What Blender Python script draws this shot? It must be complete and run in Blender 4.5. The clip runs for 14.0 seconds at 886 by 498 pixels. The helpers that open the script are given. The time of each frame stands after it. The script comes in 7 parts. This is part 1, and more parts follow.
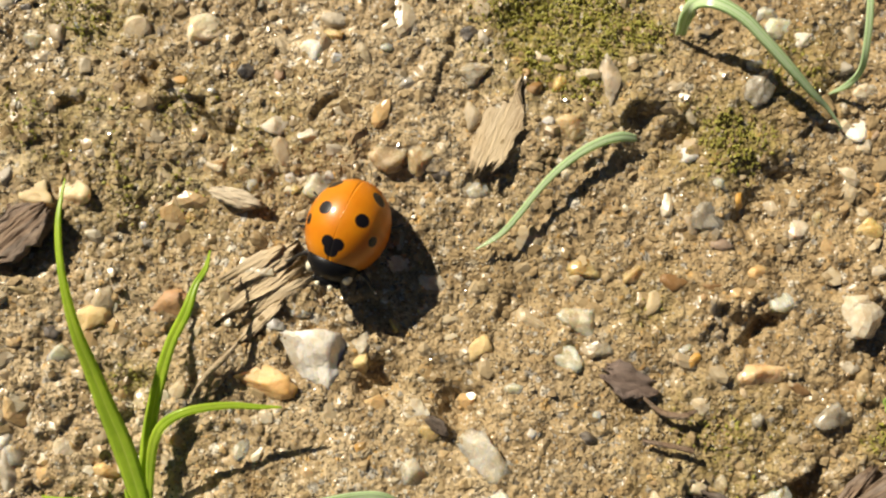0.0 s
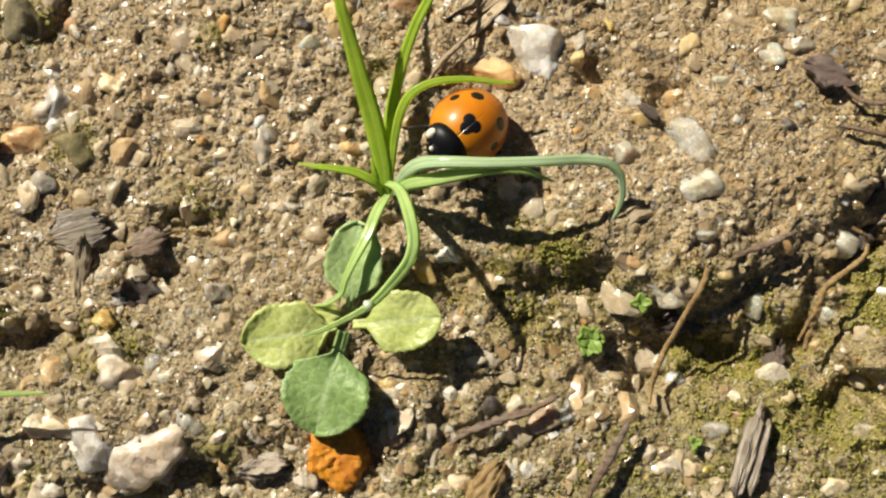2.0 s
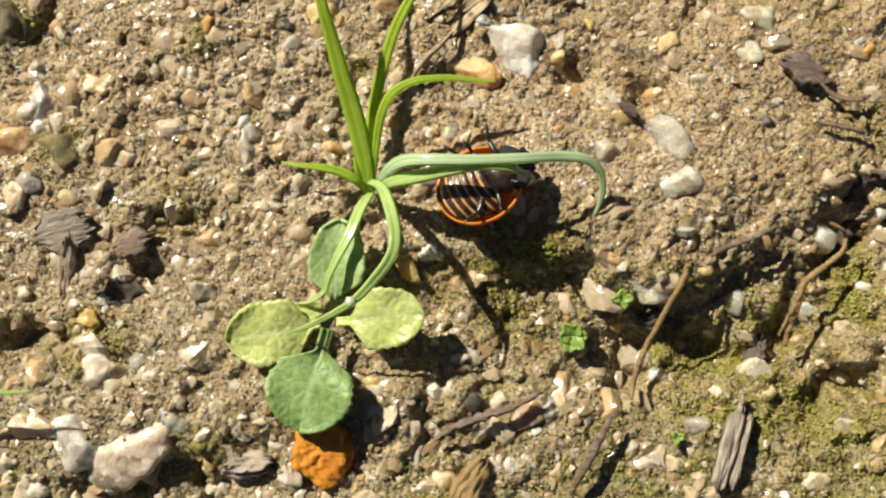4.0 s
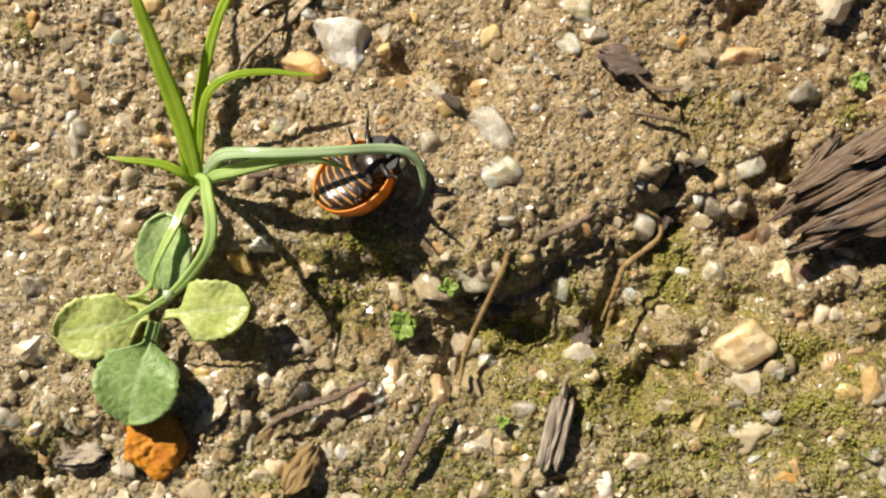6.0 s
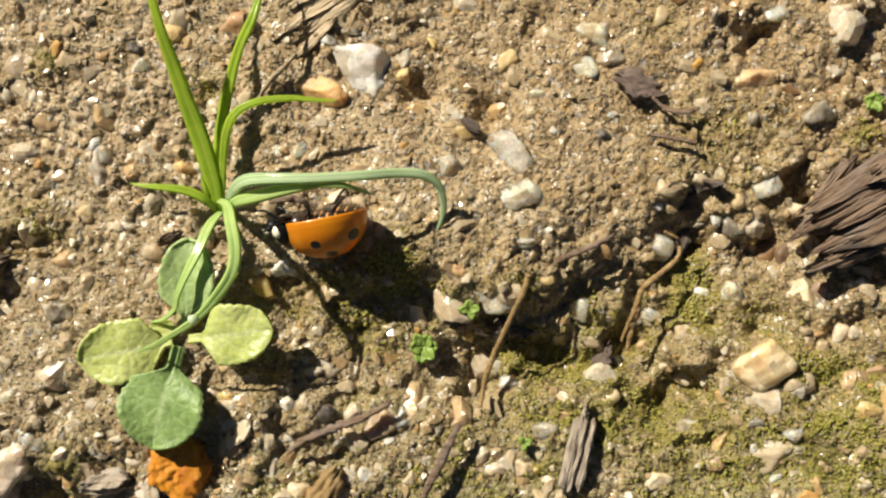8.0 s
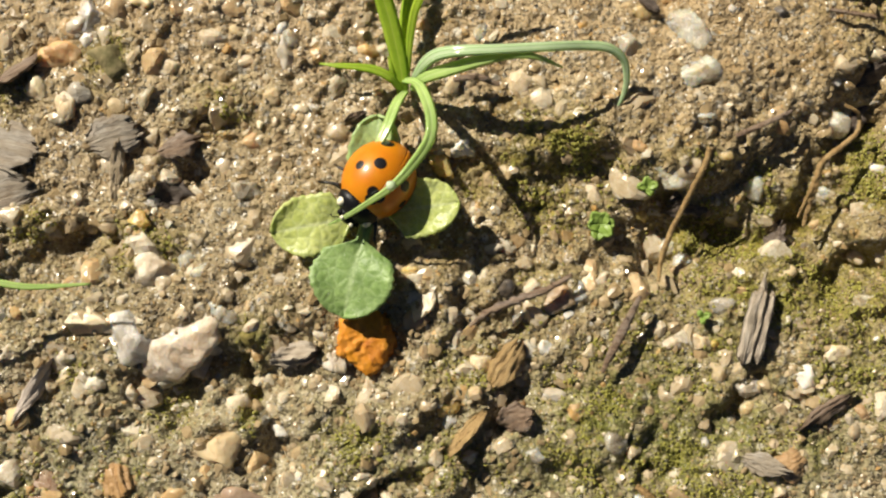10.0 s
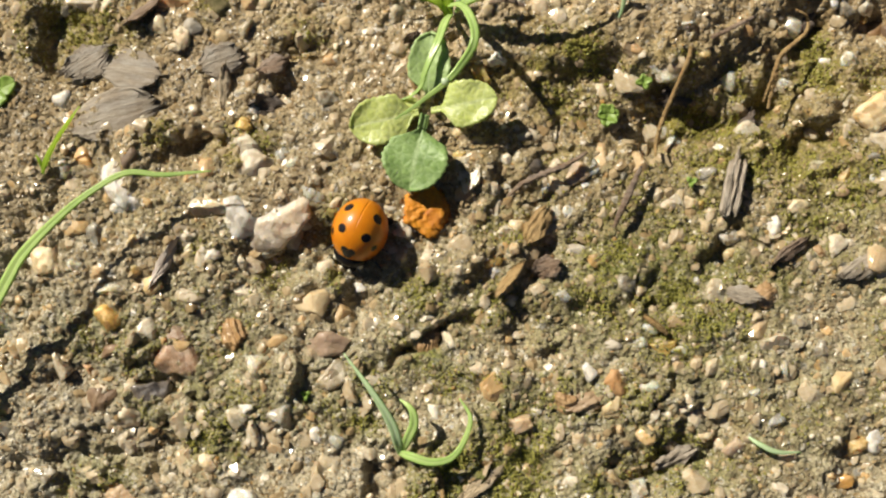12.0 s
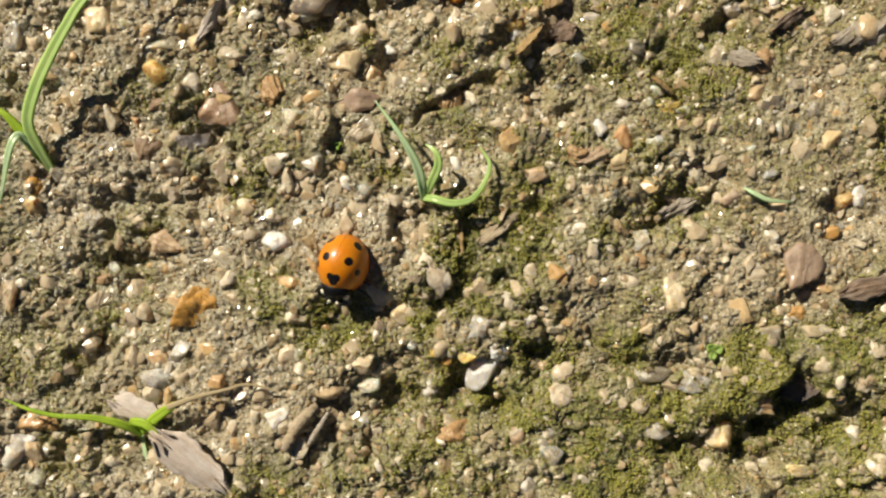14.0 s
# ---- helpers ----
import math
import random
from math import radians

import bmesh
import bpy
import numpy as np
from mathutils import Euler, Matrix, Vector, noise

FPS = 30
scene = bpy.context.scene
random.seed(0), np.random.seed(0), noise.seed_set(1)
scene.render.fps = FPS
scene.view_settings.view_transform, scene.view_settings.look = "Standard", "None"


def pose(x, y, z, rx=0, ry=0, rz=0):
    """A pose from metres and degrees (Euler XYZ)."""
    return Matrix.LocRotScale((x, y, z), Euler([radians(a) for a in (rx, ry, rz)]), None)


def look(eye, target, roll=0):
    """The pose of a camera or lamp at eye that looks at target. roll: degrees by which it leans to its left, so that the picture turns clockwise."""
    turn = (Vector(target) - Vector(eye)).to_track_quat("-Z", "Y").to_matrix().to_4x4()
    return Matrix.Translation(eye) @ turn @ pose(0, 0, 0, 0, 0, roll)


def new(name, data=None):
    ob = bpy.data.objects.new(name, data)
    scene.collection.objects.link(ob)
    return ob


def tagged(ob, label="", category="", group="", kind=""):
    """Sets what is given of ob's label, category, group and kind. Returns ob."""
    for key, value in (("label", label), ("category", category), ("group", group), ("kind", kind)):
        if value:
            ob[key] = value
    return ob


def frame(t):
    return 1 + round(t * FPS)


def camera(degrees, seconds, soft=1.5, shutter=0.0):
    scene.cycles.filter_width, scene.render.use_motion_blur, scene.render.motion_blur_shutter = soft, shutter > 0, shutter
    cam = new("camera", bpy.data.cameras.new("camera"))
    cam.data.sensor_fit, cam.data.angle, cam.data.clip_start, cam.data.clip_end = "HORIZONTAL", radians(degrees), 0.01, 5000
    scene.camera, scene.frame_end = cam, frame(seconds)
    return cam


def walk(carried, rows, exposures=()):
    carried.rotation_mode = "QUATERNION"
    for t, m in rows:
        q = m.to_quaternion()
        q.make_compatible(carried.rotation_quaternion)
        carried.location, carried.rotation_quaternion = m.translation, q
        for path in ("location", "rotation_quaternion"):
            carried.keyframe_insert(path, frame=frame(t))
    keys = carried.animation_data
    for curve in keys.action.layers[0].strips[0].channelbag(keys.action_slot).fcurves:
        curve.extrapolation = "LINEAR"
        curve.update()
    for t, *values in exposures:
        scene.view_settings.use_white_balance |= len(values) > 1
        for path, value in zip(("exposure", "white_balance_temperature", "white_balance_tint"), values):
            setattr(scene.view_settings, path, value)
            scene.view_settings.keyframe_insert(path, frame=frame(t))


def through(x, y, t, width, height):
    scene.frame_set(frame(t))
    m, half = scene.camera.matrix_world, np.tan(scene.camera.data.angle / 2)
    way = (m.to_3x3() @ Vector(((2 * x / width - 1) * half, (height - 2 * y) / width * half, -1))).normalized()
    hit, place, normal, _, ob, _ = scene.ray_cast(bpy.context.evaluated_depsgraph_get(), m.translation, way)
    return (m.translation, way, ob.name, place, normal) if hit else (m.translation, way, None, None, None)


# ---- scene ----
# ---- camera and its way (metres, degrees) ----
cam = camera(50, 14.0, soft=2.2)
PATH = [
    (0, 0.00000, -0.00000, 0.05941, 3.56, 0.37, 0.01),
    (0.5, 0.00120, -0.00688, 0.06001, 2.89, 1.67, 0.35),
    (1, 0.00061, -0.01325, 0.06334, 1.34, 2.09, 0.66),
    (1.5, -0.00783, -0.01622, 0.06533, 0.28, 3.19, 1.13),
    (2, -0.01030, -0.01692, 0.06555, 0.01, 3.80, 1.36),
    (2.5, -0.01024, -0.01740, 0.06583, 0.26, 3.60, 1.42),
    (3, -0.00954, -0.01750, 0.06605, 0.68, 3.83, 1.21),
    (3.2, -0.00960, -0.01768, 0.06597, 0.73, 3.75, 1.14),
    (5.5, -0.00385, -0.01798, 0.06620, 0.37, 3.05, 0.91),
    (6, 0.00051, -0.01739, 0.06664, -0.24, 1.57, 0.24),
    (6.5, 0.00240, -0.01801, 0.06655, -0.19, 1.17, 0.01),
    (7, 0.00239, -0.01764, 0.06710, -0.55, 0.80, -0.18),
    (7.2, 0.00230, -0.01689, 0.06725, -0.28, 0.98, -0.13),
    (9.3, -0.00665, -0.02169, 0.06694, 1.53, 2.46, -0.67),
    (9.5, -0.00697, -0.02360, 0.06644, 1.15, 2.67, -0.51),
    (10, -0.01106, -0.02590, 0.06929, 0.80, 3.96, -0.36),
    (10.5, -0.01490, -0.02822, 0.07454, 1.30, 3.80, -0.65),
    (11, -0.01430, -0.03267, 0.07849, 1.58, 3.93, -1.54),
    (11.5, -0.01404, -0.03572, 0.08453, 0.94, 4.14, -1.93),
    (12, -0.01355, -0.03744, 0.08802, 1.31, 4.35, -2.35),
    (12.5, -0.01372, -0.03936, 0.09023, 1.60, 3.93, -2.38),
    (13, -0.01413, -0.05028, 0.09228, 0.33, 3.78, -1.79),
    (13.5, -0.01306, -0.05623, 0.09766, -0.06, 4.13, -1.38),
    (14, -0.01627, -0.05963, 0.09538, 0.41, 4.05, -0.73),
]
EXPOSURES = [(0, 0.46, 6600, 11), (0.5, 0.32, 6550, 11), (1, 0.17, 6500, 11), (1.5, 0.32, 6400, 11), (2, 0.43, 6250, 11), (2.5, 0.48, 6200, 11), (3, 0.49, 6200, 11), (5.5, 0.48, 6400, 12),
             (7, 0.48, 6400, 12), (9.5, 0.47, 6400, 12), (10, 0.46, 6350, 11), (11, 0.43, 6300, 11), (12, 0.41, 6250, 11), (14, 0.36, 6350, 11)]
walk(cam, [(t, pose(x, y, z, rx, ry, rz)) for t, x, y, z, rx, ry, rz in PATH], EXPOSURES)

# ---- sky and sun ----
SUN_ELEVATION, SUN_ROTATION = 37.0, -44.0     # degrees; rotation clockwise from +y
world = bpy.data.worlds.new("sky")
scene.world = world
world.use_nodes = True
wn = world.node_tree.nodes
sky = wn.new("ShaderNodeTexSky")
sky.sky_type = 'NISHITA'
sky.sun_disc = False
sky.sun_elevation, sky.sun_rotation = radians(SUN_ELEVATION), radians(SUN_ROTATION)
world.node_tree.links.new(sky.outputs[0], wn["Background"].inputs[0])
wn["Background"].inputs[1].default_value = 0.016

sun = new("sun", bpy.data.lights.new("sun", 'SUN'))
sun.data.energy, sun.data.angle, sun.data.color = 5.0, radians(0.55), (1.0, 0.92, 0.755)
_az, _el = radians(SUN_ROTATION), radians(SUN_ELEVATION)
SUN_WAY = Vector((math.sin(_az) * math.cos(_el), math.cos(_az) * math.cos(_el), math.sin(_el)))
sun.matrix_world = look(SUN_WAY, (0, 0, 0))

# ---- materials ----
MM = 0.001


def nodes_of(name):
    m = bpy.data.materials.new(name)
    m.use_nodes = True
    nt = m.node_tree
    return m, nt, nt.nodes["Principled BSDF"]


def link(nt, a, b):
    nt.links.new(a, b)


def ramp(nt, fac, stops, mode='LINEAR'):
    r = nt.nodes.new("ShaderNodeValToRGB")
    r.color_ramp.interpolation = mode
    e = r.color_ramp.elements
    while len(e) < len(stops):
        e.new(0.5)
    for el, (p, c) in zip(e, stops):
        el.position, el.color = p, (*c, 1)
    link(nt, fac, r.inputs[0])
    return r.outputs[0]


def noise_node(nt, size_mm, detail=4, rough=0.6, vec=None, dist=0.0):
    """Noise whose features are about size_mm across, in object space."""
    n = nt.nodes.new("ShaderNodeTexNoise")
    n.inputs["Scale"].default_value = 1 / (size_mm * MM)
    n.inputs["Detail"].default_value, n.inputs["Roughness"].default_value = detail, rough
    n.inputs["Distortion"].default_value = dist
    if vec is None:
        c = nt.nodes.new("ShaderNodeTexCoord")
        vec = c.outputs["Object"]
    link(nt, vec, n.inputs["Vector"])
    return n.outputs["Fac"]


def mix(nt, fac, a, b, mode='MIX'):
    m = nt.nodes.new("ShaderNodeMix")
    m.data_type, m.blend_type = 'RGBA', mode
    for sock, v in ((m.inputs[0], fac), (m.inputs[6], a), (m.inputs[7], b)):
        if isinstance(v, (int, float)):
            sock.default_value = v
        elif isinstance(v, tuple):
            sock.default_value = (*v, 1)
        else:
            link(nt, v, sock)
    return m.outputs[2]


def calc(nt, op, a, b=0.0, c=0.0):
    m = nt.nodes.new("ShaderNodeMath")
    m.operation = op
    for sock, v in zip(m.inputs, (a, b, c)):
        if isinstance(v, (int, float)):
            sock.default_value = v
        else:
            link(nt, v, sock)
    return m.outputs[0]


def bump(nt, shader, height, dist_mm, strength=1.0, before=None):
    b = nt.nodes.new("ShaderNodeBump")
    b.inputs["Distance"].default_value, b.inputs["Strength"].default_value = dist_mm * MM, strength
    link(nt, height, b.inputs["Height"])
    if before is not None:
        link(nt, before, b.inputs["Normal"])
    link(nt, b.outputs[0], shader.inputs["Normal"])
    return b.outputs[0]


def facet_normal(nt, cell_color, amount, before=None):
    """Each grain turns its face its own way: tilts the normal by the cell's random colour."""
    if before is None:
        before = nt.nodes.new("ShaderNodeNewGeometry").outputs["Normal"]
    ma = nt.nodes.new("ShaderNodeVectorMath")
    ma.operation = 'MULTIPLY_ADD'
    link(nt, cell_color, ma.inputs[0])
    ma.inputs[1].default_value = (amount,) * 3
    ma.inputs[2].default_value = (-amount / 2,) * 3
    ad = nt.nodes.new("ShaderNodeVectorMath")
    link(nt, before, ad.inputs[0])
    link(nt, ma.outputs[0], ad.inputs[1])
    no = nt.nodes.new("ShaderNodeVectorMath")
    no.operation = 'NORMALIZE'
    link(nt, ad.outputs[0], no.inputs[0])
    return no.outputs[0]


def soil_material():
    m, nt, s = nodes_of("damp sandy soil")
    big, mid, fine = noise_node(nt, 14, 4), noise_node(nt, 2.6, 6, 0.7), noise_node(nt, 0.35, 4, 0.7)
    base = ramp(nt, mid, [(0.26, (0.22, 0.143, 0.06)), (0.38, (0.36, 0.245, 0.112)), (0.52, (0.48, 0.342, 0.172)), (0.66, (0.58, 0.435, 0.24)), (0.78, (0.68, 0.535, 0.335))])
    stain = noise_node(nt, 4.5, 5, 0.7)
    base = mix(nt, ramp(nt, stain, [(0.54, (0, 0, 0)), (0.72, (0.6, 0.55, 0.5))]), base, (0.385, 0.215, 0.06))
    base = mix(nt, ramp(nt, fine, [(0.30, (0.65, 0.65, 0.65)), (0.46, (0, 0, 0))]), base, mix(nt, 1.0, base, (0.40, 0.34, 0.26), 'MULTIPLY'))
    base = mix(nt, ramp(nt, fine, [(0.55, (0, 0, 0)), (0.68, (0.7, 0.7, 0.7))]), base, mix(nt, 1.0, base, (1.35, 1.38, 1.45), 'MULTIPLY'))
    damp = ramp(nt, noise_node(nt, 5.5, 6, 0.72, None, 0.5), [(0.44, (1, 1, 1)), (0.58, (0, 0, 0))])
    base = mix(nt, calc(nt, 'MULTIPLY', damp, 0.4), base, mix(nt, 1.0, base, (0.62, 0.56, 0.46), 'MULTIPLY'))
    pl = nt.nodes.new("ShaderNodeAttribute")
    pl.attribute_name = "pale"
    base = mix(nt, calc(nt, 'MULTIPLY', pl.outputs["Fac"], ramp(nt, stain, [(0.3, (0.35, 0.35, 0.35)), (0.5, (1, 1, 1))])), base, mix(nt, 1.0, base, (1.32, 1.42, 1.66), 'MULTIPLY'))
    sl = nt.nodes.new("ShaderNodeAttribute")
    sl.attribute_name = "silt"
    base = mix(nt, sl.outputs["Fac"], base, mix(nt, 1.0, base, (0.93, 1.07, 1.26), 'MULTIPLY'))
    # algae film where the moss attribute says so
    at = nt.nodes.new("ShaderNodeAttribute")
    at.attribute_name = "moss"
    spread = noise_node(nt, 1.6, 5, 0.75)
    film = calc(nt, 'MULTIPLY', calc(nt, 'MINIMUM', calc(nt, 'MULTIPLY', at.outputs["Fac"], 1.35), 1.0), ramp(nt, spread, [(0.33, (0, 0, 0)), (0.54, (0.95, 0.95, 0.95))]))
    green = ramp(nt, fine, [(0.3, (0.038, 0.046, 0.004)), (0.5, (0.15, 0.158, 0.014)), (0.72, (0.37, 0.36, 0.035))])
    golden = ramp(nt, fine, [(0.3, (0.10, 0.075, 0.006)), (0.52, (0.27, 0.21, 0.022)), (0.75, (0.48, 0.385, 0.06))])
    green = mix(nt, ramp(nt, sl.outputs["Fac"], [(0.55, (0.25, 0.25, 0.25)), (1.0, (1, 1, 1))]), golden, green)
    base = mix(nt, film, base, green)
    # sand grains bedded flush in the silt, of several sizes, each its own mineral, gloss and facing
    c = nt.nodes.new("ShaderNodeTexCoord")
    wob = nt.nodes.new("ShaderNodeTexNoise")
    wob.inputs["Scale"].default_value = 1 / (0.45 * MM)
    wob.inputs["Detail"].default_value = 2
    link(nt, c.outputs["Object"], wob.inputs["Vector"])
    bedded, depth, cols = None, [], []
    rough = ramp(nt, fine, [(0.3, (0.85,) * 3), (0.7, (0.5,) * 3)])
    wet = noise_node(nt, 6, 4, 0.6)
    rough = mix(nt, ramp(nt, wet, [(0.45, (0, 0, 0)), (0.65, (0.6, 0.6, 0.6))]), rough, (0.34, 0.34, 0.34))
    for size, share in ((0.9, 0.80), (0.48, 0.62), (0.22, 0.45)):
        at_ = nt.nodes.new("ShaderNodeVectorMath")
        at_.operation = 'MULTIPLY_ADD'
        link(nt, wob.outputs["Color"], at_.inputs[0])
        at_.inputs[1].default_value = (0.55 * size * MM,) * 3
        link(nt, c.outputs["Object"], at_.inputs[2])
        v = nt.nodes.new("ShaderNodeTexVoronoi")
        v.inputs["Scale"].default_value = 1 / (size * MM)
        link(nt, at_.outputs[0], v.inputs["Vector"])
        sep = nt.nodes.new("ShaderNodeSeparateColor")
        link(nt, v.outputs["Color"], sep.inputs[0])
        body = ramp(nt, v.outputs["Distance"], [(0.34, (1, 1, 1)), (0.46, (0, 0, 0))])
        there = ramp(nt, sep.outputs[0], [(share, (0, 0, 0)), (share + 0.02, (1, 1, 1))])
        grain = calc(nt, 'MULTIPLY', calc(nt, 'MULTIPLY', body, there), calc(nt, 'MULTIPLY_ADD', film, -0.75, 1.0))
        kind = ramp(nt, sep.outputs[1], [(0.0, (0.30, 0.22, 0.125)), (0.18, (0.52, 0.43, 0.29)), (0.45, (0.80, 0.74, 0.61)), (0.62, (0.64, 0.39, 0.13)), (0.70, (0.42, 0.30, 0.16)), (0.86, (0.36, 0.345, 0.31)), (0.94, (0.09, 0.085, 0.08))], 'CONSTANT')
        base = mix(nt, calc(nt, 'MULTIPLY', grain, 0.8), base, kind)
        rough = mix(nt, grain, rough, ramp(nt, sep.outputs[2], [(0.0, (0.5,) * 3), (1.0, (0.1,) * 3)]))
        bedded = grain if bedded is None else calc(nt, 'MAXIMUM', bedded, grain)
        depth.append(v.outputs["Distance"])
        cols.append(v.outputs["Color"])
    link(nt, base, s.inputs["Base Color"])
    link(nt, rough, s.inputs["Roughness"])
    s.inputs["Specular IOR Level"].default_value = 0.55
    link(nt, calc(nt, 'MAXIMUM', calc(nt, 'MULTIPLY', bedded, 0.3), ramp(nt, wet, [(0.42, (0, 0, 0)), (0.62, (0.22, 0.22, 0.22))])), s.inputs["Coat Weight"])
    s.inputs["Coat Roughness"].default_value = 0.2
    tilt = facet_normal(nt, cols[2], 0.9, facet_normal(nt, cols[1], 0.8, facet_normal(nt, cols[0], 0.35)))
    n1 = bump(nt, s, mid, 0.4, 0.5, tilt)
    n2 = bump(nt, s, depth[0], -0.16, 0.4, n1)
    n3 = bump(nt, s, depth[1], -0.32, 0.75, n2)
    n4 = bump(nt, s, depth[2], -0.16, 0.75, n3)
    bump(nt, s, fine, 0.32, 0.85, n4)
    return m


def grain_material(name, stops, rough=(0.15, 0.5), clear=0.0, per='island', dirt=0.6):
    """Mineral grains: colour from the stops by the grain's own random number."""
    m, nt, s = nodes_of(name)
    if per == 'island':
        g = nt.nodes.new("ShaderNodeNewGeometry")
        rnd = g.outputs["Random Per Island"]
    else:
        g = nt.nodes.new("ShaderNodeObjectInfo")
        rnd = g.outputs["Random"]
    col = ramp(nt, rnd, stops)
    vein = noise_node(nt, 0.8, 4, 0.65)
    col = mix(nt, ramp(nt, vein, [(0.3, (0, 0, 0)), (0.75, (0.8, 0.8, 0.8))]), col, mix(nt, 1.0, col, (0.62, 0.52, 0.38), 'MULTIPLY'))
    soiled = ramp(nt, noise_node(nt, 0.6, 5, 0.75), [(0.42, (0, 0, 0)), (0.56, (1, 1, 1))])
    col = mix(nt, calc(nt, 'MULTIPLY', soiled, dirt), col, (0.42, 0.31, 0.165))
    link(nt, col, s.inputs["Base Color"])
    link(nt, ramp(nt, vein, [(0.3, (rough[0],) * 3), (0.7, (rough[1],) * 3)]), s.inputs["Roughness"])
    s.inputs["Transmission Weight"].default_value = clear
    s.inputs["IOR"].default_value = 1.5
    s.inputs["Coat Weight"].default_value, s.inputs["Coat Roughness"].default_value = 0.6 * (rough[0] < 0.5), 0.08
    bump(nt, s, noise_node(nt, 0.3, 3, 0.6), 0.08, 0.7)
    return m


SOIL = soil_material()
SAND = grain_material("mixed sand grains", [(0.0, (0.233, 0.165, 0.0812)), (0.3, (0.34, 0.253, 0.133)), (0.55, (0.449, 0.353, 0.215)),
                                          (0.72, (0.541, 0.476, 0.354)), (0.80, (0.588, 0.538, 0.443)), (0.86, (0.48, 0.276, 0.0738)), (0.95, (0.31, 0.276, 0.221)), (1.0, (0.0928, 0.0844, 0.0738))], (0.08, 0.35), 0.0)
CRUMB = grain_material("soil crumbs", [(0.0, (0.17, 0.115, 0.055)), (0.5, (0.30, 0.22, 0.11)), (1.0, (0.46, 0.36, 0.21))], (0.6, 0.9))


def stone_material(name, a, b, dirt, rough, clear=0.0, milky=0.0):
    """One pebble's mineral: two tones in cloudy veins, soil dirt in patches, pits."""
    m, nt, s = nodes_of(name)
    oi = nt.nodes.new("ShaderNodeObjectInfo")
    c = nt.nodes.new("ShaderNodeTexCoord")
    add = nt.nodes.new("ShaderNodeVectorMath")
    add.operation = 'ADD'
    link(nt, c.outputs["Object"], add.inputs[0])
    comb = nt.nodes.new("ShaderNodeCombineXYZ")
    link(nt, oi.outputs["Random"], comb.inputs[0])
    link(nt, comb.outputs[0], add.inputs[1])
    vec = add.outputs[0]
    cloud, pit = noise_node(nt, 1.6, 5, 0.65, vec, 0.6), noise_node(nt, 0.28, 4, 0.7, vec)
    col = ramp(nt, cloud, [(0.32, a), (0.68, b)])
    vary = nt.nodes.new("ShaderNodeHueSaturation")
    link(nt, calc(nt, 'MULTIPLY_ADD', oi.outputs["Random"], 0.5, 0.75), vary.inputs["Value"])
    link(nt, calc(nt, 'MULTIPLY_ADD', oi.outputs["Random"], 0.5, 0.75), vary.inputs["Saturation"])
    link(nt, col, vary.inputs["Color"])
    spots = ramp(nt, noise_node(nt, 0.9, 6, 0.75, vec), [(0.42, (0, 0, 0)), (0.72, (1, 1, 1))])
    col = mix(nt, calc(nt, 'MULTIPLY', spots, dirt), vary.outputs[0], (0.43, 0.32, 0.17))
    link(nt, col, s.inputs["Base Color"])
    link(nt, ramp(nt, pit, [(0.3, (rough,) * 3), (0.75, (min(1, rough + 0.35),) * 3)]), s.inputs["Roughness"])
    s.inputs["Transmission Weight"].default_value = clear
    s.inputs["IOR"].default_value = 1.5
    s.inputs["Coat Weight"].default_value, s.inputs["Coat Roughness"].default_value = 0.8 * (rough < 0.4), 0.06
    if milky:
        s.inputs["Subsurface Weight"].default_value = milky
        s.inputs["Subsurface Radius"].default_value = (0.0016, 0.0012, 0.0007)
        s.inputs["Subsurface Scale"].default_value = 1.0
    face = None
    if rough < 0.25:      # broken crystal faces, each with its own tilt
        vo = nt.nodes.new("ShaderNodeTexVoronoi")
        vo.inputs["Scale"].default_value = 1 / (0.8 * MM)
        wob = nt.nodes.new("ShaderNodeVectorMath")
        wob.operation = 'MULTIPLY_ADD'
        nz = nt.nodes.new("ShaderNodeTexNoise")
        nz.inputs["Scale"].default_value = 1 / (0.5 * MM)
        link(nt, vec, nz.inputs["Vector"])
        link(nt, nz.outputs["Color"], wob.inputs[0])
        wob.inputs[1].default_value = (0.5 * MM,) * 3
        link(nt, vec, wob.inputs[2])
        link(nt, wob.outputs[0], vo.inputs["Vector"])
        face = facet_normal(nt, vo.outputs["Color"], 0.3)
        sp = nt.nodes.new("ShaderNodeSeparateColor")
        link(nt, vo.outputs["Color"], sp.inputs[0])
        col = mix(nt, 1.0, col, ramp(nt, sp.outputs[1], [(0.0, (0.80, 0.78, 0.75)), (0.6, (1.0, 1.0, 1.0)), (1.0, (1.12, 1.13, 1.15))]), 'MULTIPLY')
        stain = ramp(nt, noise_node(nt, 2.3, 4, 0.65, vec), [(0.46, (0, 0, 0)), (0.70, (0.45, 0.45, 0.45))])
        col = mix(nt, stain, col, mix(nt, 1.0, col, (0.98, 0.74, 0.40), 'MULTIPLY'))
        link(nt, col, s.inputs["Base Color"])
    n1 = bump(nt, s, cloud, 0.35, 0.5, face)
    bump(nt, s, pit, 0.12, 0.7, n1)
    return m


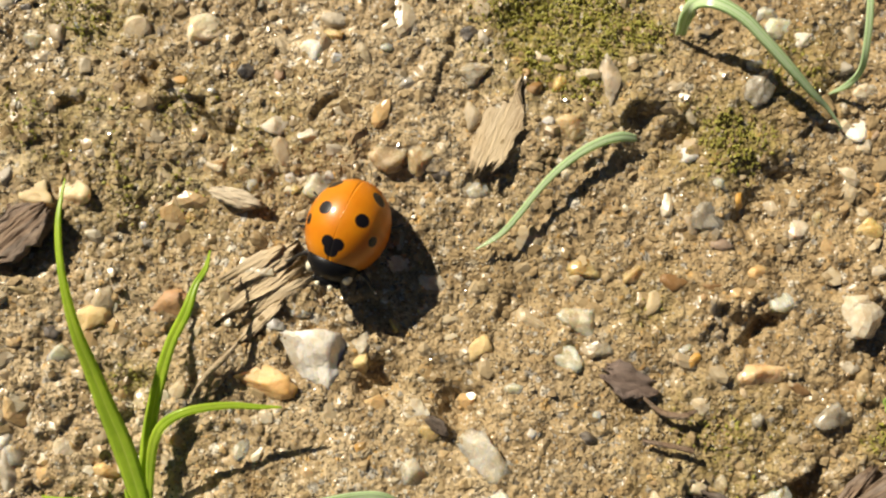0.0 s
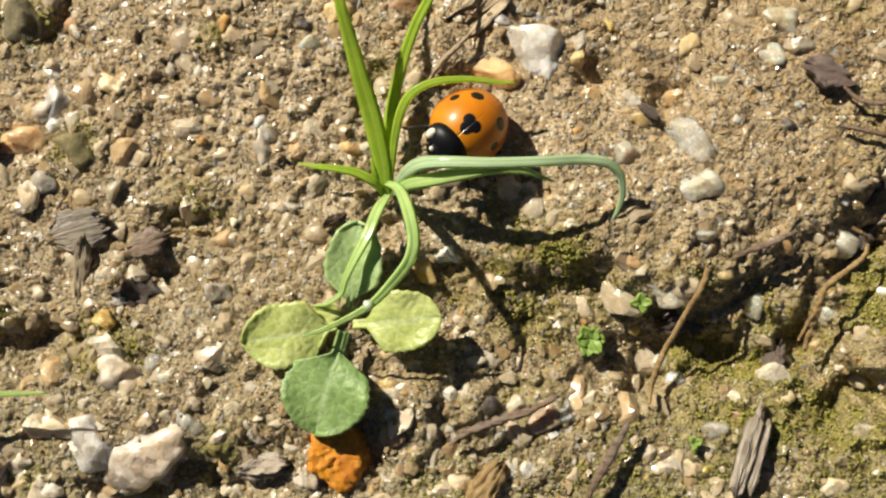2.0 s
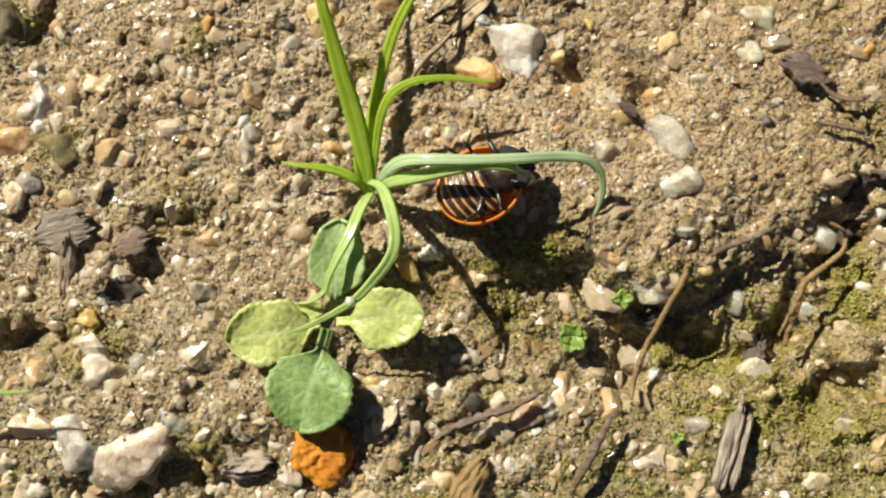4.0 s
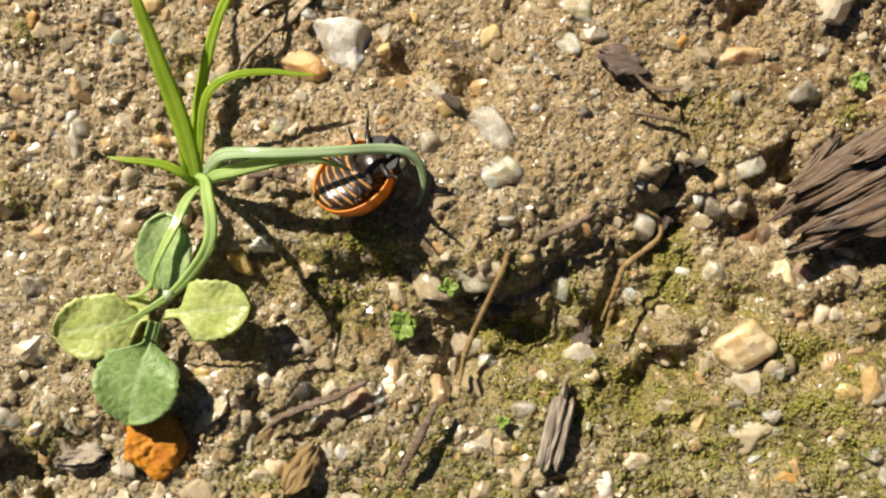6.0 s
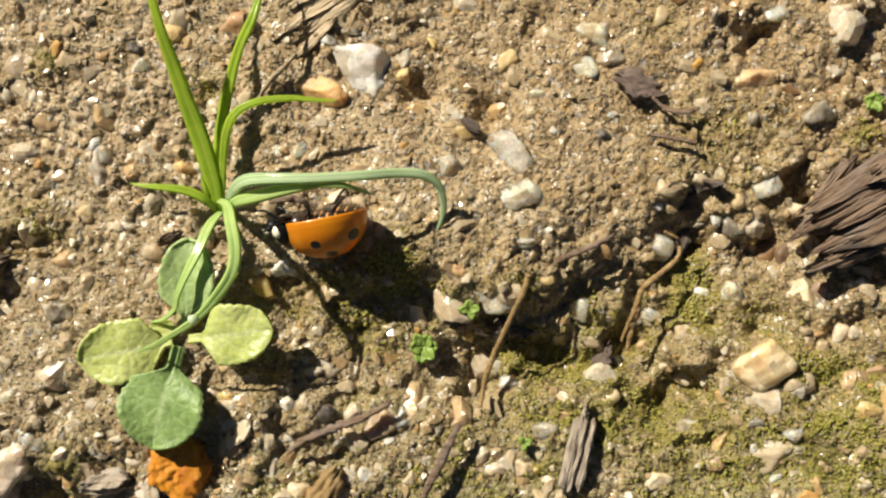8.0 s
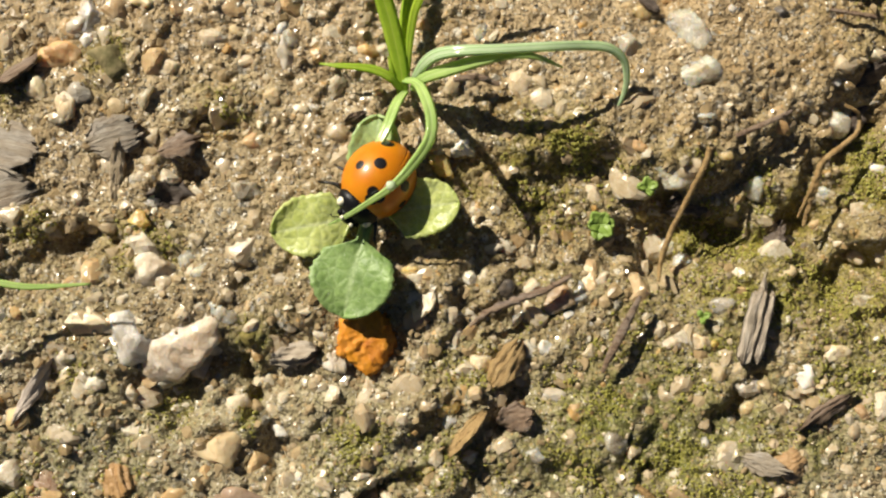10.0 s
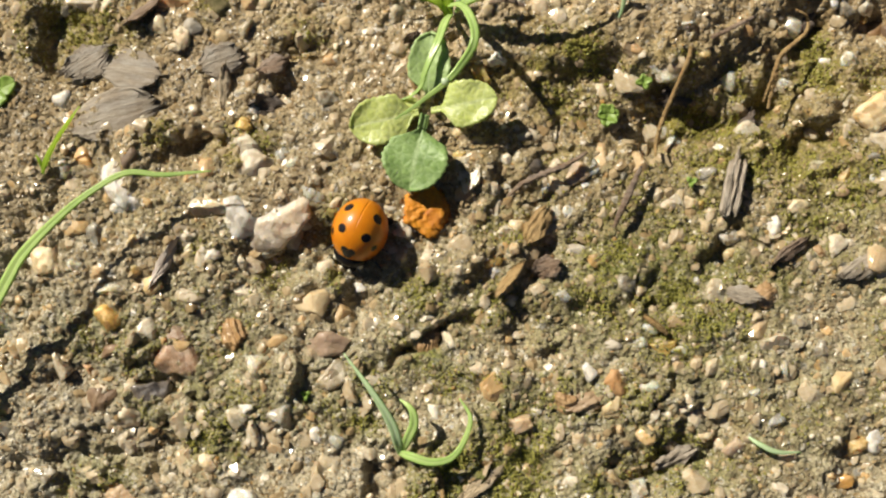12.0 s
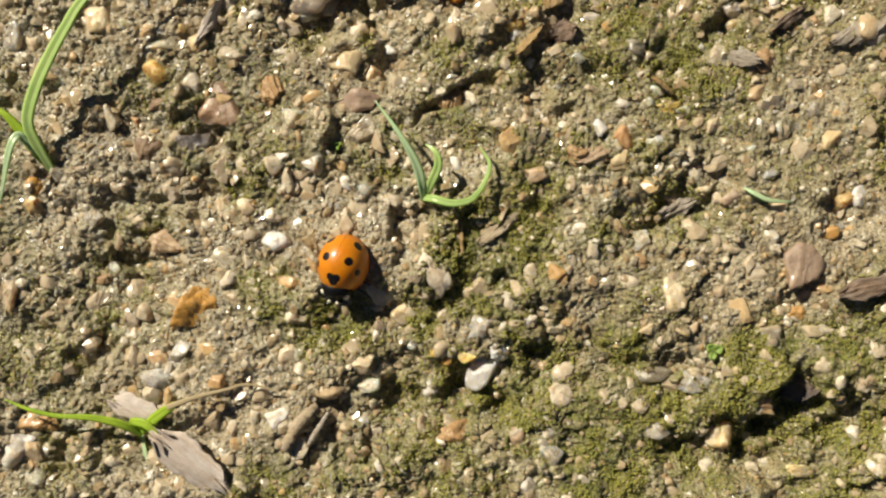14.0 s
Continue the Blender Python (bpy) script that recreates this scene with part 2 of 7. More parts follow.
STONES = {
    'quartz': (stone_material("milky quartz", (0.86, 0.82, 0.75), (0.78, 0.69, 0.56), 0.2, 0.12, 0.0, 0.4), "white milky quartz pebble"),
    'blush': (stone_material("blush quartz", (0.80, 0.70, 0.58), (0.70, 0.57, 0.43), 0.3, 0.14, 0.0, 0.4), "pale pinkish quartz pebble"),
    'beige': (stone_material("beige quartzite", (0.78, 0.67, 0.50), (0.67, 0.53, 0.35), 0.25, 0.2, 0.0, 0.35), "beige quartzite pebble"),
    'clear': (stone_material("clear quartz", (0.80, 0.74, 0.61), (0.67, 0.575, 0.425), 0.2, 0.06, 0.25, 0.8), "glassy pale quartz pebble"),
    'smoky': (stone_material("smoky quartz", (0.56, 0.50, 0.39), (0.42, 0.36, 0.255), 0.3, 0.08, 0.2, 0.4), "dark smoky quartz pebble"),
    'tan': (stone_material("tan stone", (0.64, 0.50, 0.30), (0.52, 0.385, 0.21), 0.4, 0.35, 0.0, 0.3), "tan sandy pebble"),
    'amber': (stone_material("amber quartz", (0.70, 0.515, 0.265), (0.61, 0.415, 0.185), 0.3, 0.1, 0.1, 0.7), "amber translucent quartz pebble"),
    'honey': (stone_material("honey quartz", (0.86, 0.72, 0.45), (0.80, 0.54, 0.21), 0.05, 0.18, 0.0, 0.6), "honey yellow quartz pebble with a rusty rim"),
    'orange': (stone_material("orange stone", (0.52, 0.315, 0.135), (0.41, 0.235, 0.092), 0.45, 0.35, 0.0, 0.2), "orange iron-stained pebble"),
    'ochre': (stone_material("ochre stone", (0.44, 0.265, 0.115), (0.31, 0.175, 0.07), 0.4, 0.38), "ochre rusty pebble"),
    'rust': (stone_material("rusty crust", (0.86, 0.37, 0.025), (0.50, 0.15, 0.008), 0.2, 0.42), "bright rusty orange crumbly pebble"),
    'peach': (stone_material("peach feldspar", (0.66, 0.475, 0.30), (0.56, 0.37, 0.20), 0.45, 0.2, 0.0, 0.5), "peach feldspar pebble"),
    'pink': (stone_material("pink feldspar", (0.449, 0.284, 0.172), (0.351, 0.209, 0.114), 0.5, 0.32, 0.0, 0.2), "dull pinkish brown feldspar pebble"),
    'pinkclear': (stone_material("veined quartz", (0.555, 0.385, 0.258), (0.326, 0.182, 0.0932), 0.35, 0.08, 0.1, 0.6), "glassy pinkish veined quartz pebble"),
    'grey': (stone_material("grey stone", (0.52, 0.46, 0.36), (0.41, 0.35, 0.26), 0.4, 0.3), "grey stone pebble"),
    'dark': (stone_material("dark stone", (0.055, 0.052, 0.055), (0.10, 0.09, 0.085), 0.35, 0.2), "dark glossy mineral grain"),
    'brown': (stone_material("brown stone", (0.245, 0.134, 0.0573), (0.163, 0.0906, 0.0394), 0.35, 0.38), "brown weathered pebble"),
    'mossy': (stone_material("mossy clod", (0.20, 0.165, 0.06), (0.13, 0.115, 0.03), 0.5, 0.8), "soil clod overgrown with olive moss"),
}


# ---- the ground ----
_tab = np.random.RandomState(7).rand(6, 256, 256)


def vnoise(x, y, k=0):
    """Smooth noise between -1 and 1."""
    xi, yi = np.floor(x).astype(int), np.floor(y).astype(int)
    u, v = x - xi, y - yi
    u, v = u * u * (3 - 2 * u), v * v * (3 - 2 * v)
    t = _tab[k % 6]
    g = lambda a, b: t[(xi + a) % 256, (yi + b) % 256]
    return 2 * ((g(0, 0) * (1 - u) + g(1, 0) * u) * (1 - v) + (g(0, 1) * (1 - u) + g(1, 1) * u) * v) - 1


def cells(x, y, cell, k):
    """Broken lumps: each cell's own height and tilt, -1 to 1, and the distance to its edge."""
    x, y = x / cell, y / cell
    xi, yi = np.floor(x).astype(int), np.floor(y).astype(int)
    d1, d2, h = np.full(np.shape(x), 9.0), np.full(np.shape(x), 9.0), np.zeros(np.shape(x))
    for i in (-1, 0, 1):
        for j in (-1, 0, 1):
            a, b = (xi + i) % 256, (yi + j) % 256
            px, py = xi + i + _tab[k % 6, a, b], yi + j + _tab[(k + 1) % 6, a, b]
            d = np.hypot(x - px, y - py)
            own = 2 * _tab[(k + 2) % 6, a, b] - 1 + 1.5 * ((x - px) * (_tab[(k + 3) % 6, a, b] - 0.5) + (y - py) * (_tab[(k + 4) % 6, a, b] - 0.5))
            h = np.where(d < d1, own, h)
            d2 = np.minimum(np.maximum(d1, d), d2)
            d1 = np.minimum(d1, d)
    return h, d2 - d1


def crumbs(x, y, cell, k):
    """Rounded lumps about one cell across, 0 to 1."""
    x, y = x / cell, y / cell
    xi, yi = np.floor(x).astype(int), np.floor(y).astype(int)
    best = np.full(np.shape(x), 9.0)
    for i in (-1, 0, 1):
        for j in (-1, 0, 1):
            a, b = (xi + i) % 256, (yi + j) % 256
            px, py = xi + i + _tab[k % 6, a, b], yi + j + _tab[(k + 1) % 6, a, b]
            r = 0.55 + 0.75 * _tab[(k + 2) % 6, a, b]
            best = np.minimum(best, ((x - px) ** 2 + (y - py) ** 2) / (r * r))
    return np.sqrt(np.maximum(0, 1 - best))


DENTS = []          # x, y, radius, depth in mm; filled by dent()


def dent(x, y, radius, depth, stretch=1.0, turn=0.0):
    DENTS.append((x, y, radius, depth, stretch, math.cos(radians(turn)), math.sin(radians(turn))))


def ground_z(x, y):
    """Height of the soil in mm at x, y in mm."""
    x, y = np.asarray(x, float), np.asarray(y, float)
    near = np.clip(1.6 - np.maximum(np.abs(x + 19), np.abs(y + 32)) / 120, 0, 1)
    wx, wy = x + 0.8 * vnoise(x / 3, y / 3, 4), y + 0.8 * vnoise(x / 3 + 40, y / 3, 5)
    z = 0.75 * vnoise(x / 15, y / 15, 0)
    rugged = 0.62 + 0.68 * np.clip((-y - 2) / 50, 0, 1)
    lumpy = rugged * np.clip(0.45 + 0.95 * vnoise(x / 8 + 5, y / 8 + 50, 3), 0.08, 1.1)
    z = z + rugged * (0.50 * vnoise(wx / 6 + 11, wy / 6 + 3, 1) + 0.26 * vnoise(wx / 2.6, wy / 2.6 + 17, 2))
    # torn ledges of crusted silt
    z = z + rugged * 0.36 * (0.5 - np.abs(vnoise(wx / 3.4 + 71, wy / 2.3 + 8, 4)))
    q = 2.4 * (1.1 * vnoise(wx / 5.5 + 90, wy / 4.2, 5) + 0.7 * vnoise(wx / 2.0, wy / 1.7 + 60, 3) + 0.3 * vnoise(x / 0.8, y / 0.8 + 5, 1))
    z = z + rugged * 0.27 * (np.floor(q) + np.clip((q - np.floor(q) - 0.78) / 0.22, 0, 1) - 0.7 * q)
    fx, fy = wx + 0.45 * vnoise(x / 0.9, y / 0.9, 1), wy + 0.45 * vnoise(x / 0.9 + 31, y / 0.9, 2)
    for cell, amp, crack, k in ((4.3, 0.40, 0.20, 0), (1.9, 0.22, 0.18, 2), (0.85, 0.09, 0.08, 4)):
        h, e = cells(fx + 13 * k, fy, cell, k)
        z = z + lumpy * (amp * h * np.clip(e * 5, 0, 1) - crack * np.exp(-(e * 7) ** 2))
    z = z + lumpy * 0.15 * crumbs(wx + 7, wy, 1.3, 2) + (0.03 + 0.06 * lumpy) * crumbs(x, y + 3, 0.62, 3)
    z = z + 0.09 * vnoise(x / 0.75 + 9, y / 0.75, 2) + 0.10 * vnoise(x / 0.42, y / 0.42, 5) - 0.25
    # a shallow trough with a broken bank on its north side
    edge = -16.4 - 1.6 * np.exp(-((x - 2) / 5) ** 2) + 4.2 * np.clip((x - 6) / 10, 0, 1) + 1.5 * vnoise(x / 3.1 + 4, y / 3.1, 5) + 0.7 * vnoise(x / 1.2, y / 1.2 + 7, 0)
    down, up = np.clip((edge - y) / 3.6, 0, 1), np.clip((edge - 5.5 - y) / 8.0, 0, 1)
    z = z - 1.4 * down * down * (3 - 2 * down) * (1 - up * up * (3 - 2 * up)) * np.clip((x + 21) / 5, 0, 1) * np.clip((26 - x) / 6, 0, 1)
    bite = 0.85 + 0.55 * vnoise(x / 2.2 + 60, y / 2.2, 0)
    qx = x + 1.3 * vnoise(x / 2.4 + 15, y / 2.4, 1) + 0.6 * vnoise(x / 0.9, y / 0.9 + 44, 3)
    qy = y + 1.3 * vnoise(x / 2.4 + 85, y / 2.4, 2) + 0.6 * vnoise(x / 0.9 + 23, y / 0.9, 0)
    for dx, dy, r, depth, st, c, s in DENTS:
        u, v = (qx - dx) * c + (qy - dy) * s, (qy - dy) * c - (qx - dx) * s
        d2 = (u / st) ** 2 + v ** 2
        z = z - bite * 0.85 * depth * np.exp(-(d2 / (r * r)) ** 1.6)
        if depth > 1.2:      # the lip that shades the hollow
            z = z + bite * 0.4 * depth * np.exp(-((qx - dx + 0.9 * r) ** 2 + (qy - dy - 0.9 * r) ** 2) / (r * r))
    return z * near


dent(13.5, 10.7, 1.75, 1.50, 1.4, 10)
dent(18.8, -1.9, 0.86, 1.30, 3, 40)
dent(-3.3, -2.3, 1.94, 0.80, 1.5, -20)
dent(1.2, -5.1, 1.75, 1.20, 1.2, -45)
dent(-27.2, 4.1, 1.55, 1.20, 1.3, 0)
dent(-8.0, 12.7, 0.70, 0.90, 2, 60)
dent(-15.2, 12.2, 0.35, 0.90, 7, -3)
dent(-24.8, 10.5, 0.47, 0.70, 5, 5)
dent(20.1, 7.6, 1.36, 1.10, 1.6, 0)
dent(19.3, 5.5, 0.97, 1.10, 2, 0)
dent(-18.8, 15.4, 0.54, 0.90, 1.3, 0)
dent(-23.7, 13.4, 0.54, 0.90, 1.3, 0)
dent(2.7, 8.7, 0.86, 0.90, 1.2, 60)
dent(7.2, -2.6, 0.97, 0.80, 1.5, 0)
dent(-2.6, -4.6, 1.5, 1.60, 2.4, -18)
dent(1.6, -6.6, 1.1, 1.30, 1.8, -40)
dent(3.7, -0.5, 1.09, 0.70, 1.6, 30)
dent(14.3, -14.6, 2.08, 2.1, 1.2, 70)
dent(17.4, -17.0, 2.47, 1.6, 1.8, 0)
dent(22.5, -11.9, 1.48, 2.04, 1.3, 50)
dent(30.7, -3.3, 3.46, 2.72, 1.3, 0)
dent(28.4, -17.8, 1.98, 2.0, 2.4, 20)
dent(11.5, -21.4, 2.23, 1.87, 1.3, 60)
dent(3.7, -21.8, 3.46, 1.53, 1.6, 10)
dent(20.2, -21.3, 1.98, 1.53, 1.4, 0)
dent(15.5, -26.1, 1.98, 1.36, 1.8, 0)
dent(-3.9, -22.2, 4.45, 1.53, 1.5, -30)
dent(-10.2, -28.1, 2.72, 1.36, 1.5, 30)
dent(25.3, -21.7, 1.73, 1.53, 1.6, -20)
dent(15.9, -29.4, 0.99, 1.53, 1.6, 0)
dent(4.1, -23.5, 2.23, 1.87, 1.6, 10)
dent(10.0, -23.5, 1.98, 2.04, 1.4, -20)
dent(22.9, -24.9, 2.23, 1.87, 1.5, 0)
dent(28.4, -23.3, 2.23, 1.70, 1.6, 10)
dent(0.1, -26.1, 1.98, 1.70, 1.6, -30)
dent(9.6, -28.1, 1.98, 1.70, 1.6, 0)
dent(-42.5, -1.9, 1.73, 1.50, 0.7, 0)
dent(-41.6, -4.4, 1.21, 1.40, 1.2, -60)
dent(-36.2, -20.4, 1.51, 0.6, 1.4, 0)
dent(-43.2, -25.5, 2.16, 1.10, 1.3, 0)
dent(-28.3, -27.0, 1.94, 1.00, 1.3, -30)
dent(-32.3, -15.5, 0.43, 0.90, 5, 10)
dent(-21.1, -24.8, 1.51, 1.10, 1.4, 0)
dent(-18.5, -14.9, 1.47, 1.20, 1, 0)
dent(-13.6, -22.7, 3.89, 0.70, 1.2, -35)
dent(-19.4, -31.9, 3.02, 0.80, 1.3, 0)
dent(-30.4, -35.7, 0.70, 1.70, 3, 80)
dent(-36.1, -35.5, 2.92, 2.04, 1.4, 20)
dent(-28.5, -39.5, 1.98, 2.38, 1.5, 0)
dent(-29.3, -32.4, 3.50, 1.36, 1.3, 0)
dent(-56.4, -13.2, 2.63, 2.38, 1.2, 0)
dent(-35.8, -21.3, 1.87, 1.0, 1, 0)
dent(-44.6, -24.3, 1.75, 1.87, 1.5, 0)
dent(-16.3, -39.7, 2.63, 2.04, 1.6, 20)
dent(-10.2, -36.1, 2.04, 2.04, 1.1, 0)
dent(-0.7, -40.0, 1.75, 1.70, 1.6, 0)
dent(-21.1, -43.3, 0.82, 2.04, 6, 22)
dent(-48.0, -46.2, 2.63, 1.87, 1.2, 0)
dent(-11.9, -31.9, 2.92, 1.36, 1.3, 0)
dent(4.8, -37.0, 1.75, 1.53, 1.5, 20)
dent(13.6, -26.2, 2.33, 2.04, 1.5, 0)
dent(-18.3, -73.0, 3.55, 2.89, 1.8, -15)
dent(-28.0, -74.7, 3.55, 2.21, 2, 20)
dent(-11.0, -70.2, 3.55, 1.70, 1.5, -20)
dent(-0.4, -71.4, 3.19, 2.38, 1.8, -10)
dent(4.9, -80.3, 4.25, 2.55, 1.8, -15)
dent(12.1, -73.6, 2.48, 3.06, 1, 0)
dent(9.8, -77.5, 4.25, 2.72, 1.4, -10)
dent(18.5, -75.9, 3.55, 2.04, 1, 0)
dent(-55.4, -60.7, 3.90, 2.21, 1.3, -10)
dent(-60.1, -53.0, 3.55, 1.70, 1.6, -35)
dent(-49.3, -52.6, 2.84, 1.87, 1.4, 0)
dent(-32.5, -66.1, 3.55, 1.36, 1.4, 10)
dent(-26.7, -57.6, 2.84, 2.04, 0.8, 0)
dent(-63.4, -80.5, 0.99, 1.2, 4, 60)
dent(-36.2, -79.3, 1.13, 0.60, 4, 55)
dent(-60.3, -70.0, 1.42, 1.53, 4, 45)
dent(16.1, -56.6, 2.84, 1.87, 1.4, 20)
dent(2.6, -53.0, 2.84, 1.53, 1.4, 20)
dent(-3.0, -56.3, 2.84, 1.87, 1.2, 30)
dent(-14.5, -43.1, 3.19, 1.87, 1.5, 20)
dent(-20.9, -56.5, 1.77, 1.36, 1.4, 0)



def within(x, y):
    """1 over the patch of soil, fading out beyond it."""
    return np.clip(2.0 - np.maximum(np.abs(x + 19), np.abs(y + 32)) / 75, 0, 1)


def seat(x, y, r):
    """Mean height of the soil under a thing of radius r (mm)."""
    a = np.arange(8) * math.pi / 4
    return float(np.mean(ground_z(np.append(x + r * np.cos(a), x), np.append(y + r * np.sin(a), y))))


MOSS = []


def moss_patch(x, y, radius, weight=1.0, stretch=1.0, turn=0.0):
    MOSS.append((x, y, radius, weight, stretch, math.cos(radians(turn)), math.sin(radians(turn))))


def moss_at(x, y):
    x, y = np.asarray(x, float), np.asarray(y, float)
    m = np.zeros(np.shape(x))
    for dx, dy, r, w, st, c, s in MOSS:
        u, v = (x - dx) * c + (y - dy) * s, (y - dy) * c - (x - dx) * s
        m = np.maximum(m, w * np.exp(-((u / st) ** 2 + v ** 2) / (r * r)))
    film = (0.42 + 0.4 * np.clip((-y - 48) / 12, 0, 1) * np.clip((x + 48) / 12, 0, 1)) * np.clip((-y - 14) / 30, 0.12, 1) * np.clip(0.35 + 1.6 * vnoise(x / 7, y / 7 + 70, 1), 0, 1)
    film = np.maximum(film, 0.75 * np.exp(-((x - 8) / 20) ** 2 - ((y + 28) / 10) ** 2) * np.clip(0.75 + 0.9 * vnoise(x / 4, y / 4 + 21, 3), 0, 1))
    m = np.maximum(m, film)
    return np.clip(m + 0.25 * vnoise(x / 2.5, y / 2.5 + 9, 2) * m, 0, 1) * within(x, y)


moss_patch(7.4, 17.9, 4.59, 1, 1.2, 0)
moss_patch(12.0, 17.4, 2.12, 0.8, 1, 0)
moss_patch(-19.4, 7.7, 4.2, 0.4, 1.5, 0)
moss_patch(-14.0, 11.5, 4.5, 0.36, 1.8, -5)
moss_patch(-24.1, 11.6, 4.2, 0.42, 1.5, 0)
moss_patch(-12.7, 9.4, 2.83, 0.34, 1.3, 0)
moss_patch(17.3, 10.5, 3.18, 0.7, 1.2, 0)
moss_patch(21.6, 15.2, 2.83, 0.5, 1, 0)
moss_patch(-22.5, 18.5, 2.83, 0.6, 1.3, 0)
moss_patch(-19.9, -4.4, 1.77, 0.6, 1, 0)
moss_patch(12.5, 0.2, 2.47, 0.3, 1, 0)
moss_patch(16.9, -8.9, 4.24, 0.4, 1.4, 0)
moss_patch(14.2, -6.4, 2.83, 0.3, 1, 0)
moss_patch(-7.9, -17.8, 3.56, 1, 1.2, -20)
moss_patch(-8.6, -21.4, 2.77, 0.7, 1.5, -30)
moss_patch(-13.4, -19.4, 2.38, 0.6, 1, 0)
moss_patch(7.2, -25.3, 2.77, 0.9, 1.3, 0)
moss_patch(11.2, -24.5, 2.38, 0.8, 1, 0)
moss_patch(14.7, -17.8, 2.77, 0.8, 1, 0)
moss_patch(20.6, -22.9, 2.77, 0.6, 1.2, 0)
moss_patch(24.9, -29.2, 3.17, 0.9, 1.8, 45)
moss_patch(27.2, -32.3, 3.17, 0.9, 1.4, 0)
moss_patch(18.6, -31.6, 2.38, 0.8, 1.3, 0)
moss_patch(28.0, -26.0, 2.38, 0.9, 1.4, 40)
moss_patch(30.7, -21.3, 2.38, 0.8, 1, 0)
moss_patch(13.5, -30.0, 3.96, 0.5, 1.5, 0)
moss_patch(2.5, -19.0, 1.98, 0.6, 1, 0)
moss_patch(26.8, -8.4, 1.58, 0.6, 1, 0)
moss_patch(-1.5, -30.5, 2.38, 0.6, 1.3, 40)
moss_patch(3.7, -23.7, 3.17, 0.8, 1.5, 0)
moss_patch(10.0, -22.1, 2.77, 0.9, 1.3, 0)
moss_patch(15.5, -20.6, 2.77, 0.9, 1.2, 0)
moss_patch(22.9, -25.3, 3.17, 0.8, 1.4, 0)
moss_patch(4.1, -28.5, 3.56, 0.6, 1.4, 0)
moss_patch(-45.1, -1.5, 2.36, 0.9, 1, 0)
moss_patch(-41.1, -10.8, 2.16, 0.8, 1, 0)
moss_patch(-32.3, -13.9, 2.75, 0.5, 1.5, 0)
moss_patch(-30.9, -2.3, 1.57, 0.6, 1, 0)
moss_patch(-29.4, -31.5, 1.96, 0.9, 1, 80)
moss_patch(-38.6, -24.5, 2.75, 0.6, 1.4, 0)
moss_patch(-44.2, -34.0, 1.96, 0.6, 1, 0)
moss_patch(-54.4, -12.3, 4.20, 0.9, 1.6, 0)
moss_patch(-41.0, -10.5, 2.10, 0.9, 1, 0)
moss_patch(-47.1, -22.8, 1.87, 0.8, 1, 0)
moss_patch(-30.3, -31.9, 2.80, 0.9, 0.6, 0)
moss_patch(-30.4, -37.1, 1.87, 0.9, 0.5, 0)
moss_patch(-22.4, -39.6, 3.27, 0.6, 1.3, 0)
moss_patch(-36.6, -36.9, 2.80, 0.5, 1, 0)
moss_patch(-39.3, -24.5, 2.80, 0.6, 1.3, 0)
moss_patch(-1.5, -36.3, 5.60, 0.8, 1.5, 0)
moss_patch(0.2, -40.1, 2.80, 0.9, 1.3, 0)
moss_patch(4.7, -37.9, 2.80, 0.8, 1.5, 0)
moss_patch(-7.2, -41.7, 4.67, 0.6, 1.4, 0)
moss_patch(-14.3, -33.3, 3.27, 0.7, 1, 60)
moss_patch(3.7, -42.9, 3.73, 0.7, 1.5, 20)
moss_patch(10.5, -39.4, 3.27, 0.6, 1, 0)
moss_patch(-3.3, -49.6, 3.73, 0.5, 1.5, 0)
moss_patch(-22.1, -45.2, 2.33, 0.8, 1, 0)
moss_patch(-42.3, -52.2, 3.40, 0.8, 1, 0)
moss_patch(-54.7, -56.0, 3.40, 0.6, 1.3, 0)
moss_patch(-48.1, -43.4, 1.13, 0.6, 1, 0)
moss_patch(-33.7, -66.7, 3.97, 0.9, 1.6, 0)
moss_patch(-25.6, -65.6, 2.84, 0.9, 1, 0)
moss_patch(-22.3, -73.0, 4.54, 1, 1.3, -10)
moss_patch(-15.5, -74.7, 4.54, 0.8, 1.2, 30)
moss_patch(-4.8, -69.1, 3.97, 1, 1, -50)
moss_patch(-1.0, -74.7, 4.54, 0.9, 1.4, -20)
moss_patch(4.4, -75.9, 4.54, 0.9, 1.4, 0)
moss_patch(10.0, -68.1, 3.40, 0.8, 0.8, 0)
moss_patch(8.8, -74.2, 4.54, 0.6, 1.2, 0)
moss_patch(16.3, -77.0, 5.11, 1, 1.2, 0)
moss_patch(2.7, -81.4, 4.54, 0.8, 1.4, 0)
moss_patch(-10.0, -82.0, 3.97, 0.7, 1.4, 0)
moss_patch(-24.7, -80.4, 6.81, 0.8, 1.3, -30)
moss_patch(-32.7, -81.0, 3.40, 0.7, 1.3, 50)
moss_patch(-65.7, -70.0, 5.11, 0.6, 1.5, 0)
moss_patch(-57.2, -65.3, 5.11, 0.5, 1.4, 0)
moss_patch(-39.5, -66.1, 3.40, 0.5, 1, 0)
moss_patch(-2.5, -64.1, 3.97, 0.5, 1.4, 0)
moss_patch(11.3, -50.4, 5.67, 0.4, 1.4, 0)
moss_patch(-6.3, -56.8, 3.97, 0.5, 1.4, 0)
moss_patch(2.1, -44.6, 5.67, 0.6, 1.5, 0)
moss_patch(-16.2, -40.7, 3.40, 0.6, 1, 60)
moss_patch(-20.2, -46.9, 3.40, 0.5, 1, 0)



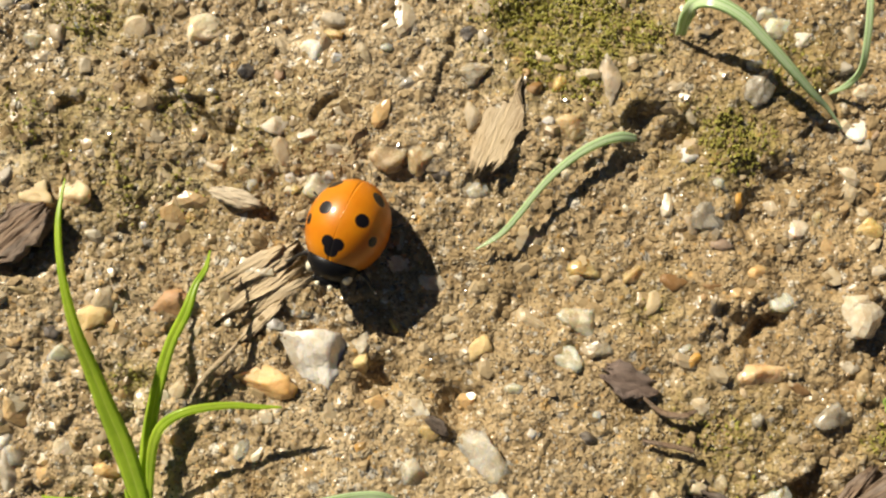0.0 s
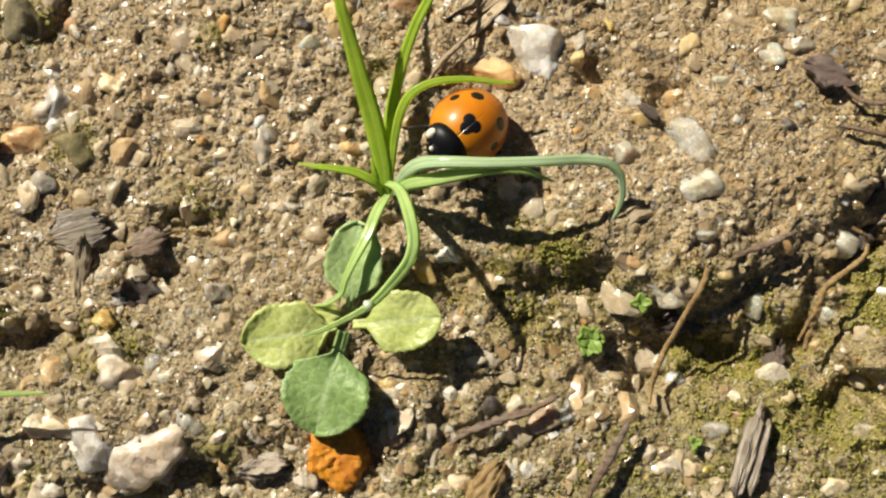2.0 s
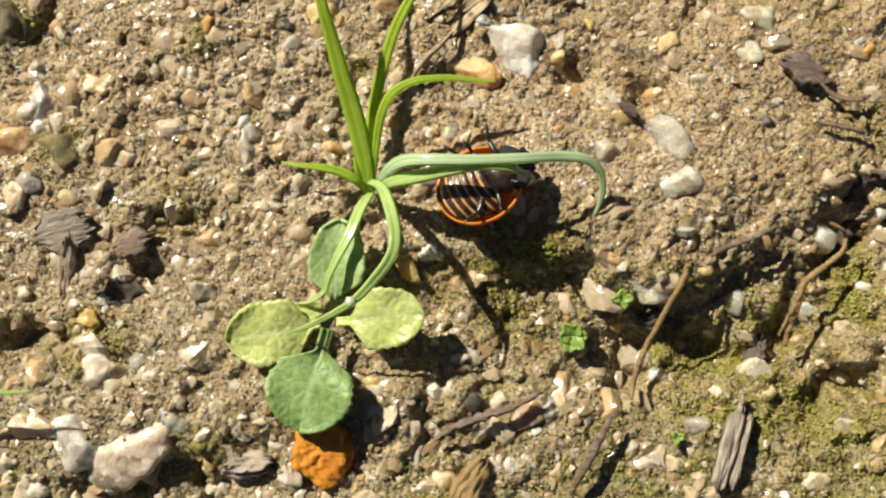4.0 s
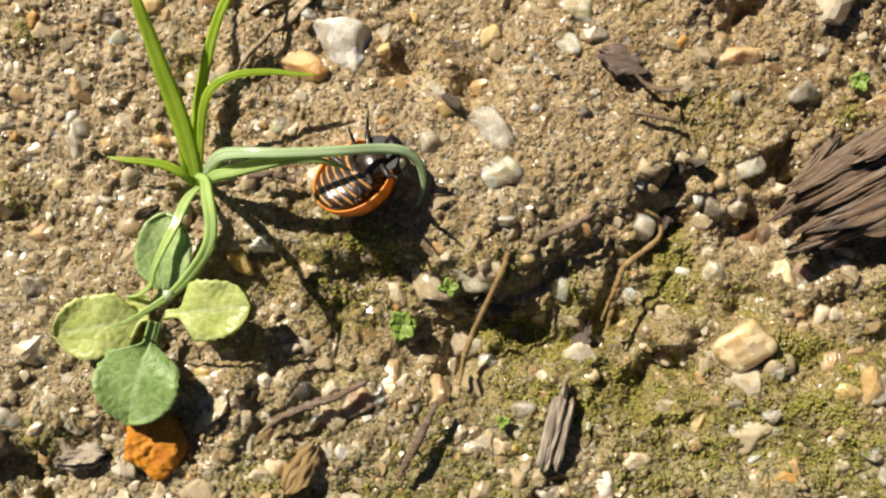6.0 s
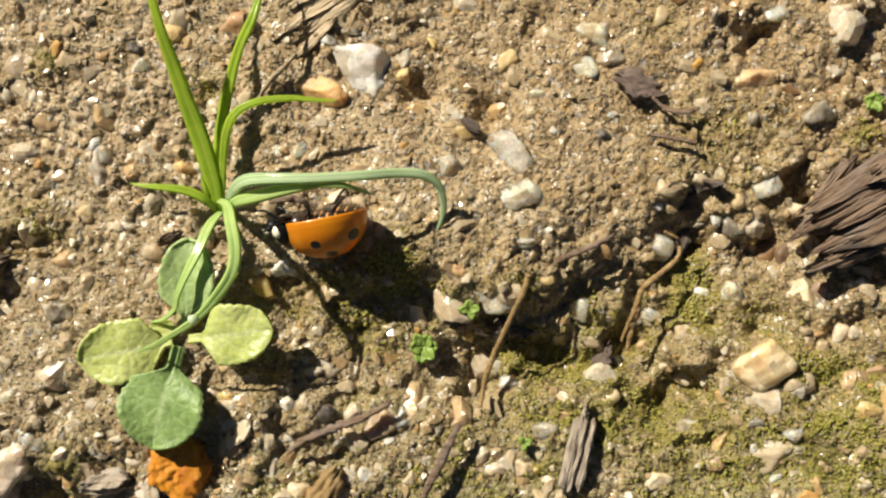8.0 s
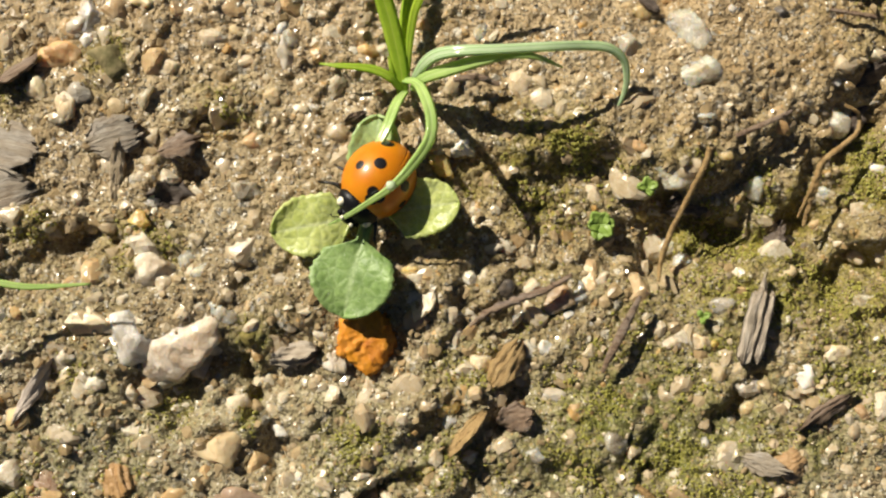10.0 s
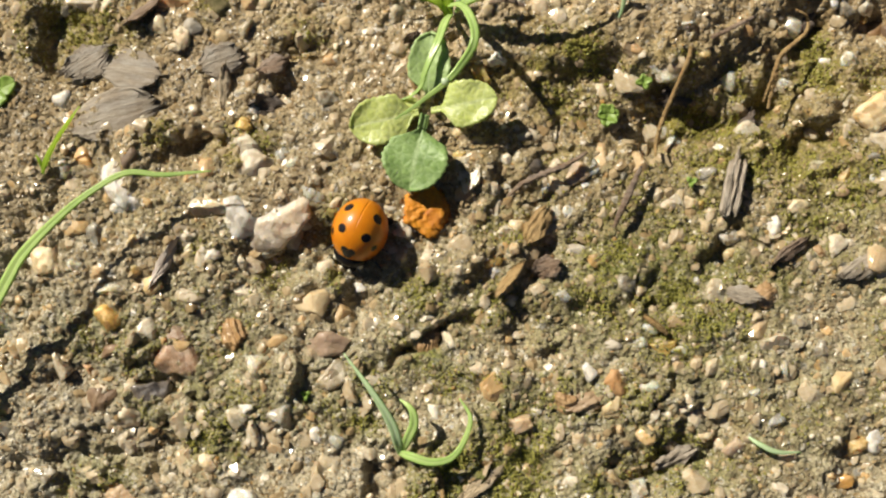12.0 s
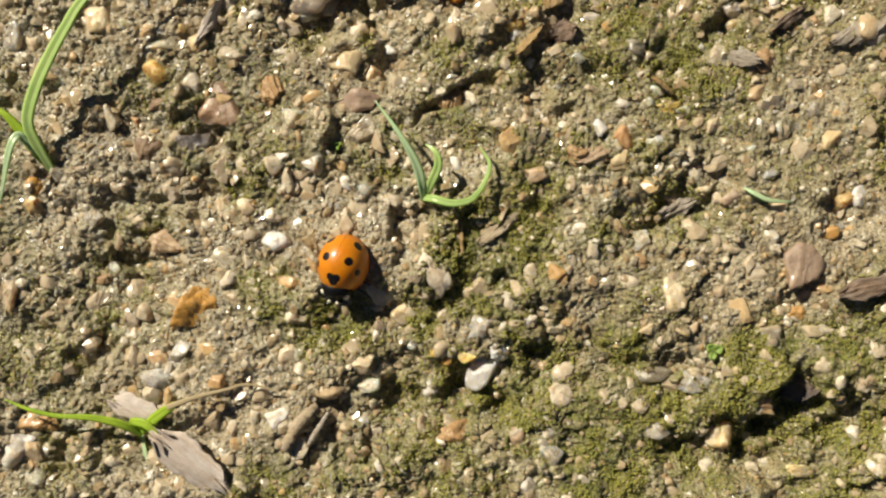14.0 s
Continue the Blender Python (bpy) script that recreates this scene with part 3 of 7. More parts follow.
def pale_at(x, y):
    """Paler soil: west of the tuft, and the western edge further south."""
    a = np.maximum(np.exp(-((x + 27) / 19) ** 2 - ((y + 5) / 12) ** 2), 0.85 * np.exp(-((x + 2) / 14) ** 2 - ((y + 9) / 9) ** 2))
    b = np.clip((-x - 44) / 12, 0, 1) * np.clip((-y - 25) / 15, 0, 1)
    d = 0.9 * np.clip((y - 1) / 7, 0, 1) * np.clip((18 - x) / 12, 0, 1)
    c = 0.75 * np.clip((-y - 32) / 14, 0, 1) * np.clip((-x - 8) / 20, 0.55, 1)
    return np.clip(np.maximum(np.maximum(a, b), np.maximum(c, d)) * (0.85 + 0.5 * vnoise(x / 6, y / 6 + 33, 0)), 0, 1) * within(x, y)


def stretched(lo, hi, step, far):
    """Even steps from lo to hi, then ever wider ones out to far."""
    inner = np.arange(lo, hi + step / 2, step)
    out, d = [], step
    while not out or out[-1] < far:
        d *= 1.35
        out.append((out[-1] if out else 0) + d)
    out = np.array(out)
    return np.concatenate([lo - out[::-1], inner, hi + out])


def mesh_from(name, co, faces, material, smooth=True):
    me = bpy.data.meshes.new(name)
    me.from_pydata(np.asarray(co).tolist(), [], faces if isinstance(faces, list) else faces.tolist())
    me.materials.append(material)
    me.polygons.foreach_set("use_smooth", [smooth] * len(me.polygons))
    me.update()
    return me


def build_ground():
    xs, ys = stretched(-74, 37, 0.18, 6e5), stretched(-90, 26, 0.18, 6e5)
    X, Y = np.meshgrid(xs, ys)
    Z = ground_z(X, Y)
    nx, ny = len(xs), len(ys)
    i = (np.arange(ny - 1)[:, None] * nx + np.arange(nx - 1)[None, :]).ravel()
    faces = np.stack([i, i + 1, i + nx + 1, i + nx], 1)
    me = mesh_from("ground", np.stack([X, Y, Z], -1).reshape(-1, 3) * MM, faces, SOIL)
    me.attributes.new("pale", 'FLOAT', 'POINT').data.foreach_set("value", pale_at(X, Y).ravel().astype(np.float32))
    silt = np.clip((-Y - 8) / 30, 0, 1) * within(X, Y)
    me.attributes.new("silt", 'FLOAT', 'POINT').data.foreach_set("value", silt.ravel().astype(np.float32))
    me.attributes.new("moss", 'FLOAT', 'POINT').data.foreach_set("value", moss_at(X, Y).ravel().astype(np.float32))
    return tagged(new("ground", me), "damp sandy brown soil with moss and grit", "soil", kind="structure")


ground = build_ground()


# ---- grit lying everywhere ----
def unit_ball(level):
    bm = bmesh.new()
    bmesh.ops.create_icosphere(bm, subdivisions=level, radius=1.0)
    v = np.array([p.co[:] for p in bm.verts])
    f = np.array([[p.index for p in q.verts] for q in bm.faces])
    bm.free()
    return v, f


BALLS = {k: unit_ball(k) for k in (1, 2, 3, 4, 5)}


def stone_mesh(rnd, level, sharp=14.0, uneven=0.6, planes=(9, 14)):
    """A broken pebble of unit half-size: flat facets with softened edges."""
    v, f = BALLS[level]
    k = rnd.randint(*planes)
    n = rnd.randn(k, 3)
    n /= np.linalg.norm(n, axis=1, keepdims=True)
    h = rnd.uniform(0.55, 1.0, k)
    d = np.maximum(v @ n.T, 1e-3) / h
    r = 1 / (np.sum(d ** sharp, axis=1) ** (1 / sharp))
    p = v * np.minimum(r, 1.3)[:, None]
    w = sum(a * np.sin(v @ (rnd.randn(3) * q) + rnd.rand() * 6) for a, q in ((0.06, 3), (0.035, 6), (0.025, 11), (0.016, 19)))
    p = p * (1 + uneven * w[:, None])
    lo, hi = p.min(0), p.max(0)
    return 2 * (p - (lo + hi) / 2) / (hi - lo), f


def scatter(name, count, size, level, material, label, category, seed, sink=0.35, smooth=False, power=2.2, south=False):
    """One mesh of many loose grains on the soil; size in mm from, to."""
    r = np.random.RandomState(seed)
    bv, bf = BALLS[level]
    x, y = r.uniform(-73, 36, count), r.uniform(-89, 25, count)
    s = size[0] + (size[1] - size[0]) * r.rand(count) ** power
    keep = r.rand(count) > 0.6 * moss_at(x, y)
    if south:
        keep &= r.rand(count) < 0.22 + 0.78 * np.clip((-y - 14) / 22, 0, 1) + np.exp(-((x + 32) / 14) ** 2 - ((y + 8) / 12) ** 2)
    x, y, s = x[keep], y[keep], s[keep]
    n = len(x)
    shape = 0.5 * s[:, None] * r.uniform(0.7, 1.3, (n, 3)) * np.array([1.0, 1.0, 0.7])
    if level > 1:
        kinds = np.stack([stone_mesh(r, level, 90.0, 0.2, (8, 12))[0] for _ in range(40)])
        v = kinds[r.randint(0, 40, n)] * shape[:, None]
    else:
        v = bv[None] * (1 + 0.24 * r.randn(n, len(bv), 1).clip(-1.6, 1.6)) * shape[:, None]
    a = r.rand(n, 3) * np.array([6.28, 0.9, 0.9]) - np.array([0, 0.45, 0.45])
    ca, sa = np.cos(a), np.sin(a)
    for i, j, k in ((0, 2, 1), (1, 2, 2), (0, 1, 0)):
        p, q = v[..., i].copy(), v[..., j].copy()
        v[..., i], v[..., j] = p * ca[:, k:k + 1] - q * sa[:, k:k + 1], p * sa[:, k:k + 1] + q * ca[:, k:k + 1]
    v += np.stack([x, y, ground_z(x, y) + s * (0.5 - sink) * 0.7], 1)[:, None]
    f = (bf[None] + (np.arange(n) * len(bv))[:, None, None]).reshape(-1, 3)
    return tagged(new(name, mesh_from(name, v.reshape(-1, 3) * MM, f, material, smooth)), label, category, kind="stuff")


scatter("sand", 20000, (0.12, 0.5), 1, SAND, "tiny mixed sand grains strewn over the soil", "sand", 11, 0.55)
scatter("soil_crumbs", 2600, (0.25, 0.8), 1, CRUMB, "small brown crumbs of dry soil", "soil", 12, 0.45)
scatter("grit", 4200, (0.4, 1.5), 2, SAND, "coarse sand grit of many colours", "grit", 13, 0.84, False, 2.4)

PALE_GRIT = grain_material("pale quartz grit", [(0.0, (0.50, 0.41, 0.28)), (0.25, (0.64, 0.545, 0.39)), (0.5, (0.74, 0.66, 0.51)), (0.7, (0.82, 0.76, 0.63)), (0.82, (0.68, 0.46, 0.215)), (1.0, (0.46, 0.41, 0.33))], (0.08, 0.3), dirt=0.4)
PALE_GRIT.node_tree.nodes["Principled BSDF"].inputs["Subsurface Weight"].default_value = 0.4
PALE_GRIT.node_tree.nodes["Principled BSDF"].inputs["Subsurface Radius"].default_value = (0.0008, 0.0006, 0.0004)
PALE_GRIT.node_tree.nodes["Principled BSDF"].inputs["Subsurface Scale"].default_value = 1.0
scatter("quartz_grit", 3600, (0.5, 1.7), 2, PALE_GRIT, "pale glassy quartz grit bedded in the soil", "grit", 14, 0.84, False, 1.8, True)

scatter("bedded_quartz", 1700, (0.9, 2.9), 3, PALE_GRIT, "pale quartz pieces bedded flush in the silt", "grit", 15, 0.84, False, 1.7, True)


# ---- pebbles, one by one ----
_count = [0]


def pebble(x, y, length, width, turn, kind, height=0.7, sink=0.7):
    """A pebble at x, y (mm), length by width (mm), long side turned by so many degrees; height as a share of the width."""
    _count[0] += 1
    rnd = np.random.RandomState(900 + _count[0])
    material, label = STONES[kind]
    grow = 1.3 if kind == "rust" else 0.95 if kind == "honey" else 1.1
    length, width = length * grow, width * grow
    v, f = stone_mesh(rnd, 5 if kind in ("rust", "ochre") else 3 if length < 2.2 else 4, 34.0 if kind in ("tan", "mossy", "grey") else 70.0, 1.0)
    if kind == "honey":     # a squared block with worn edges
        ball = BALLS[4][0]
        v = ball / (np.sum(np.abs(ball) ** 6, axis=1) ** (1 / 6))[:, None]
        v, f = v + 0.10 * np.sin(v[:, [1, 2, 0]] * 2.1 + rnd.rand(3) * 6) + 0.03 * np.sin(v[:, [2, 0, 1]] * 9 + rnd.rand(3) * 6), BALLS[4][1]
    if kind in ("rust", "ochre"):      # crumbly crust of small lumps
        lumps = sum(a * np.abs(np.sin(v @ (rnd.randn(3) * q) + rnd.rand() * 6)) for a, q in ((0.10, 5), (0.10, 5), (0.07, 11), (0.07, 12), (0.04, 24), (0.04, 26)))
        v = v * (0.82 + lumps[:, None])
    hgt = height * width
    me = mesh_from("pebble", v * np.array([length, width, hgt]) * 0.5 * MM, f, material, True)
    ob = new("quartz_pebble" if kind in ("quartz", "blush", "clear", "smoky", "beige", "honey") else "soil_clod" if kind == "mossy" else "pebble", me)
    z = seat(x, y, 0.38 * length) + hgt * (0.56 - sink)
    ob.matrix_basis = pose(x * MM, y * MM, z * MM, *rnd.uniform(-14, 14, 2) * (0.4 if length > 3 else 1.0), turn)
    size = "large " if length > 4.2 else "small " if length < 1.9 else ""
    return tagged(ob, size + label + " in the soil", "clod" if kind == "mossy" else "pebble", group="quartz pebbles on the soil" if "quartz" in ob.name else "pebbles on the soil")


pebble(-26.41, 16.97, 1.51, 1.13, 10, 'clear')
pebble(-24.81, 17.58, 1.88, 1.20, 90, 'tan')
pebble(-23.65, 17.87, 0.60, 0.45, 0, 'clear')
pebble(-26.83, 19.11, 0.75, 0.70, 0, 'dark')
pebble(-27.57, 19.43, 0.75, 0.63, 0, 'dark')
pebble(-15.48, 17.76, 2.13, 1.88, 0, 'beige')
pebble(-8.78, 16.33, 1.56, 1.46, 60, 'quartz')
pebble(-7.09, 15.72, 0.75, 0.75, 0, 'quartz')
pebble(-7.47, 17.30, 1.56, 0.70, -10, 'amber')
pebble(-7.19, 18.33, 1.51, 1.25, 30, 'grey')
pebble(-5.29, 15.96, 1.76, 0.75, -65, 'tan')
pebble(-12.86, 15.12, 1.25, 0.95, 20, 'dark')
pebble(-14.82, 9.11, 1.20, 0.90, -20, 'beige')
pebble(-11.14, 11.59, 1.76, 1.25, -10, 'beige')
pebble(-12.53, 7.81, 0.85, 0.85, 0, 'clear')
pebble(-7.29, 10.02, 1.05, 0.85, 0, 'grey')
pebble(-8.47, 7.74, 1.76, 1.66, 30, 'clear')
pebble(-7.76, 8.29, 1.13, 0.95, -20, 'quartz')
pebble(-9.90, 7.50, 0.75, 0.60, 0, 'amber')
pebble(-10.15, 8.34, 0.70, 0.65, 0, 'quartz')
pebble(-3.82, 9.53, 2.51, 1.96, 20, 'amber')
pebble(-1.79, 9.41, 2.01, 1.76, 80, 'amber')
pebble(-0.60, 8.52, 1.25, 0.85, -20, 'dark')
pebble(-25.91, 7.15, 2.26, 1.76, 0, 'tan')
pebble(-23.63, 7.10, 2.26, 1.76, 15, 'beige')
pebble(-19.48, 5.28, 0.60, 0.60, 0, 'quartz')
pebble(-15.25, 13.78, 0.85, 0.45, 0, 'clear')
pebble(-17.11, 14.46, 1.00, 0.55, 0, 'orange')
pebble(-27.73, 8.23, 1.13, 1.00, 90, 'grey')
pebble(-10.81, 14.87, 0.85, 0.70, 90, 'pink')
pebble(-3.90, 16.57, 0.85, 0.75, 0, 'clear')
pebble(-2.64, 14.13, 1.00, 0.75, 0, 'grey')
pebble(2.02, 14.97, 2.89, 1.81, 10, 'smoky')
pebble(1.30, 17.41, 1.25, 1.00, 0, 'dark')
pebble(2.14, 17.04, 1.25, 0.85, 90, 'grey')
pebble(5.98, 15.82, 1.51, 0.70, -30, 'beige')
pebble(7.05, 14.36, 1.56, 1.00, 70, 'amber')
pebble(8.37, 14.72, 2.26, 0.75, -10, 'beige')
pebble(10.11, 14.35, 3.26, 1.51, 80, 'beige')
pebble(1.53, 12.06, 1.88, 1.30, 75, 'tan')
pebble(6.19, 11.57, 0.80, 0.75, 0, 'quartz')
pebble(7.74, 11.21, 2.26, 1.88, 10, 'amber')
pebble(11.28, 17.64, 0.85, 0.65, 0, 'orange')
pebble(5.25, 13.63, 1.25, 1.10, 0, 'brown')
pebble(4.90, 14.85, 0.65, 0.65, 0, 'orange')
pebble(15.35, 9.88, 1.88, 1.51, 10, 'quartz')
pebble(2.00, 7.61, 1.81, 1.38, -5, 'clear')
pebble(17.10, 7.72, 1.10, 0.90, 0, 'clear')
pebble(20.05, 18.53, 1.38, 1.13, 0, 'clear')
pebble(20.75, 17.62, 1.76, 1.51, 30, 'clear')
pebble(19.14, 15.19, 1.10, 0.75, 0, 'clear')
pebble(19.47, 13.74, 2.38, 1.88, 60, 'smoky')
pebble(16.23, 5.81, 2.01, 1.76, 0, 'smoky')
pebble(18.15, 6.76, 1.10, 0.75, 90, 'orange')
pebble(25.72, 10.95, 1.76, 1.38, 0, 'quartz')
pebble(26.54, 10.71, 0.75, 0.75, 0, 'orange')
pebble(22.29, 16.77, 1.25, 1.00, 10, 'quartz')
pebble(25.10, 17.13, 1.00, 0.85, 90, 'tan')
pebble(26.38, 4.97, 1.63, 1.51, 0, 'amber')
pebble(23.09, 5.57, 1.00, 0.75, 90, 'amber')
pebble(17.15, 4.03, 1.51, 1.00, 0, 'pink')
pebble(14.68, 12.65, 0.75, 0.75, 0, 'amber')
pebble(24.51, 14.94, 1.51, 1.00, 0, 'grey')
pebble(11.61, 15.32, 0.85, 0.85, 0, 'tan')
pebble(-10.88, -1.13, 1.25, 1.10, 0, 'quartz')
pebble(-8.38, -2.58, 4.64, 3.51, -50, 'quartz')
pebble(-11.54, -4.70, 3.89, 2.13, -8, 'peach')
pebble(-24.84, -1.49, 1.00, 0.90, 0, 'dark')
pebble(-24.34, -2.76, 1.63, 1.05, 10, 'clear')
pebble(-22.25, -0.71, 2.38, 1.88, 15, 'tan')
pebble(-21.74, -0.54, 1.25, 1.10, 80, 'beige')
pebble(-22.98, -0.23, 0.90, 0.75, 0, 'beige')
pebble(-21.69, 0.71, 1.88, 1.76, 40, 'tan')
pebble(-26.47, 1.42, 2.01, 1.25, 0, 'tan')
pebble(-18.00, 0.12, 3.26, 1.76, 15, 'pink')
pebble(-17.06, 0.64, 0.75, 0.70, 90, 'orange')
pebble(-17.14, -8.31, 1.38, 1.00, -10, 'peach')
pebble(-1.18, -7.83, 1.51, 1.10, -15, 'amber')
pebble(-3.31, -1.05, 1.10, 1.00, 0, 'amber')
pebble(-5.90, -3.40, 1.51, 1.51, 0, 'tan')
pebble(-2.35, -10.49, 2.26, 2.26, 0, 'clear')
pebble(-8.17, 0.36, 0.50, 0.50, 0, 'orange')
pebble(-13.02, -8.89, 1.51, 1.00, 80, 'clear')
pebble(-27.44, -10.18, 2.76, 1.51, 90, 'beige')
pebble(-9.46, -0.23, 1.25, 0.75, 0, 'clear')
pebble(8.35, -1.05, 2.89, 2.01, 5, 'clear')
pebble(7.51, -3.16, 1.88, 1.51, -10, 'clear')
pebble(9.51, -2.58, 1.76, 1.00, -10, 'smoky')
pebble(19.46, -4.09, 3.26, 1.88, 18, 'peach')
pebble(15.14, -3.28, 1.15, 0.95, 0, 'orange')
pebble(1.98, -2.58, 1.76, 1.38, 80, 'tan')
pebble(12.84, 0.36, 1.76, 1.25, 40, 'tan')
pebble(11.57, 2.13, 1.38, 1.20, 0, 'amber')
pebble(8.50, 2.49, 2.01, 1.25, 0, 'amber')
pebble(14.04, 1.54, 1.76, 1.10, -10, 'brown')
pebble(16.51, 1.19, 1.51, 0.55, -10, 'brown')
pebble(15.79, 0.48, 0.85, 0.60, 90, 'orange')
pebble(19.24, 2.25, 1.25, 1.00, 0, 'peach')
pebble(25.55, 0.13, 1.51, 1.51, 0, 'beige')
pebble(23.73, -6.53, 2.38, 2.01, -10, 'smoky')
pebble(21.78, -4.90, 1.51, 0.85, -25, 'brown')
pebble(24.98, -3.62, 1.25, 0.90, 0, 'grey')
pebble(19.28, -7.00, 1.00, 1.00, 0, 'smoky')
pebble(4.20, -5.03, 1.51, 0.75, 0, 'clear')
pebble(5.13, -7.82, 0.70, 0.70, 0, 'quartz')
pebble(2.08, -9.45, 3.76, 2.38, -65, 'clear')
pebble(9.23, -6.78, 0.85, 0.75, 0, 'clear')
pebble(8.52, -8.05, 1.10, 0.90, 0, 'dark')
pebble(25.63, -5.48, 0.85, 0.75, 0, 'amber')
pebble(20.85, 0.36, 1.76, 1.25, 0, 'clear')
pebble(26.66, 2.13, 1.10, 1.00, 0, 'beige')
pebble(14.80, -2.46, 1.00, 0.90, 0, 'clear')
pebble(21.22, -3.97, 0.55, 0.55, 0, 'quartz')
pebble(29.45, -7.58, 2.39, 1.69, 20, 'peach')
pebble(30.10, -4.64, 0.73, 0.51, 0, 'quartz')
pebble(15.32, -10.97, 1.55, 1.41, 0, 'beige')
pebble(13.21, -11.89, 1.69, 1.41, -10, 'tan')
pebble(16.89, -11.10, 1.41, 0.84, 80, 'amber')
pebble(18.47, -12.82, 1.41, 1.24, 0, 'tan')
pebble(18.08, -14.54, 1.69, 1.55, 80, 'smoky')
pebble(19.39, -15.33, 1.13, 1.13, 0, 'amber')
pebble(16.77, -13.88, 1.41, 0.96, 80, 'quartz')
pebble(12.29, -15.67, 2.81, 2.25, -20, 'clear')
pebble(12.42, -13.08, 0.79, 0.73, 0, 'quartz')
pebble(8.47, -16.25, 1.41, 1.24, 0, 'orange')
pebble(2.64, -15.58, 2.25, 0.96, 5, 'clear')
pebble(3.57, -16.38, 1.41, 1.01, 80, 'amber')
pebble(20.31, -11.51, 2.53, 2.25, 80, 'clear')
pebble(22.15, -13.35, 1.69, 1.24, 0, 'beige')
pebble(20.84, -16.25, 1.97, 1.24, 80, 'brown')
pebble(21.89, -16.52, 1.69, 1.24, 80, 'brown')
pebble(2.77, -12.27, 2.81, 1.97, 10, 'clear')
pebble(17.95, -19.55, 2.11, 1.69, 70, 'clear')
pebble(15.85, -19.29, 1.13, 0.96, -50, 'quartz')
pebble(22.94, -19.55, 2.25, 1.41, -60, 'beige')
pebble(24.38, -19.28, 1.41, 1.41, 0, 'pink')
pebble(26.60, -18.75, 1.41, 1.01, 0, 'quartz')
pebble(7.20, -20.48, 1.83, 1.69, 80, 'clear')
pebble(12.43, -21.01, 1.13, 1.13, 0, 'clear')
pebble(25.56, -22.58, 1.97, 1.41, 60, 'beige')
pebble(26.61, -22.18, 1.01, 0.96, 0, 'beige')
pebble(19.93, -24.43, 3.94, 3.23, 35, 'honey', 0.9)
pebble(14.93, -25.63, 1.55, 1.13, -10, 'beige')
pebble(11.96, -23.31, 1.01, 0.96, 0, 'peach')
pebble(24.25, -22.18, 1.41, 0.90, 0, 'pink')
pebble(26.74, -27.71, 1.97, 1.41, -20, 'amber')
pebble(29.23, -27.44, 2.67, 2.25, 40, 'beige')
pebble(27.79, -24.81, 1.41, 0.84, 0, 'orange')
pebble(19.54, -28.53, 1.69, 1.13, 0, 'smoky')
pebble(14.81, -28.94, 1.69, 1.01, 0, 'smoky')
pebble(21.77, -29.05, 1.41, 1.41, 0, 'clear')
pebble(19.28, -30.33, 0.73, 0.73, 0, 'quartz')
pebble(12.44, -32.52, 1.97, 1.41, 25, 'beige')
pebble(10.27, -34.39, 2.11, 1.69, 85, 'quartz')
pebble(6.23, -34.94, 2.11, 1.97, 0, 'quartz')
pebble(22.69, -33.53, 1.55, 1.01, -10, 'orange')
pebble(28.19, -31.53, 1.69, 1.13, -10, 'clear')
pebble(30.48, -30.33, 1.24, 1.13, 0, 'clear')
pebble(26.36, -32.72, 1.41, 1.13, 80, 'beige')
pebble(29.23, -32.97, 1.69, 1.13, 80, 'clear')
pebble(20.33, -31.17, 2.53, 1.97, 0, 'tan')
pebble(2.11, -26.06, 1.69, 1.41, 0, 'clear')
pebble(17.04, -29.99, 1.69, 1.13, 80, 'amber')
pebble(4.50, -29.24, 1.97, 1.41, 0, 'smoky')
pebble(1.58, -31.51, 1.41, 1.13, 0, 'beige')
pebble(2.91, -31.77, 1.69, 1.24, 0, 'beige')
pebble(3.71, -32.03, 1.13, 0.96, 0, 'amber')
pebble(3.84, -33.89, 1.69, 1.41, 0, 'tan')
pebble(9.26, -26.84, 1.41, 1.24, 80, 'tan')
pebble(31.05, -25.46, 1.24, 0.56, 0, 'quartz')
pebble(22.95, -25.88, 1.69, 1.13, 80, 'tan')
pebble(16.39, -31.45, 1.41, 0.96, 0, 'pink')
pebble(20.59, -32.49, 0.96, 0.84, 0, 'clear')
pebble(-42.51, -6.79, 3.07, 2.09, 81, 'quartz')
pebble(-43.60, -7.89, 1.95, 1.67, 1, 'beige')
pebble(-42.59, -8.97, 1.23, 1.23, 1, 'quartz')
pebble(-38.62, -5.93, 2.37, 2.09, 1, 'beige')
pebble(-44.95, -10.23, 3.35, 2.37, 1, 'peach')
pebble(-45.27, -8.92, 1.12, 0.95, 1, 'orange')
pebble(-44.49, -13.76, 3.07, 2.09, 76, 'beige')
pebble(-30.36, -1.63, 1.34, 0.89, 86, 'orange')
pebble(-41.66, -1.74, 1.40, 1.40, 1, 'pink')
pebble(-40.18, -5.00, 0.95, 0.95, 1, 'peach')
pebble(-36.27, -11.06, 1.67, 1.40, 1, 'beige')
pebble(-32.16, -9.65, 1.00, 0.84, 1, 'orange')
pebble(-27.96, -8.25, 1.12, 1.12, 1, 'quartz')
pebble(-27.25, -9.32, 1.54, 1.40, 81, 'clear')
pebble(-31.24, -8.29, 1.40, 0.95, 1, 'tan')
pebble(-28.65, -13.36, 1.40, 1.40, 1, 'tan')
pebble(-30.08, -16.61, 1.67, 1.40, 1, 'peach')
pebble(-29.56, -15.26, 1.12, 0.61, 61, 'beige')
pebble(-25.51, -14.30, 1.12, 0.73, -29, 'quartz')
pebble(-40.23, -13.83, 1.67, 1.40, 81, 'tan')
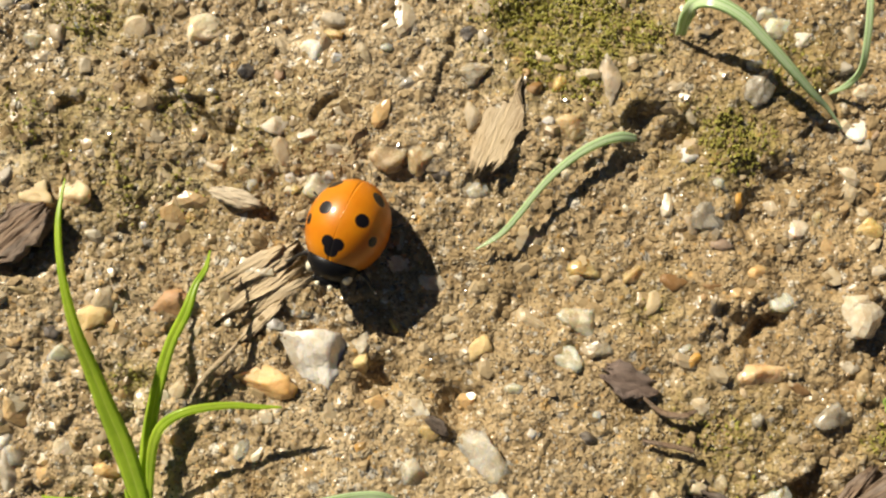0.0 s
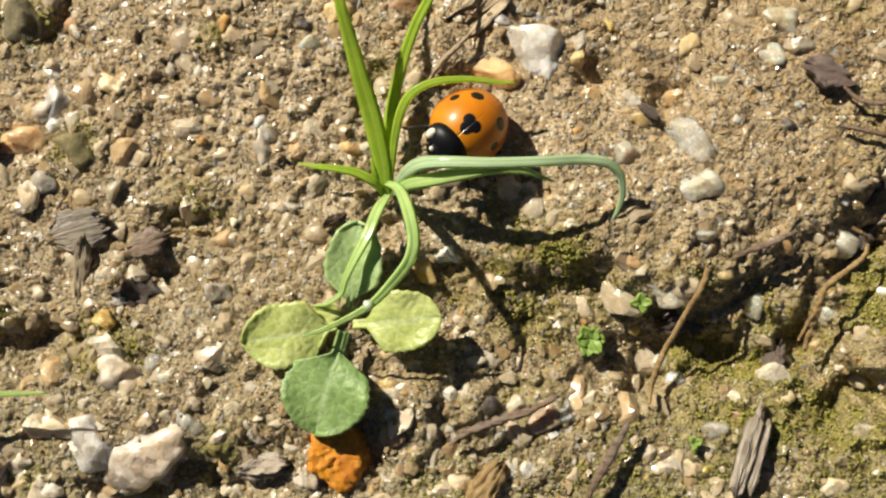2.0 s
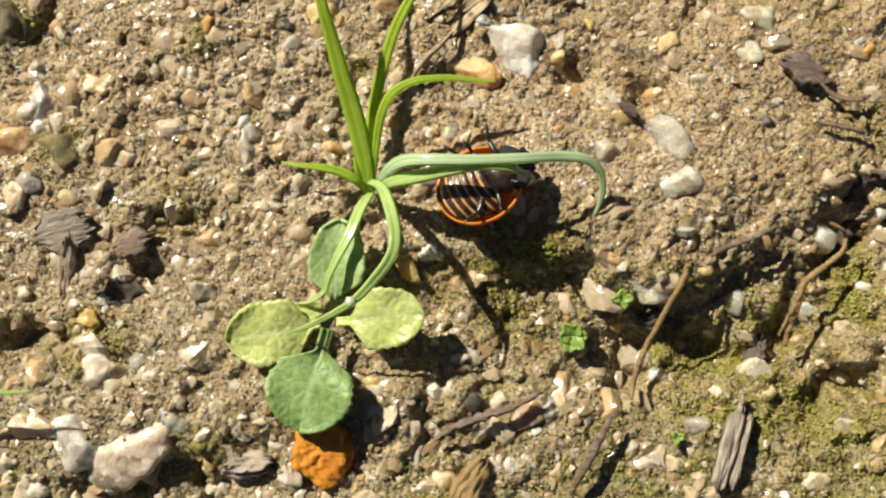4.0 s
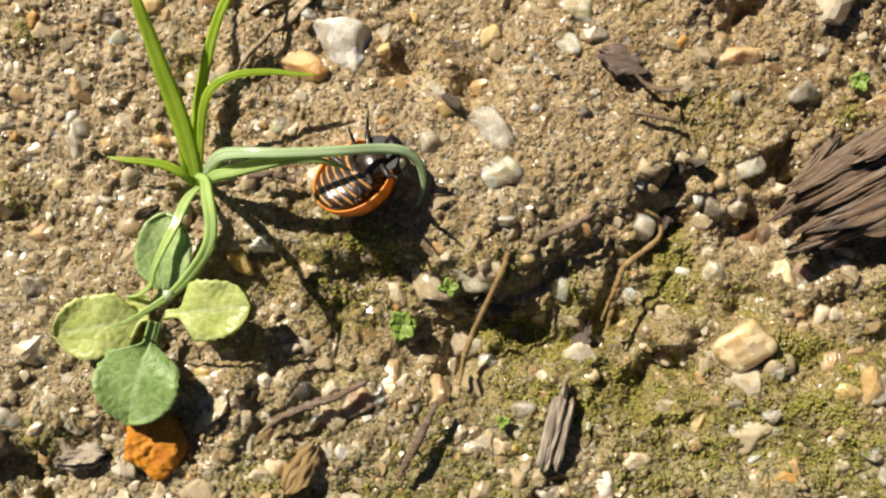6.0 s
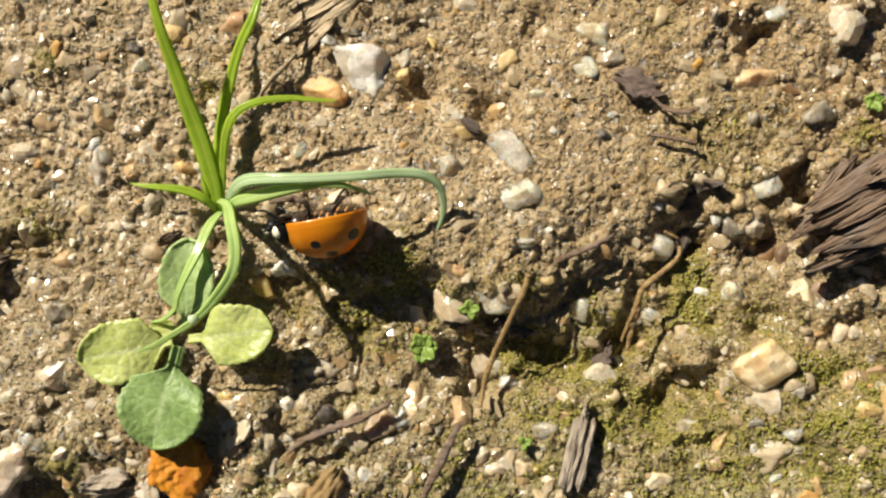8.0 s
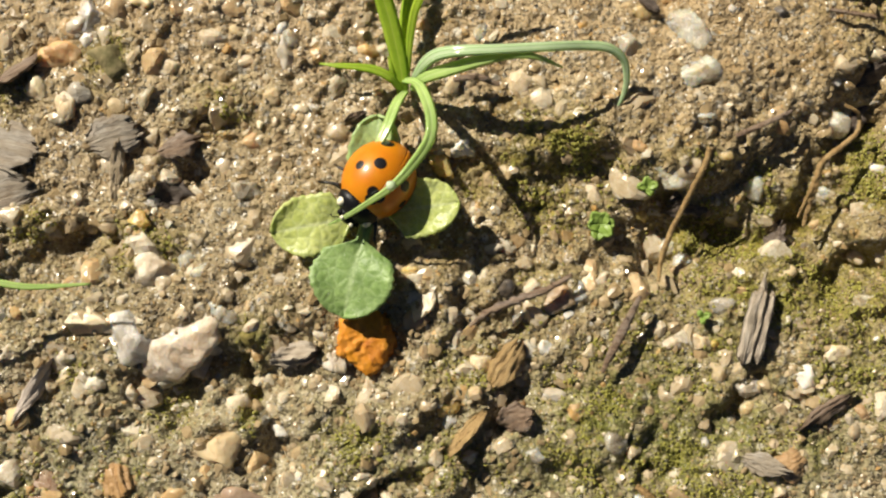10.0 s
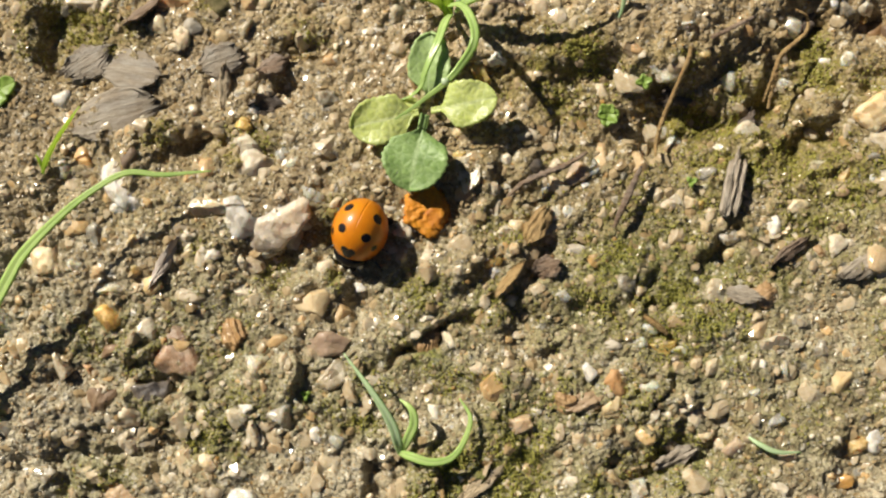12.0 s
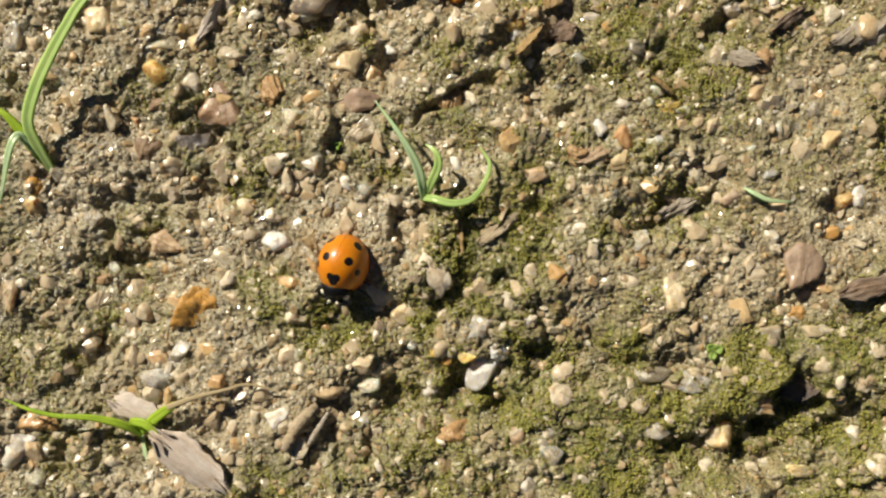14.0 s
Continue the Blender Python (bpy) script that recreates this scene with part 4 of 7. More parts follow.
pebble(-38.15, -13.39, 1.67, 1.67, 1, 'smoky')
pebble(-43.19, -12.93, 1.95, 1.67, 1, 'grey')
pebble(-45.05, -1.21, 3.63, 3.35, 81, 'mossy')
pebble(-40.86, -10.85, 3.63, 2.79, 11, 'mossy')
pebble(-21.42, -10.05, 1.95, 1.23, -9, 'peach')
pebble(-23.70, -16.22, 1.95, 1.40, 1, 'amber')
pebble(-20.54, -13.50, 1.12, 1.00, 81, 'amber')
pebble(-38.03, -18.06, 1.40, 1.26, 31, 'amber')
pebble(-38.75, -22.46, 2.09, 1.40, -14, 'amber')
pebble(-37.82, -21.09, 1.40, 0.95, 1, 'quartz')
pebble(-38.92, -24.63, 1.28, 0.84, 86, 'amber')
pebble(-35.08, -25.46, 1.73, 1.26, 86, 'clear')
pebble(-37.96, -26.35, 3.63, 2.51, 26, 'beige')
pebble(-33.82, -26.36, 1.67, 1.12, 1, 'clear')
pebble(-39.22, -31.25, 4.05, 3.01, 81, 'quartz')
pebble(-35.47, -31.92, 6.84, 4.19, 34, 'blush')
pebble(-42.03, -30.26, 3.63, 2.23, -19, 'beige')
pebble(-32.09, -29.66, 2.23, 1.67, -9, 'clear')
pebble(-44.49, -32.65, 1.95, 1.54, 1, 'beige')
pebble(-21.61, -31.31, 4.05, 3.35, -59, 'rust')
pebble(-23.72, -33.11, 2.23, 1.84, 61, 'beige')
pebble(-18.16, -24.32, 1.67, 1.67, 1, 'tan')
pebble(-18.24, -26.43, 1.40, 1.00, 1, 'amber')
pebble(-16.03, -18.31, 2.79, 1.67, -44, 'amber')
pebble(-14.33, -17.09, 2.29, 2.12, 61, 'quartz')
pebble(-30.53, -20.64, 2.23, 1.67, 1, 'smoky')
pebble(-34.29, -23.96, 1.12, 0.95, 1, 'tan')
pebble(-29.38, -28.51, 0.56, 0.56, 1, 'quartz')
pebble(-41.92, -34.72, 1.67, 1.12, 1, 'quartz')
pebble(-44.44, -34.54, 1.40, 1.12, 1, 'tan')
pebble(-30.00, -31.07, 1.67, 1.67, 1, 'mossy')
pebble(1.08, -19.50, 3.07, 2.23, 1, 'clear')
pebble(4.55, -18.20, 1.12, 0.95, 1, 'amber')
pebble(-7.41, -28.59, 2.37, 2.23, 1, 'peach')
pebble(-5.99, -28.16, 1.67, 1.34, -59, 'clear')
pebble(-6.73, -29.88, 0.84, 0.73, 1, 'quartz')
pebble(-10.26, -30.00, 1.67, 1.12, 86, 'clear')
pebble(1.17, -24.81, 1.67, 1.23, 1, 'clear')
pebble(-1.05, -22.41, 1.12, 1.00, 1, 'amber')
pebble(-11.48, -27.81, 1.67, 1.23, 1, 'dark')
pebble(-12.33, -24.94, 1.67, 0.84, 1, 'grey')
pebble(0.79, -31.82, 1.67, 1.12, 1, 'beige')
pebble(-13.08, -33.50, 1.67, 1.67, 1, 'beige')
pebble(-10.71, -33.55, 1.95, 1.67, 1, 'tan')
pebble(-8.38, -32.15, 1.12, 1.12, 1, 'quartz')
pebble(-1.53, -17.60, 1.23, 0.84, -19, 'orange')
pebble(-55.66, -9.74, 2.66, 1.33, -12, 'beige')
pebble(-53.48, -10.00, 2.66, 1.66, -2, 'beige')
pebble(-51.64, -10.25, 1.99, 1.66, 78, 'beige')
pebble(-46.50, -12.44, 1.99, 1.99, -2, 'beige')
pebble(-46.48, -10.97, 1.33, 1.00, -2, 'orange')
pebble(-54.54, -24.98, 2.49, 2.32, 78, 'peach')
pebble(-51.07, -27.68, 4.98, 2.66, -62, 'quartz')
pebble(-56.47, -19.21, 1.99, 1.66, 78, 'quartz')
pebble(-56.39, -25.74, 1.99, 1.66, 78, 'clear')
pebble(-49.87, -25.13, 1.99, 1.66, 78, 'brown')
pebble(-50.44, -29.64, 2.99, 1.66, -2, 'quartz')
pebble(-55.24, -31.86, 0.93, 0.93, -2, 'orange')
pebble(-53.47, -32.30, 2.16, 1.99, 78, 'smoky')
pebble(-49.28, -35.94, 1.13, 1.13, -2, 'amber')
pebble(-51.93, -40.06, 3.32, 2.66, 8, 'amber')
pebble(-45.90, -44.00, 5.31, 4.15, -57, 'pinkclear')
pebble(-40.65, -42.50, 3.15, 2.66, 28, 'ochre')
pebble(-38.28, -45.39, 2.49, 2.32, 78, 'clear')
pebble(-31.08, -46.44, 2.99, 2.66, 78, 'smoky')
pebble(-53.55, -48.35, 2.99, 2.66, -2, 'brown')
pebble(-48.76, -48.09, 4.32, 2.99, 18, 'dark')
pebble(-31.49, -36.36, 1.99, 1.66, -2, 'beige')
pebble(-32.69, -39.80, 3.32, 2.99, -2, 'tan')
pebble(-28.02, -38.39, 1.33, 1.06, -2, 'quartz')
pebble(-26.83, -41.74, 0.93, 0.86, -2, 'quartz')
pebble(-49.50, -33.21, 1.46, 1.46, -2, 'tan')
pebble(-55.35, -35.32, 1.66, 1.46, -2, 'clear')
pebble(-51.56, -37.82, 3.32, 1.46, -2, 'clear')
pebble(-37.60, -43.66, 1.13, 1.13, -2, 'amber')
pebble(-31.49, -43.61, 4.32, 2.32, 3, 'pink')
pebble(-36.44, -50.13, 2.66, 1.99, -2, 'clear')
pebble(-39.49, -49.47, 1.99, 1.20, -2, 'quartz')
pebble(-47.92, -37.42, 1.99, 1.99, -2, 'tan')
pebble(-44.33, -38.61, 2.66, 1.46, -2, 'tan')
pebble(-21.99, -44.08, 2.66, 1.66, 78, 'ochre')
pebble(-54.83, -45.13, 1.46, 1.33, 78, 'pink')
pebble(-21.53, -50.30, 1.46, 1.46, -2, 'quartz')
pebble(-52.15, -43.41, 2.66, 1.00, 13, 'brown')
pebble(-15.48, -37.41, 1.20, 1.13, 28, 'quartz')
pebble(-15.54, -36.42, 1.66, 1.46, -2, 'amber')
pebble(-14.03, -38.16, 3.32, 1.66, 48, 'tan')
pebble(-10.59, -37.00, 1.99, 1.66, 18, 'brown')
pebble(-9.29, -39.97, 1.66, 1.20, -2, 'clear')
pebble(-3.44, -39.01, 1.83, 1.66, -2, 'smoky')
pebble(2.93, -39.15, 1.13, 1.00, -2, 'quartz')
pebble(9.17, -40.65, 2.66, 2.16, -2, 'ochre')
pebble(-2.46, -44.56, 1.46, 1.13, -2, 'clear')
pebble(-0.29, -45.05, 2.32, 1.33, -2, 'amber')
pebble(1.21, -45.38, 1.46, 1.13, -2, 'clear')
pebble(-7.11, -46.94, 1.99, 1.59, 78, 'quartz')
pebble(-1.94, -48.85, 1.99, 1.83, 78, 'clear')
pebble(8.35, -46.86, 1.33, 1.13, -2, 'quartz')
pebble(10.42, -47.19, 1.66, 1.33, 78, 'clear')
pebble(7.51, -49.42, 1.13, 0.86, -2, 'clear')
pebble(-5.02, -50.18, 2.66, 1.83, 58, 'tan')
pebble(-7.75, -49.69, 3.98, 1.46, 8, 'ochre')
pebble(-9.44, -49.83, 1.99, 1.99, -2, 'ochre')
pebble(-4.64, -48.05, 2.32, 2.32, -2, 'pink')
pebble(-17.08, -41.05, 1.00, 1.00, -2, 'amber')
pebble(-1.45, -43.35, 1.33, 1.13, -2, 'clear')
pebble(-4.83, -44.52, 1.66, 1.13, -2, 'grey')
pebble(6.32, -36.78, 1.33, 1.20, -2, 'amber')
pebble(-7.93, -35.67, 1.99, 1.00, -2, 'beige')
pebble(14.07, -36.81, 1.13, 1.13, -2, 'orange')
pebble(13.73, -45.58, 1.66, 1.33, 78, 'smoky')
pebble(-67.84, -35.54, 3.63, 2.42, 89, 'clear')
pebble(-65.81, -36.59, 2.02, 1.61, 89, 'tan')
pebble(-58.48, -34.44, 3.03, 2.83, -1, 'beige')
pebble(-63.40, -40.21, 3.03, 2.42, 79, 'clear')
pebble(-51.41, -49.98, 4.04, 2.42, 24, 'beige')
pebble(-65.95, -51.78, 2.02, 2.02, -1, 'orange')
pebble(-65.77, -53.96, 2.42, 2.42, -1, 'amber')
pebble(-51.43, -52.44, 2.42, 2.42, -1, 'beige')
pebble(-38.97, -52.46, 2.02, 2.02, -1, 'beige')
pebble(-32.72, -52.19, 1.78, 1.13, -61, 'quartz')
pebble(-30.98, -52.80, 1.61, 1.37, -1, 'clear')
pebble(-40.40, -57.85, 3.03, 2.50, 29, 'quartz')
pebble(-42.56, -57.24, 1.61, 1.61, -1, 'tan')
pebble(-42.92, -54.33, 2.02, 2.02, -1, 'beige')
pebble(-59.69, -55.23, 2.42, 1.61, -1, 'smoky')
pebble(-54.86, -55.31, 2.83, 2.02, -1, 'tan')
pebble(-51.69, -57.50, 4.04, 2.83, -1, 'peach')
pebble(18.26, -54.22, 2.22, 2.02, 79, 'quartz')
pebble(16.82, -54.56, 2.42, 2.42, -1, 'amber')
pebble(15.14, -57.69, 2.02, 1.37, -1, 'orange')
pebble(19.07, -48.86, 1.61, 1.21, 79, 'amber')
pebble(15.47, -48.60, 2.42, 2.02, 79, 'tan')
pebble(9.42, -52.01, 1.45, 1.37, -1, 'clear')
pebble(5.91, -54.57, 2.83, 2.42, -1, 'peach')
pebble(2.99, -53.02, 1.78, 1.21, -1, 'beige')
pebble(-5.41, -57.02, 2.02, 1.78, -1, 'amber')
pebble(-3.38, -58.36, 2.42, 2.42, -1, 'clear')
pebble(-13.97, -51.58, 2.62, 2.02, -1, 'peach')
pebble(-68.50, -62.59, 5.25, 2.42, 89, 'amber')
pebble(-59.18, -64.06, 2.42, 2.42, -1, 'tan')
pebble(-58.95, -61.32, 2.02, 1.21, -1, 'ochre')
pebble(-57.73, -60.55, 1.61, 1.21, 79, 'clear')
pebble(-48.38, -65.13, 4.52, 3.43, 59, 'ochre')
pebble(-38.14, -65.60, 2.22, 1.78, -1, 'beige')
pebble(-27.08, -65.31, 2.58, 1.94, 39, 'honey')
pebble(-38.88, -62.12, 2.42, 1.45, -1, 'peach')
pebble(-50.22, -69.20, 2.42, 2.02, 79, 'clear')
pebble(-52.41, -69.57, 2.22, 1.61, -1, 'peach')
pebble(-52.63, -71.71, 3.03, 2.02, 19, 'clear')
pebble(-46.08, -71.93, 1.78, 1.61, 79, 'orange')
pebble(-31.58, -70.26, 2.50, 2.02, 59, 'beige')
pebble(-29.46, -71.03, 2.42, 2.22, -1, 'beige')
pebble(-30.83, -72.56, 2.42, 1.78, 19, 'clear')
pebble(-24.57, -73.03, 1.94, 1.61, 79, 'quartz')
pebble(-40.22, -76.19, 2.42, 2.42, -1, 'quartz')
pebble(-31.46, -76.39, 1.13, 1.05, -1, 'quartz')
pebble(-31.69, -79.64, 1.78, 1.61, -1, 'amber')
pebble(-68.05, -79.53, 4.04, 3.23, 79, 'quartz')
pebble(-66.24, -82.27, 2.02, 2.02, -1, 'clear')
pebble(-65.78, -76.18, 4.04, 2.02, -1, 'ochre')
pebble(-33.21, -76.77, 1.37, 1.37, -1, 'amber')
pebble(-26.16, -68.56, 1.21, 0.89, -1, 'clear')
pebble(-23.87, -69.15, 1.21, 1.21, -1, 'amber')
pebble(-57.39, -66.81, 1.37, 0.97, 79, 'clear')
pebble(-48.50, -75.61, 1.61, 1.13, 79, 'amber')
pebble(-23.76, -61.13, 5.05, 2.66, -76, 'beige')
pebble(-19.34, -71.07, 4.64, 2.62, 59, 'quartz')
pebble(-17.42, -69.11, 2.22, 2.02, -1, 'quartz')
pebble(-20.27, -69.36, 2.83, 1.61, 29, 'honey')
pebble(-22.76, -69.92, 1.37, 1.21, 79, 'orange')
pebble(-19.47, -66.70, 3.23, 2.42, 39, 'clear')
pebble(-14.35, -66.25, 1.37, 1.29, -1, 'quartz')
pebble(-11.72, -66.87, 2.02, 1.21, -1, 'beige')
pebble(-21.71, -77.91, 3.63, 2.83, -1, 'ochre')
pebble(-15.64, -77.72, 1.78, 1.78, -1, 'orange')
pebble(-2.34, -76.96, 3.43, 2.22, -11, 'clear')
pebble(1.78, -72.47, 3.43, 2.22, 14, 'clear')
pebble(4.46, -77.89, 2.83, 2.62, 79, 'honey')
pebble(12.24, -81.59, 2.42, 1.37, -1, 'honey')
pebble(0.07, -63.85, 3.23, 2.83, 79, 'beige')
pebble(-12.46, -79.60, 2.42, 2.02, -1, 'clear')
pebble(-14.95, -82.44, 2.02, 1.78, -1, 'beige')
pebble(11.94, -65.63, 2.02, 1.37, -1, 'orange')
pebble(13.54, -67.50, 2.42, 1.21, -1, 'tan')
pebble(-2.94, -67.01, 2.02, 1.21, -1, 'tan')
pebble(0.57, -67.22, 1.61, 1.21, -1, 'amber')
pebble(-3.41, -60.43, 1.61, 1.37, 79, 'orange')
pebble(-11.65, -61.46, 1.78, 1.78, -1, 'orange')
pebble(1.77, -60.87, 1.78, 1.37, -1, 'beige')
pebble(12.37, -61.18, 4.44, 3.63, 79, 'pink')
pebble(-2.08, -71.71, 3.63, 1.61, -1, 'smoky')
pebble(-11.41, -71.48, 1.78, 1.13, 79, 'amber')
pebble(5.84, -71.25, 1.21, 1.13, 79, 'tan')
pebble(3.17, -66.01, 0.97, 0.81, -1, 'clear')
pebble(18.12, -63.47, 4.04, 2.02, 9, 'tan')
pebble(8.53, -74.91, 2.42, 1.61, -1, 'peach')
pebble(-11.44, -73.75, 2.42, 2.42, -1, 'beige')



# ---- leaves, blades, wood: materials and builders ----
def leaf_material(name, a, b, vein, rough=0.38, through=0.35, speck=0.0, streaks=0.12, netted=0.0):
    """Living leaf: two greens, pale veins along it, light passing through."""
    m, nt, s = nodes_of(name)
    n1, n2 = noise_node(nt, 2.4, 4, 0.6), noise_node(nt, 0.3, 3, 0.6)
    col = ramp(nt, n1, [(0.3, a), (0.7, b)])
    ac = nt.nodes.new("ShaderNodeAttribute")
    ac.attribute_name = "across"
    lines = calc(nt, 'ABSOLUTE', calc(nt, 'SINE', calc(nt, 'MULTIPLY', ac.outputs["Fac"], 9.0)))
    col = mix(nt, calc(nt, 'MULTIPLY', lines, streaks), col, vein)
    mid = calc(nt, 'SUBTRACT', 1.0, calc(nt, 'MINIMUM', 1.0, calc(nt, 'MULTIPLY', calc(nt, 'ABSOLUTE', ac.outputs["Fac"]), 9.0)))
    col = mix(nt, calc(nt, 'MULTIPLY', mid, 0.55), col, vein)
    if speck:
        sp = ramp(nt, noise_node(nt, 0.9, 5, 0.8), [(0.63, (0, 0, 0)), (0.69, (1, 1, 1))])
        col = mix(nt, calc(nt, 'MULTIPLY', sp, speck), col, (0.16, 0.10, 0.05))
    relief = calc(nt, 'ADD', calc(nt, 'MULTIPLY', lines, streaks), n2)
    if netted:
        vo = nt.nodes.new("ShaderNodeTexVoronoi")
        vo.feature = 'DISTANCE_TO_EDGE'
        vo.inputs["Scale"].default_value = 1 / (0.75 * MM)
        tc = nt.nodes.new("ShaderNodeTexCoord")
        link(nt, tc.outputs["Object"], vo.inputs["Vector"])
        net = ramp(nt, vo.outputs["Distance"], [(0.0, (1, 1, 1)), (0.16, (0, 0, 0))])
        col = mix(nt, calc(nt, 'MULTIPLY', net, netted), col, vein)
        side = ramp(nt, noise_node(nt, 0.5, 4, 0.7), [(0.35, (0.72, 0.76, 0.7)), (0.65, (1.15, 1.12, 1.1))])
        col = mix(nt, 0.8, col, side, 'MULTIPLY')
        hair = ramp(nt, noise_node(nt, 0.14, 2, 0.5), [(0.70, (0, 0, 0)), (0.76, (1, 1, 1))])
        col = mix(nt, calc(nt, 'MULTIPLY', hair, 0.55), col, (0.80, 0.82, 0.72))
        relief = calc(nt, 'ADD', relief, calc(nt, 'MULTIPLY', vo.outputs["Distance"], 2.2))
    link(nt, col, s.inputs["Base Color"])
    s.inputs["Roughness"].default_value = rough
    s.inputs["Specular IOR Level"].default_value = 0.5
    bump(nt, s, relief, 0.06 if netted else 0.025, 0.7)
    tr = nt.nodes.new("ShaderNodeBsdfTranslucent")
    link(nt, mix(nt, 1.0, col, (1.25, 1.25, 0.55), 'MULTIPLY'), tr.inputs[0])
    mx = nt.nodes.new("ShaderNodeMixShader")
    mx.inputs[0].default_value = through
    link(nt, s.outputs[0], mx.inputs[1])
    link(nt, tr.outputs[0], mx.inputs[2])
    link(nt, mx.outputs[0], nt.nodes["Material Output"].inputs[0])
    return m


def wood_material(name, a, b, dark, grey=0.7, relief=0.28):
    """Weathered wood or bark: streaks along the piece (attribute across), cracks, grey bloom."""
    m, nt, s = nodes_of(name)
    c = nt.nodes.new("ShaderNodeTexCoord")
    mp = nt.nodes.new("ShaderNodeMapping")
    mp.inputs["Scale"].default_value = (0.14, 1, 1)
    link(nt, c.outputs["Object"], mp.inputs[0])
    streak = noise_node(nt, 0.24, 6, 0.75, mp.outputs[0], 0.5)
    fine = noise_node(nt, 0.09, 3, 0.6, mp.outputs[0])
    blot = noise_node(nt, 1.6, 4, 0.6)
    col = ramp(nt, streak, [(0.26, dark), (0.42, a), (0.66, b)])
    col = mix(nt, ramp(nt, blot, [(0.45, (0, 0, 0)), (0.7, (0.7, 0.7, 0.7))]), col, mix(nt, 1.0, col, (0.7, 0.62, 0.52), 'MULTIPLY'))
    bloom = noise_node(nt, 0.7, 5, 0.7, mp.outputs[0])
    dull = nt.nodes.new("ShaderNodeHueSaturation")
    dull.inputs["Saturation"].default_value, dull.inputs["Value"].default_value = 0.5, 0.98
    link(nt, col, dull.inputs["Color"])
    col = mix(nt, ramp(nt, bloom, [(0.45, (0, 0, 0)), (0.62, (grey, grey, grey))]), col, dull.outputs[0])
    link(nt, col, s.inputs["Base Color"])
    s.inputs["Roughness"].default_value = 0.6
    n1 = bump(nt, s, streak, relief, 0.9)
    bump(nt, s, fine, 0.08, 0.7, n1)
    return m


GRASS = leaf_material("fresh grass", (0.34, 0.52, 0.035), (0.54, 0.69, 0.07), (0.72, 0.80, 0.20), 0.28, 0.45, 0.0, 0.08)
GRASS_MID = leaf_material("green grass", (0.36, 0.55, 0.12), (0.54, 0.70, 0.22), (0.74, 0.82, 0.5), 0.2, 0.35, 0.0, 0.25)
# near-white streaks paint gloss highlights along the blade, besides its veins
GRASS_PALE = leaf_material("pale grass", (0.27, 0.48, 0.12), (0.42, 0.62, 0.24), (0.88, 0.92, 0.80), 0.16, 0.28, 0.0, 0.5)
GRASS_YELLOW = leaf_material("yellowing grass", (0.271, 0.295, 0.0656), (0.369, 0.377, 0.148), (0.508, 0.476, 0.279), 0.4, 0.35)
STRAW = leaf_material("dry straw", (0.459, 0.353, 0.18), (0.558, 0.443, 0.254), (0.59, 0.492, 0.328), 0.5, 0.2)
# LEAF again, the shade under the grass put into a duller green
LEAF_SHADE = leaf_material("shaded seedling leaf", (0.36, 0.50, 0.17), (0.48, 0.62, 0.26), (0.55, 0.66, 0.42), 0.36, 0.2, 0.4, 0.04, 0.22)
LEAF = leaf_material("seedling leaf", (0.50, 0.58, 0.14), (0.69, 0.74, 0.27), (0.80, 0.84, 0.56), 0.34, 0.28, 0.4, 0.04, 0.22)
# leaf turned from the sun: its shading is put into a darker green
LEAF_TURNED = leaf_material("shade-toned seedling leaf", (0.17, 0.28, 0.072), (0.30, 0.44, 0.135), (0.46, 0.57, 0.30), 0.5, 0.16, 0.3, 0.04, 0.2)
STEM = leaf_material("seedling stem", (0.369, 0.328, 0.115), (0.426, 0.377, 0.164), (0.459, 0.41, 0.213), 0.45, 0.25)
SPROUT = leaf_material("bright sprout", (0.246, 0.377, 0.0574), (0.344, 0.476, 0.107), (0.426, 0.525, 0.197), 0.45, 0.3, 0.0, 0.05)
MOSS_GREEN = leaf_material("moss", (0.21, 0.205, 0.015), (0.42, 0.39, 0.04), (0.46, 0.43, 0.12), 0.6, 0.25, 0.0, 0.0)
WOOD_GREY = wood_material("weathered grey wood", (0.45, 0.365, 0.265), (0.60, 0.515, 0.40), (0.23, 0.165, 0.105), 0.5)
WOOD_DARK = wood_material("dark rotten wood", (0.205, 0.128, 0.076), (0.36, 0.262, 0.178), (0.045, 0.027, 0.017), 0.6)
WOOD_PALE = wood_material("pale bark", (0.50, 0.38, 0.225), (0.64, 0.52, 0.35), (0.30, 0.20, 0.105), 0.3)
CHIP_PALE = wood_material("bleached split wood", (0.66, 0.54, 0.37), (0.78, 0.67, 0.50), (0.40, 0.29, 0.17), 0.25, 0.14)
BARK_TAN = wood_material("tan flaking bark", (0.52, 0.40, 0.24), (0.64, 0.51, 0.33), (0.30, 0.205, 0.10), 0.15, 0.14)
ROOT = wood_material("dry root", (0.36, 0.225, 0.085), (0.50, 0.35, 0.15), (0.17, 0.095, 0.035), 0.0)
SLATE = wood_material("grey-brown bark", (0.33, 0.27, 0.195), (0.46, 0.39, 0.30), (0.14, 0.10, 0.068), 0.5, 0.16)
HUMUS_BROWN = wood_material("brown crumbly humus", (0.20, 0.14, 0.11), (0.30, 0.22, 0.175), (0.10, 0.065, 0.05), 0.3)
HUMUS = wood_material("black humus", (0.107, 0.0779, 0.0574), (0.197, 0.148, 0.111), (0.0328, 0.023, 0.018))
DEAD_LEAF = wood_material("dead leaf", (0.58, 0.47, 0.375), (0.68, 0.58, 0.48), (0.42, 0.32, 0.235), 0.5, 0.08)


